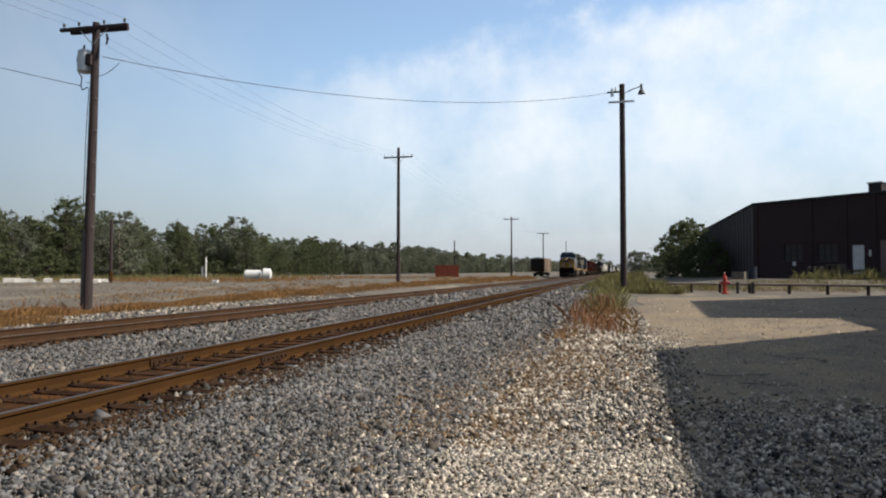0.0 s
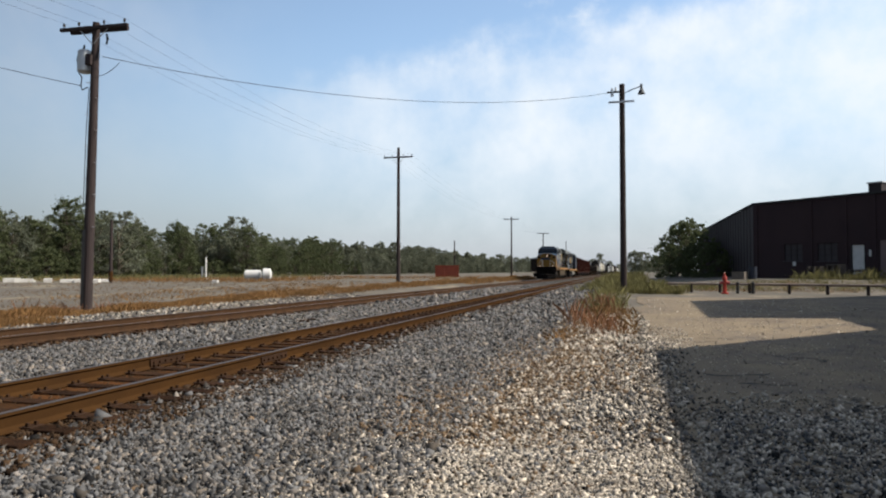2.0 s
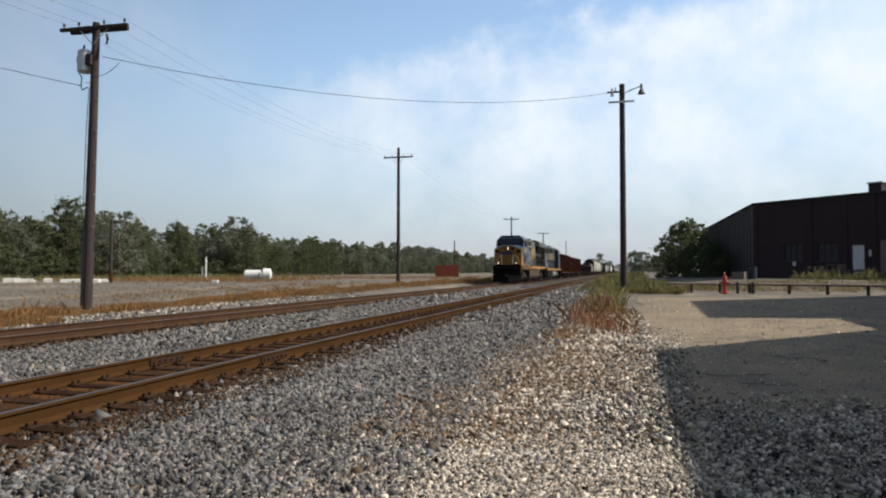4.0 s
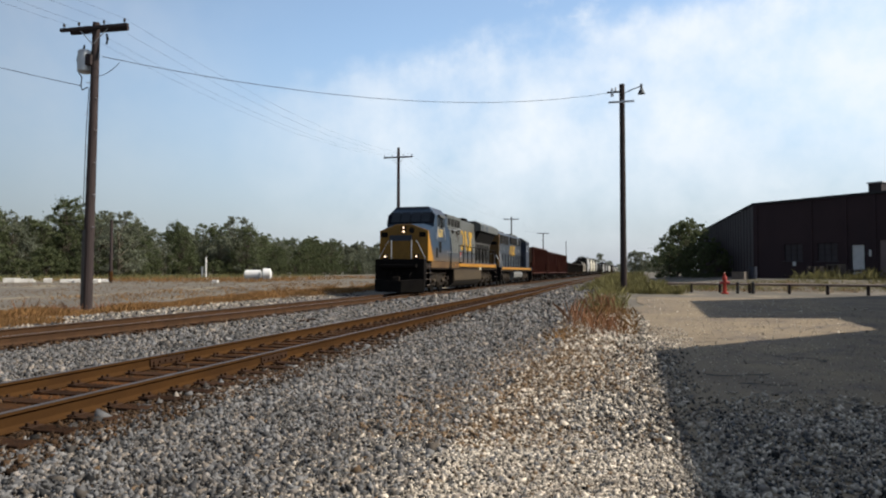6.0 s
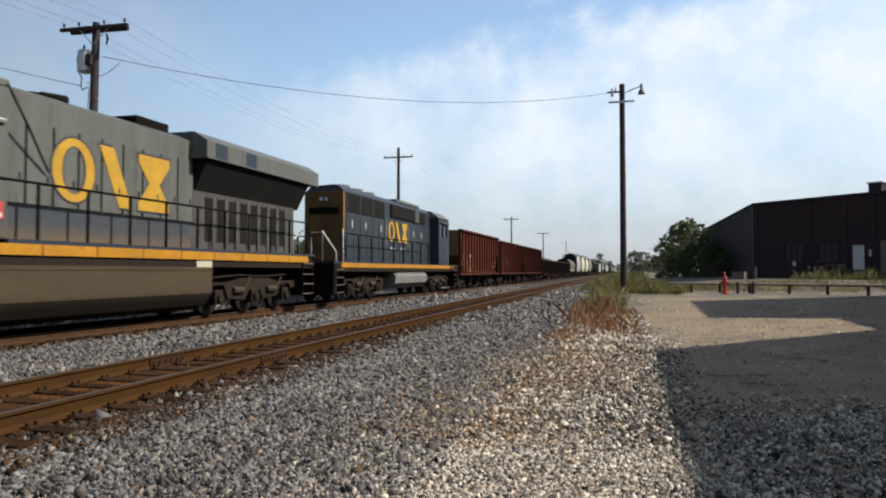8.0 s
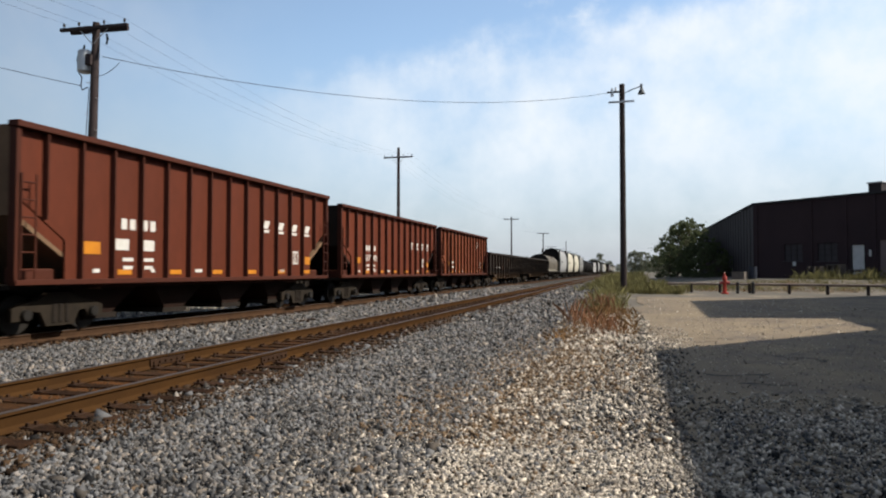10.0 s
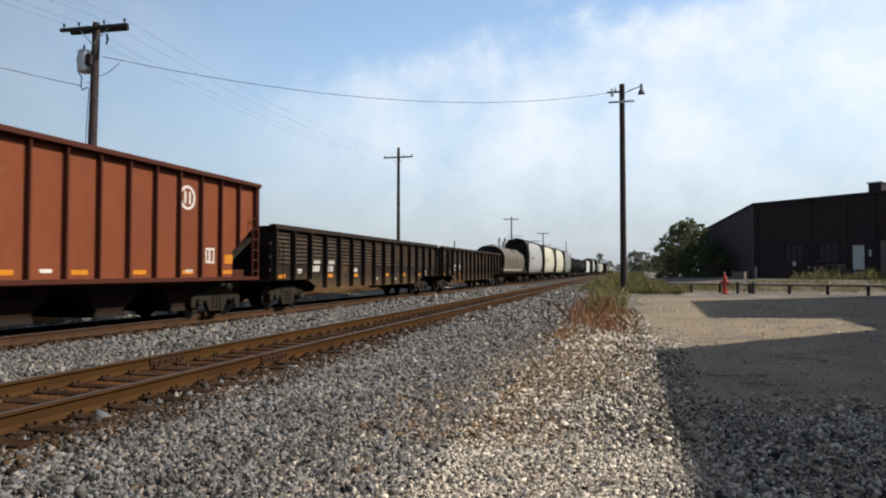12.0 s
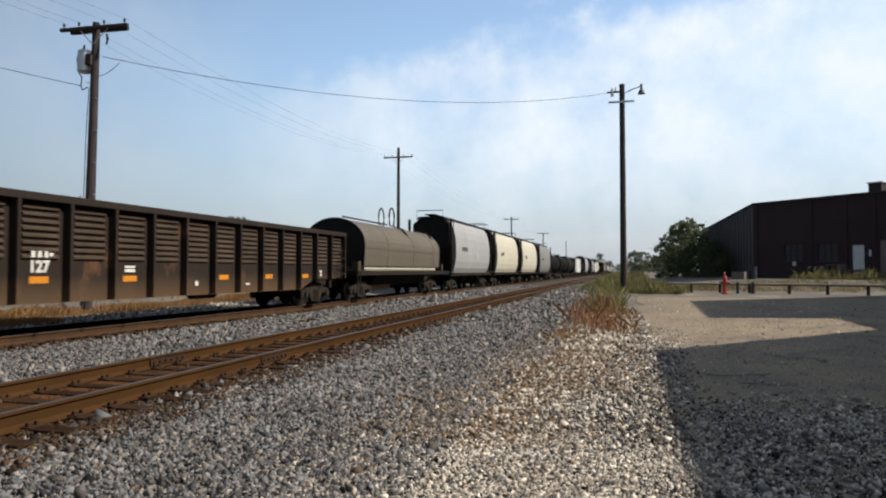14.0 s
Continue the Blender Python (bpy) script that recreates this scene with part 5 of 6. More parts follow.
    for x in (-0.95, 0.95):
        d = part("ditch_light_housing", box(B(), x - 0.13, x + 0.13, 0.62, 0.85, 1.95, 2.2, bev=0.02), M["loco_black"], c)
        part("ditch_light", cyl(B(), (x, 0.60, 2.08), (x, 0.62, 2.08), 0.048, n=16), M["headlight"], d, "lit ditch light")
    # cab
    b = B()
    hull(b, [(sx * x, y, z) for sx in (-1, 1) for x, y, z in ((1.5, 2.95, 1.86), (1.5, 2.4, 3.88), (1.5, 2.65, 4.38), (1.05, 2.85, 4.84), (1.46, 5.55, 4.38), (1.0, 5.55, 4.84), (1.5, 5.55, 1.86))])
    cab = part("cab", b, M["loco_blue"], c, "blue crew cab")
    part("cab_roof", prism(B(), [(-1.5, 4.38), (-1.02, 4.86), (1.02, 4.86), (1.5, 4.38), (1.46, 4.36), (-1.46, 4.36)], 2.8, 5.6), M["loco_navy"], cab, "dusty dark blue cab roof")
    b = B()
    hull(b, [(sx * (1.5 if z < 4.4 else 1.22), y + d, z + d * -0.55) for sx in (-1, 1) for y, z in ((2.4, 3.9), (2.65, 4.38), (2.79, 4.66)) for d in (0.0, -0.012)])
    part("windshield_surround", b, M["dark_roof"], cab, "dark surround of the windshield")
    for x0, x1 in ((-1.22, -0.68), (-0.62, -0.04), (0.04, 0.62), (0.68, 1.22)):
        b = B()
        lo, hi = Vector((0, 2.385, 3.98)), Vector((0, 2.685, 4.54))
        n = Vector((0, -0.86, 0.5)) * 0.02
        vs = [b.verts.new((x, p.y + k * n.y, p.z + k * n.z)) for k in (0, 1) for x, p in ((x0, lo), (x1, lo), (x1, hi), (x0, hi))]
        for q in ((0, 1, 2, 3), (7, 6, 5, 4), (0, 4, 5, 1), (1, 5, 6, 2), (2, 6, 7, 3), (3, 7, 4, 0)):
            b.faces.new([vs[i] for i in q])
        bmesh.ops.recalc_face_normals(b, faces=b.faces)
        part("windshield", b, M["glass"], cab, "dark windshield pane")
    for s in (1, -1):
        xo = 1.5 if s > 0 else -1.512
        for y0, y1 in ((3.15, 3.78), (3.95, 4.78)):
            w = part("side_window", box(B(), s * 1.47, s * 1.505, y0, y1, 3.78, 4.28), M["glass"], cab, "dark sliding cab window")
            fb = B()
            for a in ((y0 - 0.04, y0, 3.74, 4.32), (y1, y1 + 0.04, 3.74, 4.32)):
                box(fb, s * 1.47, s * 1.52, *a)
            box(fb, s * 1.47, s * 1.52, y0, y1, 3.74, 3.78)
            box(fb, s * 1.47, s * 1.52, y0, y1, 4.28, 4.32)
            part("frame", fb, M["loco_grey"], w)
        part("sunshade", prism(B(), [(3.2, 4.42), (4.5, 4.42), (4.4, 4.26), (3.5, 4.30)], s * 1.5, s * 1.62, "X"), M["loco_grey"], cab, "pale grey window awning")
        part("mirror", box(B(), s * 1.55, s * 1.62, 3.84, 3.9, 3.72, 4.2), M["loco_black"], cab)
        for y0, y1, z0, z1 in ((2.85, 3.28, 2.05, 2.6), (3.5, 4.05, 2.35, 2.95)):
            panel("vent", cab, xo, y0, y1, z0, z1, M["grille"])
        part("seam", box(B(), s * 1.5, s * 1.512, 2.6, 5.3, 3.0, 3.03), M["loco_navy"], cab)
        for y, up in ((3.0, -0.10), (4.62, 0.12)):
            part("grab_iron", tube(B(), [(s * 1.55, y - up, 3.75), (s * 1.55, y, 3.4), (s * 1.55, y + up, 3.05)], 0.022), M["mark"], cab, "white grab iron")
    words("road_number", "630", 0.70, side_at(1.503, 3.86, 3.40), M["pale_yellow"], cab, "pale yellow road number", bold=0.006)
    # grey equipment bay behind the cab
    bay = part("equipment_bay", box(B(), -1.46, 1.46, 5.56, 9.3, 1.86, 4.62, bev=0.03), M["loco_grey"], c, "weathered grey equipment bay")
    part("bay_roof", prism(B(), [(-1.48, 4.5), (-1.1, 4.72), (1.1, 4.72), (1.48, 4.5), (1.44, 4.46), (-1.44, 4.46)], 5.56, 9.3), M["loco_grey"], bay)
    for s in (1, -1):
        part("blue_panel", prism(B(), [(5.57, 1.9), (7.0, 1.9), (6.95, 2.4), (6.15, 3.7), (5.57, 3.85)], s * 1.46, s * 1.466, "X"), M["loco_blue"], bay, "slanted blue panel")
        for k, y in enumerate((5.75, 6.62, 7.46, 8.26)):
            g = part("air_grille", box(B(), s * 1.45, s * 1.475, y, y + 0.62, 3.98, 4.42), M["grille"], bay, "dark air intake grille")
            for j in range(5):
                part("louvre", box(B(), s * 1.47, s * 1.482, y, y + 0.62, 4.02 + 0.08 * j, 4.03 + 0.08 * j), M["grille"], g)
        part("drip_rail", box(B(), s * 1.46, s * 1.52, 5.6, 9.2, 3.84, 3.88), M["loco_grey"], bay)
        part("conduit", tube(B(), [(s * 1.5, 5.7, 3.78), (s * 1.5, 7.6, 3.76), (s * 1.5, 8.3, 3.9), (s * 1.5, 9.2, 3.9)], 0.022, 6), M["galv"], bay, "bare conduit along the side")
        for y in (6.75, 7.0, 8.05, 8.55):
            part("bracket", box(B(), s * 1.46, s * 1.51, y, y + 0.05, 3.55, 3.85), M["loco_black"], bay)
        for y in (7.1, 7.95, 8.75):
            part("seam", box(B(), s * 1.46, s * 1.4625, y, y + 0.016, 2.42, 3.84), M["loco_black"], bay)
        for y, z, w, h in ((7.15, 3.72, 0.34, 0.22), (7.55, 3.5, 0.16, 0.34), (8.0, 3.55, 0.30, 0.52), (8.3, 3.36, 0.24, 0.62), (8.75, 3.68, 0.26, 0.26), (8.55, 3.2, 0.12, 0.4), (7.75, 3.05, 0.12, 0.2)):
            flake = [(y - w / 2, z + h * 0.45), (y - w * 0.1, z + h * 0.5), (y + w * 0.5, z + h * 0.38), (y + w * 0.36, z - h * 0.12), (y + w * 0.22, z - h * 0.5), (y + w * 0.05, z - h * 0.1), (y - w * 0.3, z + h * 0.05)]
            part("peeled_patch", prism(B(), flake, s * 1.46, s * 1.464, "X"), M["bare_primer"], bay, "dark patch of peeled paint")
        for y in (6.0, 6.5):
            part("small_plate", box(B(), s * 1.46, s * 1.48, y, y + 0.15, 2.38, 2.44), M["mark"], bay)
    for s in (1, -1):
        part("dusty_band", box(B(), s * 1.5, s * 1.506, 3.0, 5.55, 1.88, 2.42), M["loco_blue"], cab, "road-dusted lower cab side")
        part("dusty_band", box(B(), s * 1.466, s * 1.474, 5.58, 9.25, 1.9, 2.42), M["road_dust"], bay, "road-dusted lower side")
    # sill
    for s in (1, -1):
        part("front_sill", box(B(), s * 1.44, s * 1.49, 1.9, 8.6, 1.5, 1.86), M["rust_sill"], c, "rust-brown front sill")
        for k in range(9):
            y0 = 8.65 + k * 1.46
            part("sill_stripe", box(B(), s * 1.47, s * 1.50, y0, y0 + 1.43, 1.6, 1.80), M["loco_yellow"], c, "yellow reflective sill stripe")
        for y in (6.4, 7.6, 8.3):
            part("reflector", box(B(), s * 1.49, s * 1.50, y, y + 0.12, 1.62, 1.74), M["orange"], c)
    part("walkway", box(B(), -1.5, 1.5, 9.3, L, 1.80, 1.87), M["loco_navy"], c)
    # long hood with its row of doors
    hood = part("long_hood", box(B(), -0.98, 0.98, 9.3, 15.6, 1.87, 4.62, bev=0.03), M["loco_grey"], c, "grey engine hood")
    part("hood_roof", prism(B(), [(-0.98, 4.62), (-0.6, 4.75), (0.6, 4.75), (0.98, 4.62)], 9.3, 15.6), M["loco_grey"], hood)
    for s in (1, -1):
        part("lower_band", box(B(), s * 0.98, s * 0.99, 9.35, 15.55, 1.9, 2.5), M["road_dust"], hood, "grimy lower band")
        for k in range(9):
            y = 9.45 + 0.69 * k
            d = part("hood_door", box(B(), s * 0.978, s * 1.006, y, y + 0.63, 2.55, 4.1, bev=0.01), M["loco_grey"], hood)
            part("latch", box(B(), s * 1.0, s * 1.03, y + 0.5, y + 0.54, 3.0, 3.12), M["loco_navy"], d)
            part("door_gap", box(B(), s * 0.98, s * 0.986, y + 0.635, y + 0.685, 2.55, 4.1), M["loco_black"], hood)
        part("stack_rail", tube(B(), [(s * 1.46, 9.25, 4.55), (s * 1.3, 9.9, 3.9), (s * 1.08, 10.6, 3.2)], 0.025), M["loco_black"], hood)
    part("warning_plate", box(B(), 1.474, 1.48, 9.0, 9.2, 2.2, 2.5), M["red"], c, "small red and white warning plate")
    part("warning_plate", box(B(), 1.48, 1.484, 9.04, 9.16, 2.23, 2.31), M["mark"], c)
    emblem(c, 1.01, 12.66, 3.33, 3.93, 1.28, M["emblem_yellow"], M["loco_navy"])
    ex = part("exhaust_stack", box(B(), -0.5, 0.5, 13.9, 15.2, 4.7, 5.0, bev=0.04), M["loco_black"], c, "sooty exhaust housing")
    for x, dy in ((-0.2, 0), (0, 0.1), (0.2, 0.2)):
        part("horn", cyl(B(), (x, 11.0 + dy, 4.9), (x, 11.7 + dy, 4.9), 0.04, 0.11, 10), M["loco_black"], c)
    part("horn_bracket", box(B(), -0.3, 0.3, 11.1, 11.2, 4.7, 4.88), M["loco_black"], c)
    # radiator section with its wide wing
    rad = part("radiator_hood", box(B(), -0.98, 0.98, 15.6, 21.6, 1.87, 3.4, bev=0.02), M["soot_grey"], c, "sooty louvred radiator section")
    part("radiator_wing", prism(B(), [(-1.53, 4.18), (-1.53, 4.62), (-1.1, 4.86), (1.1, 4.86), (1.53, 4.62), (1.53, 4.18)], 15.5, 22.5), M["loco_grey"], c, "wide grey radiator wing")
    part("wing_shadow_screen", prism(B(), [(-1.44, 4.18), (1.44, 4.18), (0.96, 3.35), (-0.96, 3.35)], 15.7, 21.9), M["grille"], c, "dark radiator screen")
    for s in (1, -1):
        for y in (15.9, 17.5):
            part("wing_gap", box(B(), s * 1.525, s * 1.535, y, y + 0.6, 4.22, 4.6), M["loco_navy"], rad)
        for k in range(8):
            y = 16.2 + 0.62 * k
            part("louvre_panel", box(B(), s * 0.98, s * 0.995, y, y + 0.34, 2.1, 3.25), M["grille"], rad)
            part("door_rib", box(B(), s * 0.98, s * 1.02, y + 0.36, y + 0.42, 1.95, 3.3), M["loco_grey"], rad)
        handrail(c, s * 1.46, [8.7 + 1.3 * k for k in range(11)], 1.8, 2.9, M["loco_black"])
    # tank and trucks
    tank = part("fuel_tank", prism(B(), [(-1.46, 1.42), (1.46, 1.42), (1.46, 0.70), (1.22, 0.36), (0.9, 0.22), (-0.9, 0.22), (-1.22, 0.36), (-1.46, 0.70)], 7.4, 15.9), M["dust"], c, "dusty tan fuel tank with shade painted along its bottom")
    part("tank_lip", box(B(), 1.455, 1.475, 7.4, 15.9, 1.34, 1.40), M["dust"], tank)
    part("tank_end", box(B(), -1.4, 1.4, 7.36, 7.4, 0.5, 1.4), M["underside"], tank)
    part("battery_box", box(B(), 1.0, 1.46, 15.2, 15.9, 1.36, 1.74, bev=0.02), M["cream"], c, "pale box over the tank")
    loco_truck(c, 4.3, 1.98)
    loco_truck(c, 18.6, 1.98)
    for s in (1, -1):
        steps(c, 0.85, 1.75, 0.45, 1.86, 4, s)
        steps(c, L - 0.95, L - 0.1, 0.45, 1.86, 4, s)
        part("front_handrail", tube(B(), [(s * 1.46, 1.72, 0.5), (s * 1.46, 1.72, 2.2), (s * 1.3, 1.22, 2.95)], 0.014), M["galv"], c, "bright worn handrail")
        part("front_handrail", tube(B(), [(s * 1.42, 0.85, 0.5), (s * 1.42, 0.85, 2.0), (s * 0.85, 0.95, 2.95), (s * 0.8, 1.0, 2.9)], 0.014), M["galv"], c, "bright worn handrail")
        part("front_stanchion", cyl(B(), (s * 0.62, 0.75, 1.95), (s * 0.62, 0.75, 2.95), 0.025, n=8), M["galv"], c)
        part("rear_handrail", tube(B(), [(s * 1.46, L - 0.12, 0.5), (s * 1.46, L - 0.12, 2.4), (s * 1.2, L - 0.1, 2.9)], 0.028), M["loco_black"], c)
    return c


def second_locomotive(s0):
    """Runs long hood first."""
    c = rolling("locomotive", "dark navy freight locomotive running with its yellow hood end first", "locomotive", s0)
    L = 20.5
    part("underframe", box(B(), -1.5, 1.5, 0.3, L - 0.3, 1.3, 1.62), M["underside"], c)
    part("underbody", box(B(), -0.85, 0.85, 0.8, L - 0.8, 0.5, 1.35), M["underside"], c)
    part("walkway", box(B(), -1.52, 1.52, 0.2, L - 0.2, 1.6, 1.66), M["loco_navy"], c)
    for s in (1, -1):
        for k in range(12):
            y0 = 0.9 + k * 1.5
            part("sill_stripe", box(B(), s * 1.5, s * 1.53, y0, y0 + 1.47, 1.45, 1.62), M["loco_yellow"], c, "yellow sill stripe")
    hood = part("long_hood", box(B(), -0.92, 0.92, 2.5, 15.5, 1.66, 4.42, bev=0.03), M["slate"], c, "faded slate blue engine hood")
    part("hood_roof", prism(B(), [(-0.93, 4.38), (-0.62, 4.62), (0.62, 4.62), (0.93, 4.38)], 2.48, 15.5), M["loco_navy"], c, "dark hood roof")
    part("hood_end", box(B(), -0.93, 0.93, 2.38, 2.49, 1.7, 4.38, bev=0.02), M["hood_gold"], c, "grimy brown-gold hood end")
    part("end_trim", box(B(), 0.90, 0.945, 2.37, 2.44, 1.7, 4.36), M["loco_yellow"], c, "yellow corner stripe")
    part("end_door", box(B(), -0.3, 0.3, 2.355, 2.38, 1.75, 3.3, bev=0.01), M["hood_gold"], c)
    part("number_board", box(B(), -0.7, 0.7, 2.35, 2.38, 3.5, 3.76), M["loco_black"], c)
    for x in (-0.12, 0.12):
        part("rear_light", cyl(B(), (x, 2.34, 4.08), (x, 2.38, 4.08), 0.08, n=14), M["galv"], c)
    for s in (1, -1):
        part("radiator_screen", box(B(), s * 0.92, s * 0.95, 2.7, 7.4, 3.62, 4.34), M["grille"], hood, "dark radiator screen")
        for k in range(3):
            part("screen_post", box(B(), s * 0.95, s * 0.957, 2.66 + 1.56 * k, 2.74 + 1.56 * k, 3.6, 4.36), M["slate"], hood)
        part("brake_grid_screen", box(B(), s * 0.92, s * 1.02, 8.3, 14.2, 3.78, 4.36, bev=0.02), M["grille"], hood)
        part("grid_hatch", box(B(), s * 0.92, s * 1.04, 12.2, 12.9, 3.74, 4.40, bev=0.02), M["slate2"], hood)
        for k in range(16):
            y = 2.75 + 0.78 * k
            d = part("hood_door", box(B(), s * 0.92, s * 0.942, y, y + 0.72, 1.8, 3.5, bev=0.008), M["slate"], hood)
            part("latch", box(B(), s * 0.942, s * 0.956, y + 0.6, y + 0.64, 2.6, 2.75), M["loco_grey"], d)
        for y in (3.3, 4.9, 6.9, 12.1, 13.6):
            part("bare_patch", box(B(), s * 0.942, s * 0.948, y, y + 0.07, 3.02, 3.32), M["mark"], hood, "pale worn paint chip")
        for y in (7.62, 11.14):
            part("emblem_border", box(B(), s * 0.945, s * 0.957, y, y + 0.09, 2.45, 3.72), M["midgrey"], hood, "pale upright border stripe")
        for y in (8.3, 8.75, 9.9, 10.3):
            part("small_plate", box(B(), s * 0.945, s * 0.953, y, y + 0.16, 2.3, 2.4), M["mark"], hood)
        handrail(c, s * 1.47, [1.3 + 1.5 * k for k in range(9)], 1.62, 2.7, M["loco_black"])
    emblem(c, 0.957, 9.45, 3.12, 3.1, 0.92, M["emblem_yellow"], M["slate"])
    for k in range(3):
        part("roof_fan", cyl(B(), (0, 3.8 + 1.5 * k, 4.6), (0, 3.8 + 1.5 * k, 4.74), 0.6, 0.58, 18), M["loco_grey"], c)
    part("dynamic_brake_hatch", box(B(), -0.75, 0.75, 9.8, 13.8, 4.58, 4.74, bev=0.04), M["loco_grey"], c)
    cab = part("cab", box(B(), -1.5, 1.5, 15.5, 17.8, 1.66, 4.2, bev=0.03), M["loco_navy"], c, "dark cab")
    part("cab_roof", prism(B(), [(-1.55, 4.18), (-0.95, 4.56), (0.95, 4.56), (1.55, 4.18)], 15.4, 18.0), M["loco_grey"], cab)
    for s in (1, -1):
        for y in (15.9, 16.8):
            w = part("side_window", box(B(), s * 1.49, s * 1.51, y, y + 0.7, 3.2, 3.85), M["glass"], cab)
            part("frame", box(B(), s * 1.49, s * 1.515, y - 0.05, y, 3.15, 3.9), M["galv"], w)
        part("cab_trim", box(B(), s * 1.5, s * 1.51, 17.55, 17.78, 1.7, 4.1), M["slate2"], cab, "pale front edge of the cab")
        part("sunshade", box(B(), s * 1.5, s * 1.64, 15.8, 17.5, 3.92, 3.96), M["loco_grey"], cab)
    part("short_hood", hull(B(), [(sx * x, y, z) for sx in (-1, 1) for x, y, z in ((0.92, 17.8, 1.66), (0.92, 17.8, 3.1), (0.92, 19.5, 1.66), (0.92, 19.4, 2.9), (0.5, 19.5, 3.0))]), M["loco_grey"], c, "pale grey short hood")
    part("fuel_tank", prism(B(), [(-1.3, 1.3), (1.3, 1.3), (1.5, 1.05), (1.45, 0.7), (1.1, 0.42), (-1.1, 0.42), (-1.45, 0.7), (-1.5, 1.05)], 7.6, 13.0), M["midgrey"], c, "pale grey fuel tank")
    part("air_tank", cyl(B(), (1.25, 7.9, 1.15), (1.25, 12.7, 1.15), 0.2, n=14), M["midgrey"], c)
    loco_truck(c, 4.2, 1.7)
    loco_truck(c, 16.4, 1.7)
    for y in (0.2, L - 0.5):
        part("pilot", box(B(), -1.5, 1.5, y, y + 0.3, 0.35, 1.6, bev=0.03), M["loco_black"], c)
    coupler(c, 0.2, -1)
    coupler(c, L, 1)
    for s in (1, -1):
        steps(c, 0.5, 1.2, 0.4, 1.62, 4, s)
        steps(c, L - 1.2, L - 0.5, 0.4, 1.62, 4, s)
        part("front_handrail", tube(B(), [(s * 1.46, 0.5, 0.5), (s * 1.46, 0.5, 2.0), (s * 0.9, 0.35, 2.75)], 0.028), M["galv"], c)
        part("front_handrail", tube(B(), [(s * 1.46, 1.2, 0.5), (s * 1.46, 1.2, 2.0), (s * 0.95, 2.3, 2.9)], 0.028), M["galv"], c)
        part("front_handrail", tube(B(), [(s * 0.9, 0.4, 1.66), (s * 0.9, 0.4, 2.7), (s * 0.4, 0.4, 2.7), (s * 0.4, 0.4, 1.66)], 0.025), M["galv"], c)
    return c


M["slate"] = mat("slate_blue_paint", (0.01547, 0.02142, 0.03094), (0.0238, 0.02975, 0.03689), 0.5, scale=0.7, fine=8, stretch=(1, 1, 0.4), rust=(0.075, 0.08, 0.085), rust_amt=0.08)
M["slate2"] = mat("bleached_slate_paint", (0.0595, 0.0644, 0.0665), (0.0385, 0.0441, 0.049), 0.5, scale=0.7, fine=8, stretch=(1, 1, 0.4))


def stand_taller(c, z0, k):
    """Raise all that stands over z0 by the factor k."""
    for o in c.children_recursive:
        if o.name.startswith(("truck", "wheelset", "rim", "side_frame")):
            continue
        if o.matrix_basis.translation.length > 0.01:
            o.location.z = z0 + (o.location.z - z0) * k
            continue
        for v in o.data.vertices:
            if v.co.z > z0:
                v.co.z = z0 + (v.co.z - z0) * k


def ladder(parent, x, y0, y1, z0, z1, n, material):
    b = B()
    for y in (y0, y1):
        cyl(b, (x, y, z0), (x, y, z1), 0.022, n=6)
    for k in range(n):
        z = z0 + (z1 - z0) * (k + 0.5) / n
        cyl(b, (x, y0, z), (x, y1, z), 0.017, n=6)
    return part("ladder", b, material, parent)


def stencil(parent, x, y, z, w, h, material=None):
    """Unreadable or brand lettering as a plain bar."""
    return part("stencil_bar", box(B(), x, x + 0.006, y - w / 2, y + w / 2, z - h / 2, z + h / 2), material or M["mark"], parent)


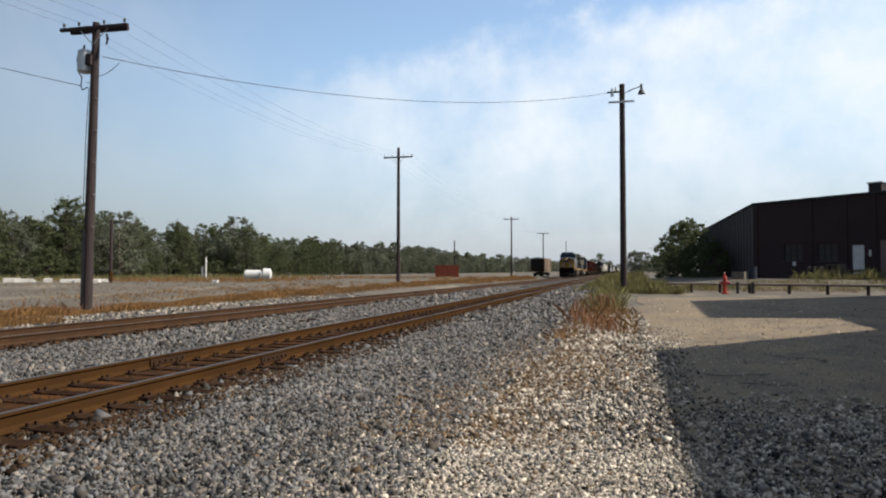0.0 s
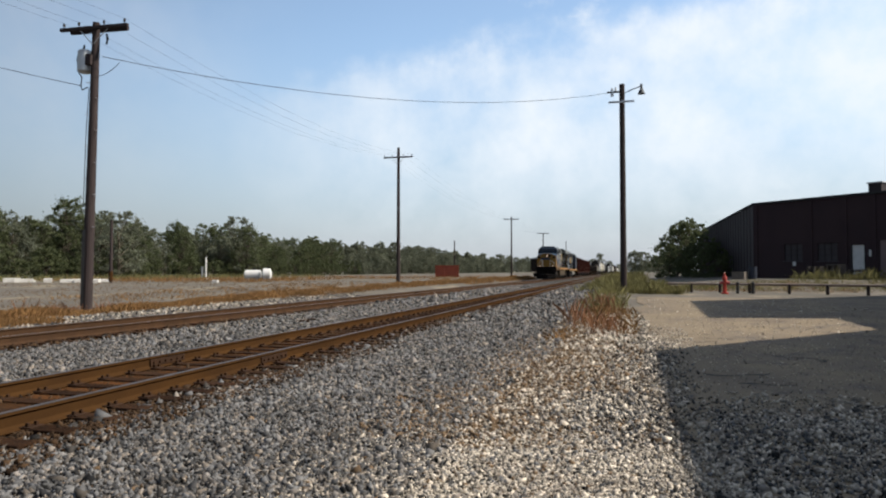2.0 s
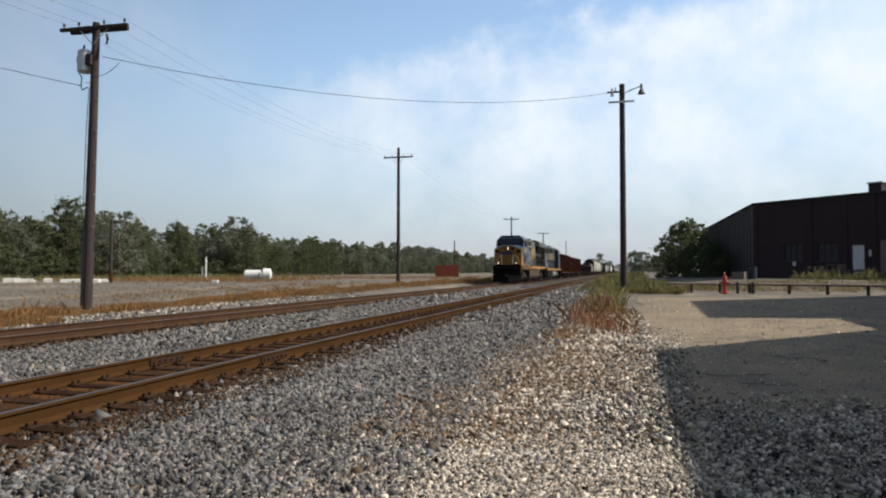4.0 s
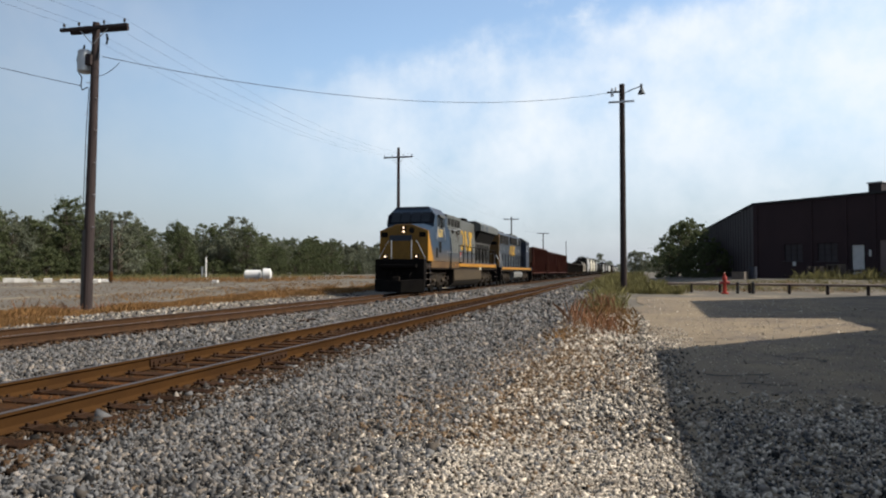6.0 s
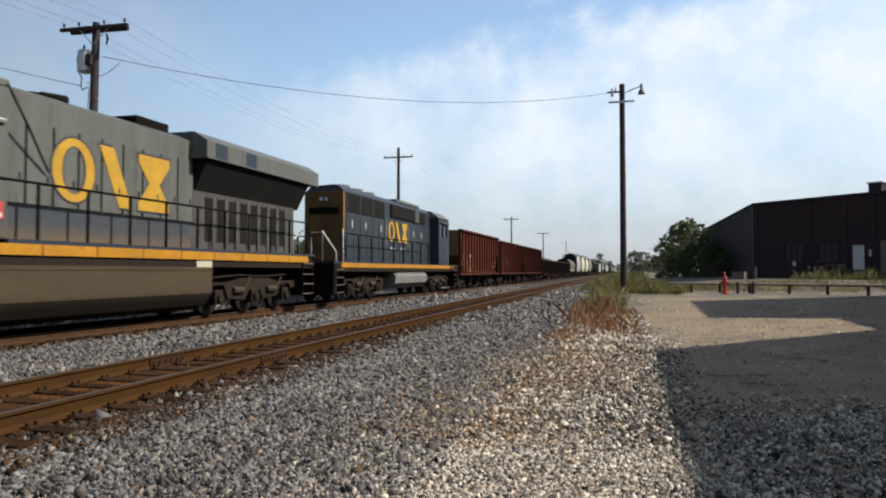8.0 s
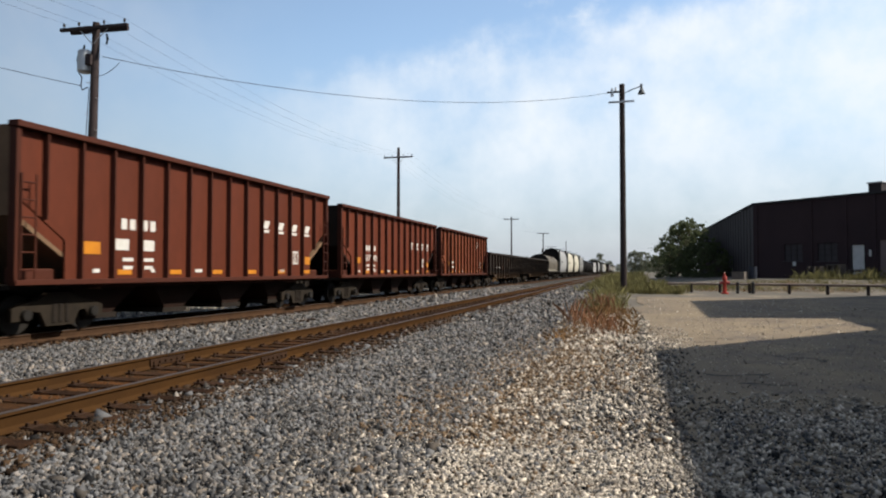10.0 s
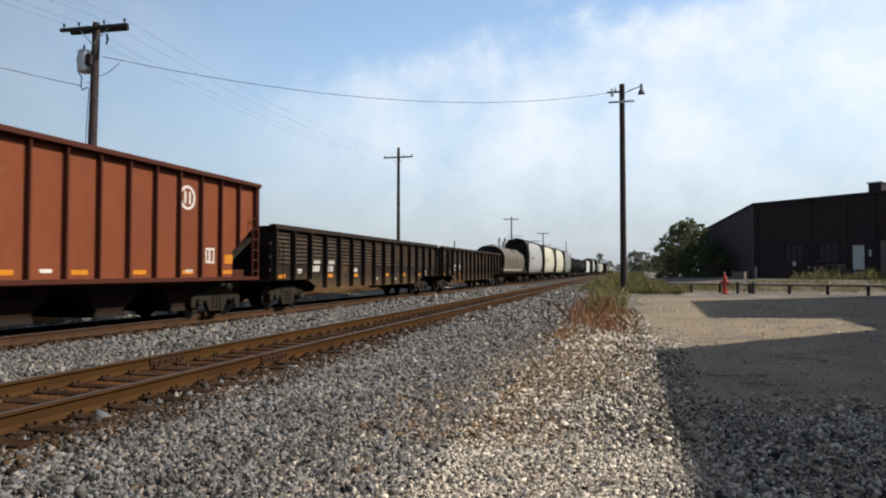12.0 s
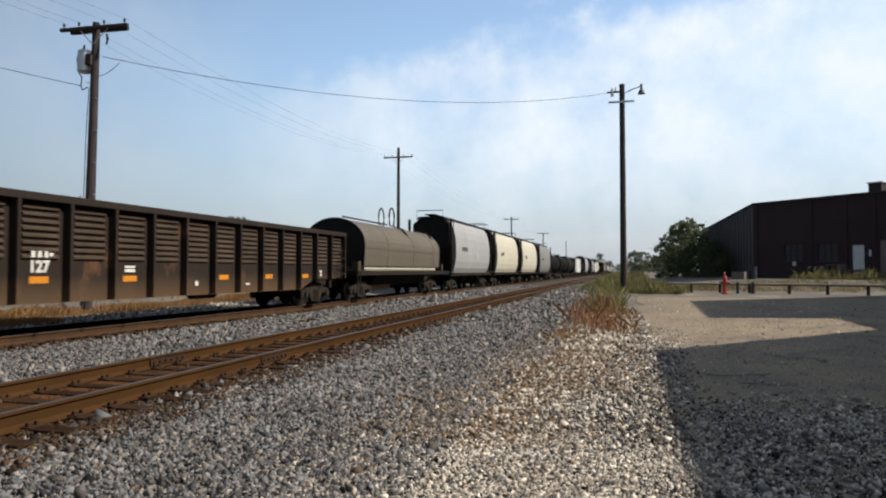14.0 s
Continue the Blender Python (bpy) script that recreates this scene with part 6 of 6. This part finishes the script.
def open_hopper(s0, variant):
    c = rolling("hopper_car", "oxide-red ribbed open-top hopper car", "hopper car", s0, "hopper cars")
    L, T, S = 13.9, 4.02, 1.12
    paint = M["oxide_orange"] if variant == 2 else M["oxide"]
    for s in (1, -1):
        side = part("side_sheet", prism(B(), [(0.0, T), (L, T), (L, 2.78), (L - 1.3, 1.92), (L - 1.3, S), (1.3, S), (1.3, 1.92), (0, 2.78)], s * 1.36, s * 1.42, "X"), paint, c)
        for k in range(15):
            y = L - 0.15 - 0.93 * k
            e = min(y, L - y)
            z0 = S if e > 1.3 else 2.78 - 0.66 * e
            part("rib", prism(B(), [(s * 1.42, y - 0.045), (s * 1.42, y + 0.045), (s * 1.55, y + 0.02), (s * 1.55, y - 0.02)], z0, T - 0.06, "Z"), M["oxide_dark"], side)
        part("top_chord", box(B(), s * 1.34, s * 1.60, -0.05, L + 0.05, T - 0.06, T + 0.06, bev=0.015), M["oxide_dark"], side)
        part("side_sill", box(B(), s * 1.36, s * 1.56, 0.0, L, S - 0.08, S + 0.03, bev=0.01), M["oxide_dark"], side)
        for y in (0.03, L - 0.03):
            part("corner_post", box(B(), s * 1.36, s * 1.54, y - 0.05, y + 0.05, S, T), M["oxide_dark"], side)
        ladder(c, s * 1.57, 0.08, 0.42, S + 0.05, T - 0.9, 6, M["oxide_dark"])
        ladder(c, s * 1.57, L - 0.42, L - 0.08, S + 0.05, T - 0.9, 6, M["oxide_dark"])
    for d in (0, 1):
        yy = lambda a: a if d == 0 else L - a
        # underside colour holds soot and the unlit end's shade; variant 0 is tan
        part("end_sheet", prism(B(), [(yy(0.02), T), (yy(0.08), T), (yy(0.08), 2.42), (yy(2.4), 1.0), (yy(2.4), 0.92), (yy(0.02), 2.34)], -1.355, 1.355, "X"), M["tan_end"] if variant == 0 else M["underside"], c, "sooty sloped end sheet, its shade put into the colour")
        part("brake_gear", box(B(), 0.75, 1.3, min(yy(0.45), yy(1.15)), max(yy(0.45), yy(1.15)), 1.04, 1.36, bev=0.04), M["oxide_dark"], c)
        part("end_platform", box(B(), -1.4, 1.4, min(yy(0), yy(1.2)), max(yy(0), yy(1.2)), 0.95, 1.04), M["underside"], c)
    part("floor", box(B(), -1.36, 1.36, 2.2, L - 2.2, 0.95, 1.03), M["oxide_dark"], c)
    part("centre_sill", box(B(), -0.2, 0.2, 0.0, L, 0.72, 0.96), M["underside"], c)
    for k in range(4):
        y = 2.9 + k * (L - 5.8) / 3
        # bay colour is oxide darkened in place of the shade under the body
        part("bay", hull(B(), [(sx * x, y + dy, z) for sx in (-1, 1) for x, dy, z in ((1.05, -1.05, 0.98), (1.05, 1.05, 0.98), (0.85, -0.35, 0.30), (0.85, 0.35, 0.30))]), M["bay_shade"], c, "hopper discharge bay darkened for under-car shade")
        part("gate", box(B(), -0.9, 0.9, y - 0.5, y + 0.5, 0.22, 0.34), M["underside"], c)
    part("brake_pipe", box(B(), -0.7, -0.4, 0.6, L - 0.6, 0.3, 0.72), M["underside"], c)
    freight_truck(c, 1.55)
    freight_truck(c, L - 1.55)
    coupler(c, 0.05, -1)
    coupler(c, L - 0.05, 1)
    X = 1.424
    for k in (1, 3, 5, 7, 9, 11):
        stencil(c, X, L - 0.15 - 0.93 * (k + 0.5), S + 0.17, 0.46, 0.11, M["orange"])
    stencil(c, X, 2.03, S + 0.68, 0.5, 0.26, M["orange"])
    stencil(c, X, L - 1.5, S + 0.55, 0.4, 0.26, M["orange"])
    for k, w in ((3, 0.3), (8, 0.3), (10, 0.14), (12, 0.2)):
        stencil(c, X, L - 0.15 - 0.93 * (k + 0.45), S + 0.2, w, 0.08)
    q = L - 2.42
    for a in ((q - 0.2, q - 0.15, S + 0.42, S + 0.85), (q + 0.15, q + 0.2, S + 0.42, S + 0.85), (q - 0.15, q + 0.15, S + 0.8, S + 0.85), (q - 0.15, q + 0.15, S + 0.42, S + 0.47), (q - 0.06, q + 0.02, S + 0.47, S + 0.8)):
        stencil(c, X, (a[0] + a[1]) / 2, (a[2] + a[3]) / 2, a[1] - a[0], a[3] - a[2])
    if variant < 2:
        # brand letters as plain slanted blocks over white bars
        for k in range(4):
            y = 9.43 + 0.96 * k
            part("stencil_bar", prism(B(), [(y - 0.16, 2.62), (y + 0.14, 2.62), (y + 0.26, 2.86), (y - 0.04, 2.86)], X, X + 0.006, "X"), M["mark"], c)
            part("stencil_bar", prism(B(), [(y - 0.28, 2.5), (y + 0.2, 2.5), (y + 0.24, 2.58), (y - 0.22, 2.58)], X, X + 0.006, "X"), M["mark"], c)
        for y, w in ((3.16, 0.5), (3.87, 0.5)):
            for d in (-0.14, 0.14):
                stencil(c, X, y + d, 2.36, w * 0.36, 0.24)
            stencil(c, X, y, S + 0.45, w * 0.7, 0.08)
            stencil(c, X, y, S + 0.27, w * 0.6, 0.08)
        if variant == 1:
            words("car_number", "617", 0.40, side_at(X, 3.14, 1.90), M["mark"], c, "white stencilled car number", bold=0.008)
            words("car_number", "440", 0.40, side_at(X, 3.94, 1.90), M["mark"], c, "white stencilled car number", bold=0.008)
        else:
            stencil(c, X, 2.93, 1.9, 0.5, 0.25)
            stencil(c, X, 3.82, 1.9, 0.5, 0.25)
    else:
        b = B()
        for k in range(20):
            a0, a1 = 2 * math.pi * k / 20, 2 * math.pi * (k + 1) / 20
            q4 = [(L - 3.45 + r * math.cos(a), 3.3 + r * math.sin(a)) for r, a in ((0.33, a0), (0.33, a1), (0.26, a1), (0.26, a0))]
            prism(b, q4, X, X + 0.006, "X")
        part("stencil_ring", b, M["mark"], c, "round white emblem")
        stencil(c, X, L - 3.55, 3.3, 0.07, 0.34)
        stencil(c, X, L - 3.35, 3.3, 0.07, 0.34)
        stencil(c, X, 3.28, 1.9, 0.4, 0.12)
        stencil(c, X, 3.28, 1.6, 0.4, 0.12)
    if variant == 0:
        stand_taller(c, 1.2, 1.06)
    return c


def gondola(s0, variant):
    c = rolling("gondola_car", "grimy dark brown gondola car with corrugated side panels", "gondola car", s0, "gondola cars")
    L, T = 19.5, 2.83
    n = 15
    low = lambda y: 0.66 if 3.3 < y < L - 3.3 else 1.0
    for s in (1, -1):
        side = part("side_sheet", prism(B(), [(0, T), (L, T), (L, 1.02), (L - 2.6, 1.02), (L - 3.6, 0.66), (3.6, 0.66), (2.6, 1.02), (0, 1.02)], s * 1.36, s * 1.41, "X"), M["gon"], c)
        for k in range(n + 1):
            y = 0.08 + (L - 0.16) * k / n
            part("rib", prism(B(), [(s * 1.41, y - 0.06), (s * 1.41, y + 0.06), (s * 1.60, y + 0.04), (s * 1.60, y - 0.04)], low(y) + 0.02, T - 0.08, "Z"), M["gon"], side)
        for k in range(n):
            y0, y1 = 0.08 + (L - 0.16) * k / n + 0.2, 0.08 + (L - 0.16) * (k + 1) / n - 0.2
            b = B()
            for j in range(8):
                z = 1.60 + 0.142 * j
                prism(b, [(s * 1.41, z - 0.055), (s * 1.465, z - 0.02), (s * 1.465, z + 0.02), (s * 1.41, z + 0.055)], y0, y1)
            part("corrugation", b, M["gon_pale"], side, "dust-streaked corrugated panel")
        part("top_chord", box(B(), s * 1.34, s * 1.60, -0.02, L + 0.02, T - 0.1, T + 0.06, bev=0.015), M["gon"], side)
        X = s * 1.415 if s > 0 else -1.421
        if s > 0:
            for k in (0, 3, 5, 8, 10, 12):
                stencil(c, 1.412, 0.08 + (L - 0.16) * (k + 0.5) / n, 1.14, 0.46, 0.14, M["orange"])
            mid = lambda k: 0.08 + (L - 0.16) * (k + 0.5) / n
            for k, z, w, h in ((1, 1.36, 0.3, 0.07), (1, 1.27, 0.24, 0.05), (5, 1.42, 0.34, 0.05), (5, 1.33, 0.34, 0.07), (7, 0.98, 0.12, 0.12), (9, 0.92, 0.2, 0.06), (13, 1.3, 0.14, 0.1), (13, 1.16, 0.14, 0.1)):
                stencil(c, 1.412, mid(k), z, w, h)
            # reporting letters as small bars, with the car number under them
            for k in (2, 3):
                for d in (-0.2, -0.04, 0.12, 0.24):
                    stencil(c, 1.467, mid(k) + d, 1.66, 0.09, 0.13 if d < 0.2 else 0.07)
            if variant == 0:
                for d in (-0.22, 0, 0.22):
                    stencil(c, 1.412, mid(2) + d, 1.41, 0.15, 0.22)
                words("car_number", "110", 0.33, side_at(1.414, mid(3), 1.40), M["mark"], c, "white stencilled car number", bold=0.012)
            else:
                words("car_number", "934", 0.33, side_at(1.414, mid(2), 1.40), M["mark"], c, "white stencilled car number", bold=0.012)
                words("car_number", "127", 0.33, side_at(1.414, mid(3), 1.40), M["mark"], c, "white stencilled car number", bold=0.012)
        ladder(c, s * 1.59, 0.12, 0.5, 1.05, 2.3, 4, M["gon"])
        ladder(c, s * 1.59, L - 0.5, L - 0.12, 1.05, 2.3, 4, M["gon"])
    for y in (0.0, L - 0.08):
        e = part("end_sheet", box(B(), -1.4, 1.4, y, y + 0.08, 0.95, T), M["gon"], c)
        for z in (1.35, 1.8, 2.25):
            part("end_rib", box(B(), -1.4, 1.4, y - 0.09 if y < 1 else y + 0.08, y if y < 1 else y + 0.17, z - 0.06, z + 0.06), M["gon"], e)
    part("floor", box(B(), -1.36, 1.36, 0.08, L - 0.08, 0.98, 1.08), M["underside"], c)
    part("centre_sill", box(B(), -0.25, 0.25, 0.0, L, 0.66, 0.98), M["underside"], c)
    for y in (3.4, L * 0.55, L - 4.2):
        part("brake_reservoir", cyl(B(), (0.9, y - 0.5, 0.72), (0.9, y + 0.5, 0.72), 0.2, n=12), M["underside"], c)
    freight_truck(c, 1.75)
    freight_truck(c, L - 1.75)
    coupler(c, 0.02, -1)
    coupler(c, L - 0.02, 1)
    return c


def coil_car(s0):
    c = rolling("coil_car", "tan hooded steel-coil car with lifting brackets", "coil car", s0)
    L = 14.4
    part("deck", box(B(), -1.5, 1.5, 0.4, L - 0.4, 1.12, 1.34, bev=0.02), M["underside"], c)
    part("centre_sill", box(B(), -0.3, 0.3, 0.0, L, 0.6, 1.12), M["underside"], c)
    part("well", prism(B(), [(-1.3, 1.12), (1.3, 1.12), (0.9, 0.62), (-0.9, 0.62)], 3.2, L - 3.2), M["underside"], c)
    part("load_strip", box(B(), -1.36, 1.36, 1.4, L - 1.6, 1.34, 1.56), M["cream"], c, "pale torn skirting under the hood")
    arc = [(1.42, 1.56), (1.46, 2.1), (1.47, 2.5)] + [(1.47 * math.cos(a), 2.5 + 1.22 * math.sin(a)) for a in (math.pi * k / 16 for k in range(1, 16))] + [(-1.47, 2.5), (-1.46, 2.1), (-1.42, 1.56)]
    hood = part("hood", prism(B(), arc, 1.1, L - 1.0), M["coil"], c, "tan-grey arched steel hood")
    # ends of the tan hood are coloured near black to stand for their shade
    for y in (1.06, L - 1.06):
        part("hood_end", prism(B(), [(x * 1.025, z + (0.03 if z > 2.5 else 0)) for x, z in arc], y, y + 0.07), M["grille"], hood, "hood end, its shade put into a dark colour")
    for y in (4.2, 8.2, L - 2.4):
        part("hood_seam", prism(B(), [(x * 1.008, z + 0.008) for x, z in arc], y, y + 0.05), M["coil"], hood)
    part("hood_crease", box(B(), 1.46, 1.485, 1.2, L - 1.1, 2.36, 2.44), M["coil"], hood)
    for x in (-0.3, 0.3):
        part("lifting_loop", tube(B(), [(x, 7.9 + 0.42 * math.cos(a), 4.22 + 0.55 * math.sin(a)) for a in (-0.9 + 0.5 * k for k in range(11))], 0.045), M["underside"], hood)
    for y in (7.9, 12.6):
        part("lifting_guide", tube(B(), [(0.3, y - 0.25, 3.78), (0.9, y - 0.2, 3.6), (1.2, y, 3.2), (0.9, y + 0.2, 3.6), (0.3, y + 0.25, 3.78)], 0.035), M["underside"], hood)
    part("top_rail", tube(B(), [(0.0, 2.0, 3.86), (0.0, 8.0, 3.86)], 0.04), M["underside"], hood)
    for s in (1, -1):
        for y in (0.5, L - 0.5):
            part("corner_bracket", box(B(), s * 1.2, s * 1.5, y - 0.15, y + 0.15, 1.34, 1.75), M["dust"], c)
        part("side_rail", tube(B(), [(s * 1.5, 0.5, 1.5), (s * 1.5, L - 0.5, 1.5)], 0.02), M["underside"], c)
        ladder(c, s * 1.52, 0.2, 0.55, 0.4, 1.3, 3, M["underside"])
    freight_truck(c, 1.7)
    freight_truck(c, L - 1.7)
    coupler(c, 0.02, -1)
    coupler(c, L - 0.02, 1)
    return c


def covered_hopper(s0, paint, label):
    c = rolling("covered_hopper", label, "covered hopper", s0, "covered hoppers")
    L = 13.4
    prof = [(0.9, 0.98), (1.22, 1.16), (1.40, 1.45), (1.51, 1.85), (1.55, 2.3), (1.55, 2.75), (1.50, 3.25), (1.40, 3.65), (1.25, 3.98), (1.07, 4.18), (0.85, 4.28)]
    prof = prof + [(-x, z) for x, z in prof[::-1]]
    part("body", prism(B(), prof, 1.15, L - 1.15), paint, c)
    part("roof", prism(B(), [(-1.0, 4.26), (-0.8, 4.42), (0.8, 4.42), (1.0, 4.26)], 0.25, L - 0.25), M["grille"], c, "dark roof with running board")
    part("running_board", box(B(), -0.35, 0.35, 0.1, L - 0.1, 4.5, 4.55), M["grille"], c)
    for k in range(8):
        part("roof_hatch", cyl(B(), (0, 1.6 + 1.45 * k, 4.42), (0, 1.6 + 1.45 * k, 4.54), 0.42, 0.4, 14), M["grille"], c)
    for d in (0, 1):
        f = lambda a: a if d == 0 else L - a
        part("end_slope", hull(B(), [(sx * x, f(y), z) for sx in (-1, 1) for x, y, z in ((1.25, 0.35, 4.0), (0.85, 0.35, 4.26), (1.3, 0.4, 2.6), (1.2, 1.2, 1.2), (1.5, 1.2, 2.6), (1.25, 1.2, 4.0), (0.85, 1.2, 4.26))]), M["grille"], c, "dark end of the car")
        part("end_platform", box(B(), -1.45, 1.45, min(f(0), f(1.3)), max(f(0), f(1.3)), 0.98, 1.1), M["underside"], c)
        for s in (1, -1):
            part("end_post", box(B(), s * 1.38, s * 1.48, min(f(0.1), f(0.2)), max(f(0.1), f(0.2)), 1.1, 4.2), M["grille"], c)
            ladder(c, s * 1.5, min(f(0.1), f(0.55)), max(f(0.1), f(0.55)), 1.1, 4.3, 8, M["grille"])
        part("roof_guard", tube(B(), [(-0.9, f(0.1), 4.3), (-0.9, f(0.1), 4.75), (0.9, f(0.1), 4.75), (0.9, f(0.1), 4.3)], 0.025), M["grille"], c)
    part("side_sill", box(B(), 1.2, 1.45, 0.5, L - 0.5, 1.02, 1.18), M["underside"], c)
    part("side_sill", box(B(), -1.45, -1.2, 0.5, L - 0.5, 1.02, 1.18), M["underside"], c)
    part("centre_sill", box(B(), -0.2, 0.2, 0.0, L, 0.7, 0.98), M["underside"], c)
    for k in range(3):
        y = 3.6 + k * (L - 7.2) / 2
        part("bay", hull(B(), [(sx * x, y + dy, z) for sx in (-1, 1) for x, dy, z in ((0.9, -1.2, 1.0), (0.9, 1.2, 1.0), (0.5, -0.3, 0.36), (0.5, 0.3, 0.36))]), M["underside"], c)
    stencil(c, 1.552, L - 5.5, 2.6, 0.06, 1.3)
    for k in range(4):
        stencil(c, 1.552, 3.0 + 0.42 * k, 2.6, 0.28, 0.26, M["grille"])
    stand_taller(c, 1.05, 1.165)
    freight_truck(c, 1.6)
    freight_truck(c, L - 1.6)
    coupler(c, 0.02, -1)
    coupler(c, L - 0.02, 1)
    return c


def tank_car(s0, paint, label):
    c = rolling("tank_car", label, "tank car", s0, "tank cars")
    L = 13.4
    b = B()
    r, zc = 1.42, 2.5
    ys = [(0.7, 0.35), (0.78, 0.75), (0.95, 1.1), (1.25, 1.35), (1.6, r), (L - 1.6, r), (L - 1.25, 1.35), (L - 0.95, 1.1), (L - 0.78, 0.75), (L - 0.7, 0.35)]
    rings = [[b.verts.new((q * math.cos(a), y, zc + q * math.sin(a))) for a in (2 * math.pi * k / 24 for k in range(24))] for y, q in ys]
    for p, q in zip(rings, rings[1:]):
        for k in range(24):
            b.faces.new((p[k], q[k], q[(k + 1) % 24], p[(k + 1) % 24]))
    b.faces.new(rings[0]); b.faces.new(rings[-1][::-1])
    bmesh.ops.recalc_face_normals(b, faces=b.faces)
    part("tank", b, paint, c, smooth=True)
    part("dome", cyl(B(), (0, L / 2, 3.85), (0, L / 2, 4.25), 0.5, 0.5, 18), M["grille"], c)
    part("dome_platform", box(B(), -1.2, 1.2, L / 2 - 1.1, L / 2 + 1.1, 3.86, 3.92), M["grille"], c)
    part("centre_sill", box(B(), -0.3, 0.3, 0.0, L, 0.72, 1.05), M["underside"], c)
    for y in (1.7, L - 1.7):
        part("saddle", box(B(), -1.2, 1.2, y - 0.3, y + 0.3, 1.0, 1.7), M["underside"], c)
    for s in (1, -1):
        part("handrail", tube(B(), [(s * 1.5, 0.5, 1.9), (s * 1.5, L - 0.5, 1.9)], 0.025), M["grille"], c)
        ladder(c, s * 1.48, L / 2 - 0.25, L / 2 + 0.25, 1.1, 3.9, 8, M["grille"])
    freight_truck(c, 1.7)
    freight_truck(c, L - 1.7)
    coupler(c, 0.02, -1)
    coupler(c, L - 0.02, 1)
    return c


def box_car(s0, paint, label, kept=True, m=None):
    if kept:
        c = rolling("box_car", label, "box car", s0, "box cars")
    else:
        c = thing("box_car", label, "box car", m=m)
    L = 15.2
    part("body", box(B(), -1.48, 1.48, 0.1, L - 0.1, 1.05, 4.05, bev=0.02), paint, c)
    part("roof", prism(B(), [(-1.55, 4.03), (0, 4.3), (1.55, 4.03), (1.5, 3.98), (-1.5, 3.98)], 0.0, L), M["galv"], c)
    for s in (1, -1):
        door = part("door", box(B(), s * 1.48, s * 1.55, L / 2 - 1.5, L / 2 + 1.5, 1.15, 3.9, bev=0.01), paint, c)
        for k in range(13):
            y = 0.5 + 1.18 * k
            if abs(y - L / 2) > 1.6:
                part("rib", box(B(), s * 1.48, s * 1.53, y - 0.05, y + 0.05, 1.08, 4.0), paint, c)
        ladder(c, s * 1.56, 0.15, 0.55, 1.1, 3.9, 8, M["grille"])
    # added dark sheet that paints the shade on the end facing down the line
    part("end_panel", box(B(), -1.46, 1.46, 0.05, 0.1, 1.1, 3.95), M["underside"], c, "dark panel in place of the end's shade")
    part("centre_sill", box(B(), -0.3, 0.3, 0.0, L, 0.7, 1.05), M["underside"], c)
    freight_truck(c, 1.9)
    freight_truck(c, L - 1.9)
    coupler(c, 0.02, -1)
    coupler(c, L - 0.02, 1)
    return c


LOCO = 9.75 + 7.5 * SPEED
stand_taller(lead_locomotive(LOCO), 1.3, 1.113)
stand_taller(second_locomotive(LOCO + 23.8), 1.3, 1.14)
for k in range(3):
    open_hopper((185.75, 200.95, 216.0)[k], k)
for k in range(2):
    gondola(230.9 + 20.75 * k, k)
coil_car(272.3)
covered_hopper(288.4, M["palegrey"], "pale grey covered hopper car with dark ends")
covered_hopper(303.0, M["cream"], "cream covered hopper car with dark ends")
covered_hopper(317.6, M["cream"], "cream covered hopper car with dark ends")
covered_hopper(332.2, M["midgrey"], "grey covered hopper car with dark ends")
tank_car(346.8, M["loco_black"], "black tank car with a top platform")
tank_car(361.4, M["loco_black"], "black tank car with a top platform")
tank_car(376.0, M["grille"], "black tank car with a top platform")
box_car(390.6, M["white"], "white box car with ribbed sides")


def repeat_cars():
    """The rest of the train repeats the kinds before it."""
    by = {c.name: c for c, _ in train}
    order = ["tank_car", "covered_hopper", "tank_car.001", "covered_hopper.003", "box_car", "covered_hopper.001", "tank_car", "gondola_car", "hopper_car.002", "covered_hopper", "tank_car.001",
             "covered_hopper.003", "covered_hopper.002", "tank_car", "box_car", "tank_car.002", "covered_hopper.001", "covered_hopper"]
    s = 407.0
    for n in order:
        train.append((copy_thing(by[n], on_track(s)), s))
        s += 20.8 if n.startswith("gondola") else 16.4 if n.startswith("box") else 15.3 if n.startswith("hopper") else 14.6


repeat_cars()
M["tan_car"] = mat("weathered_tan_paint", (0.20, 0.15, 0.115), (0.13, 0.095, 0.07), 0.8, scale=0.6, fine=8, rust=RUST, rust_amt=0.15)
box_car(0, M["tan_car"], "tan weathered box car parked on a yard track", False, pose(-18.6, 150, ground_z(-18.6, 150) + 0.05))


def motions():
    """Every car shares the train's drive: a steady pace with slight surges (seconds, metres behind the pace)."""
    surges = [(0.0, 0.6), (1.5, 0.6), (3.0, 0.7), (4.2, 0.8), (5.5, 0.85), (6.0, 0.85), (6.5, 0.65), (7.0, 0.8), (7.5, 0.2), (8.0, 0.05), (9.2, -0.1), (10.5, -0.2),
              (11.0, -0.1), (11.5, -0.55), (12.0, -0.6), (12.5, -0.8), (13.0, -0.45), (13.5, -0.75), (14.0, -0.1)]
    for c, s0 in train:
        walk(c, [(t, on_track(s0 - SPEED * t + d)) for t, d in surges])
    for w, y, r in wheels:
        step = math.degrees(SPEED / FPS / r)
        walk(w, [(k / FPS, pose(0, y, r, step * k)) for k in range(14 * FPS + 1)])


motions()
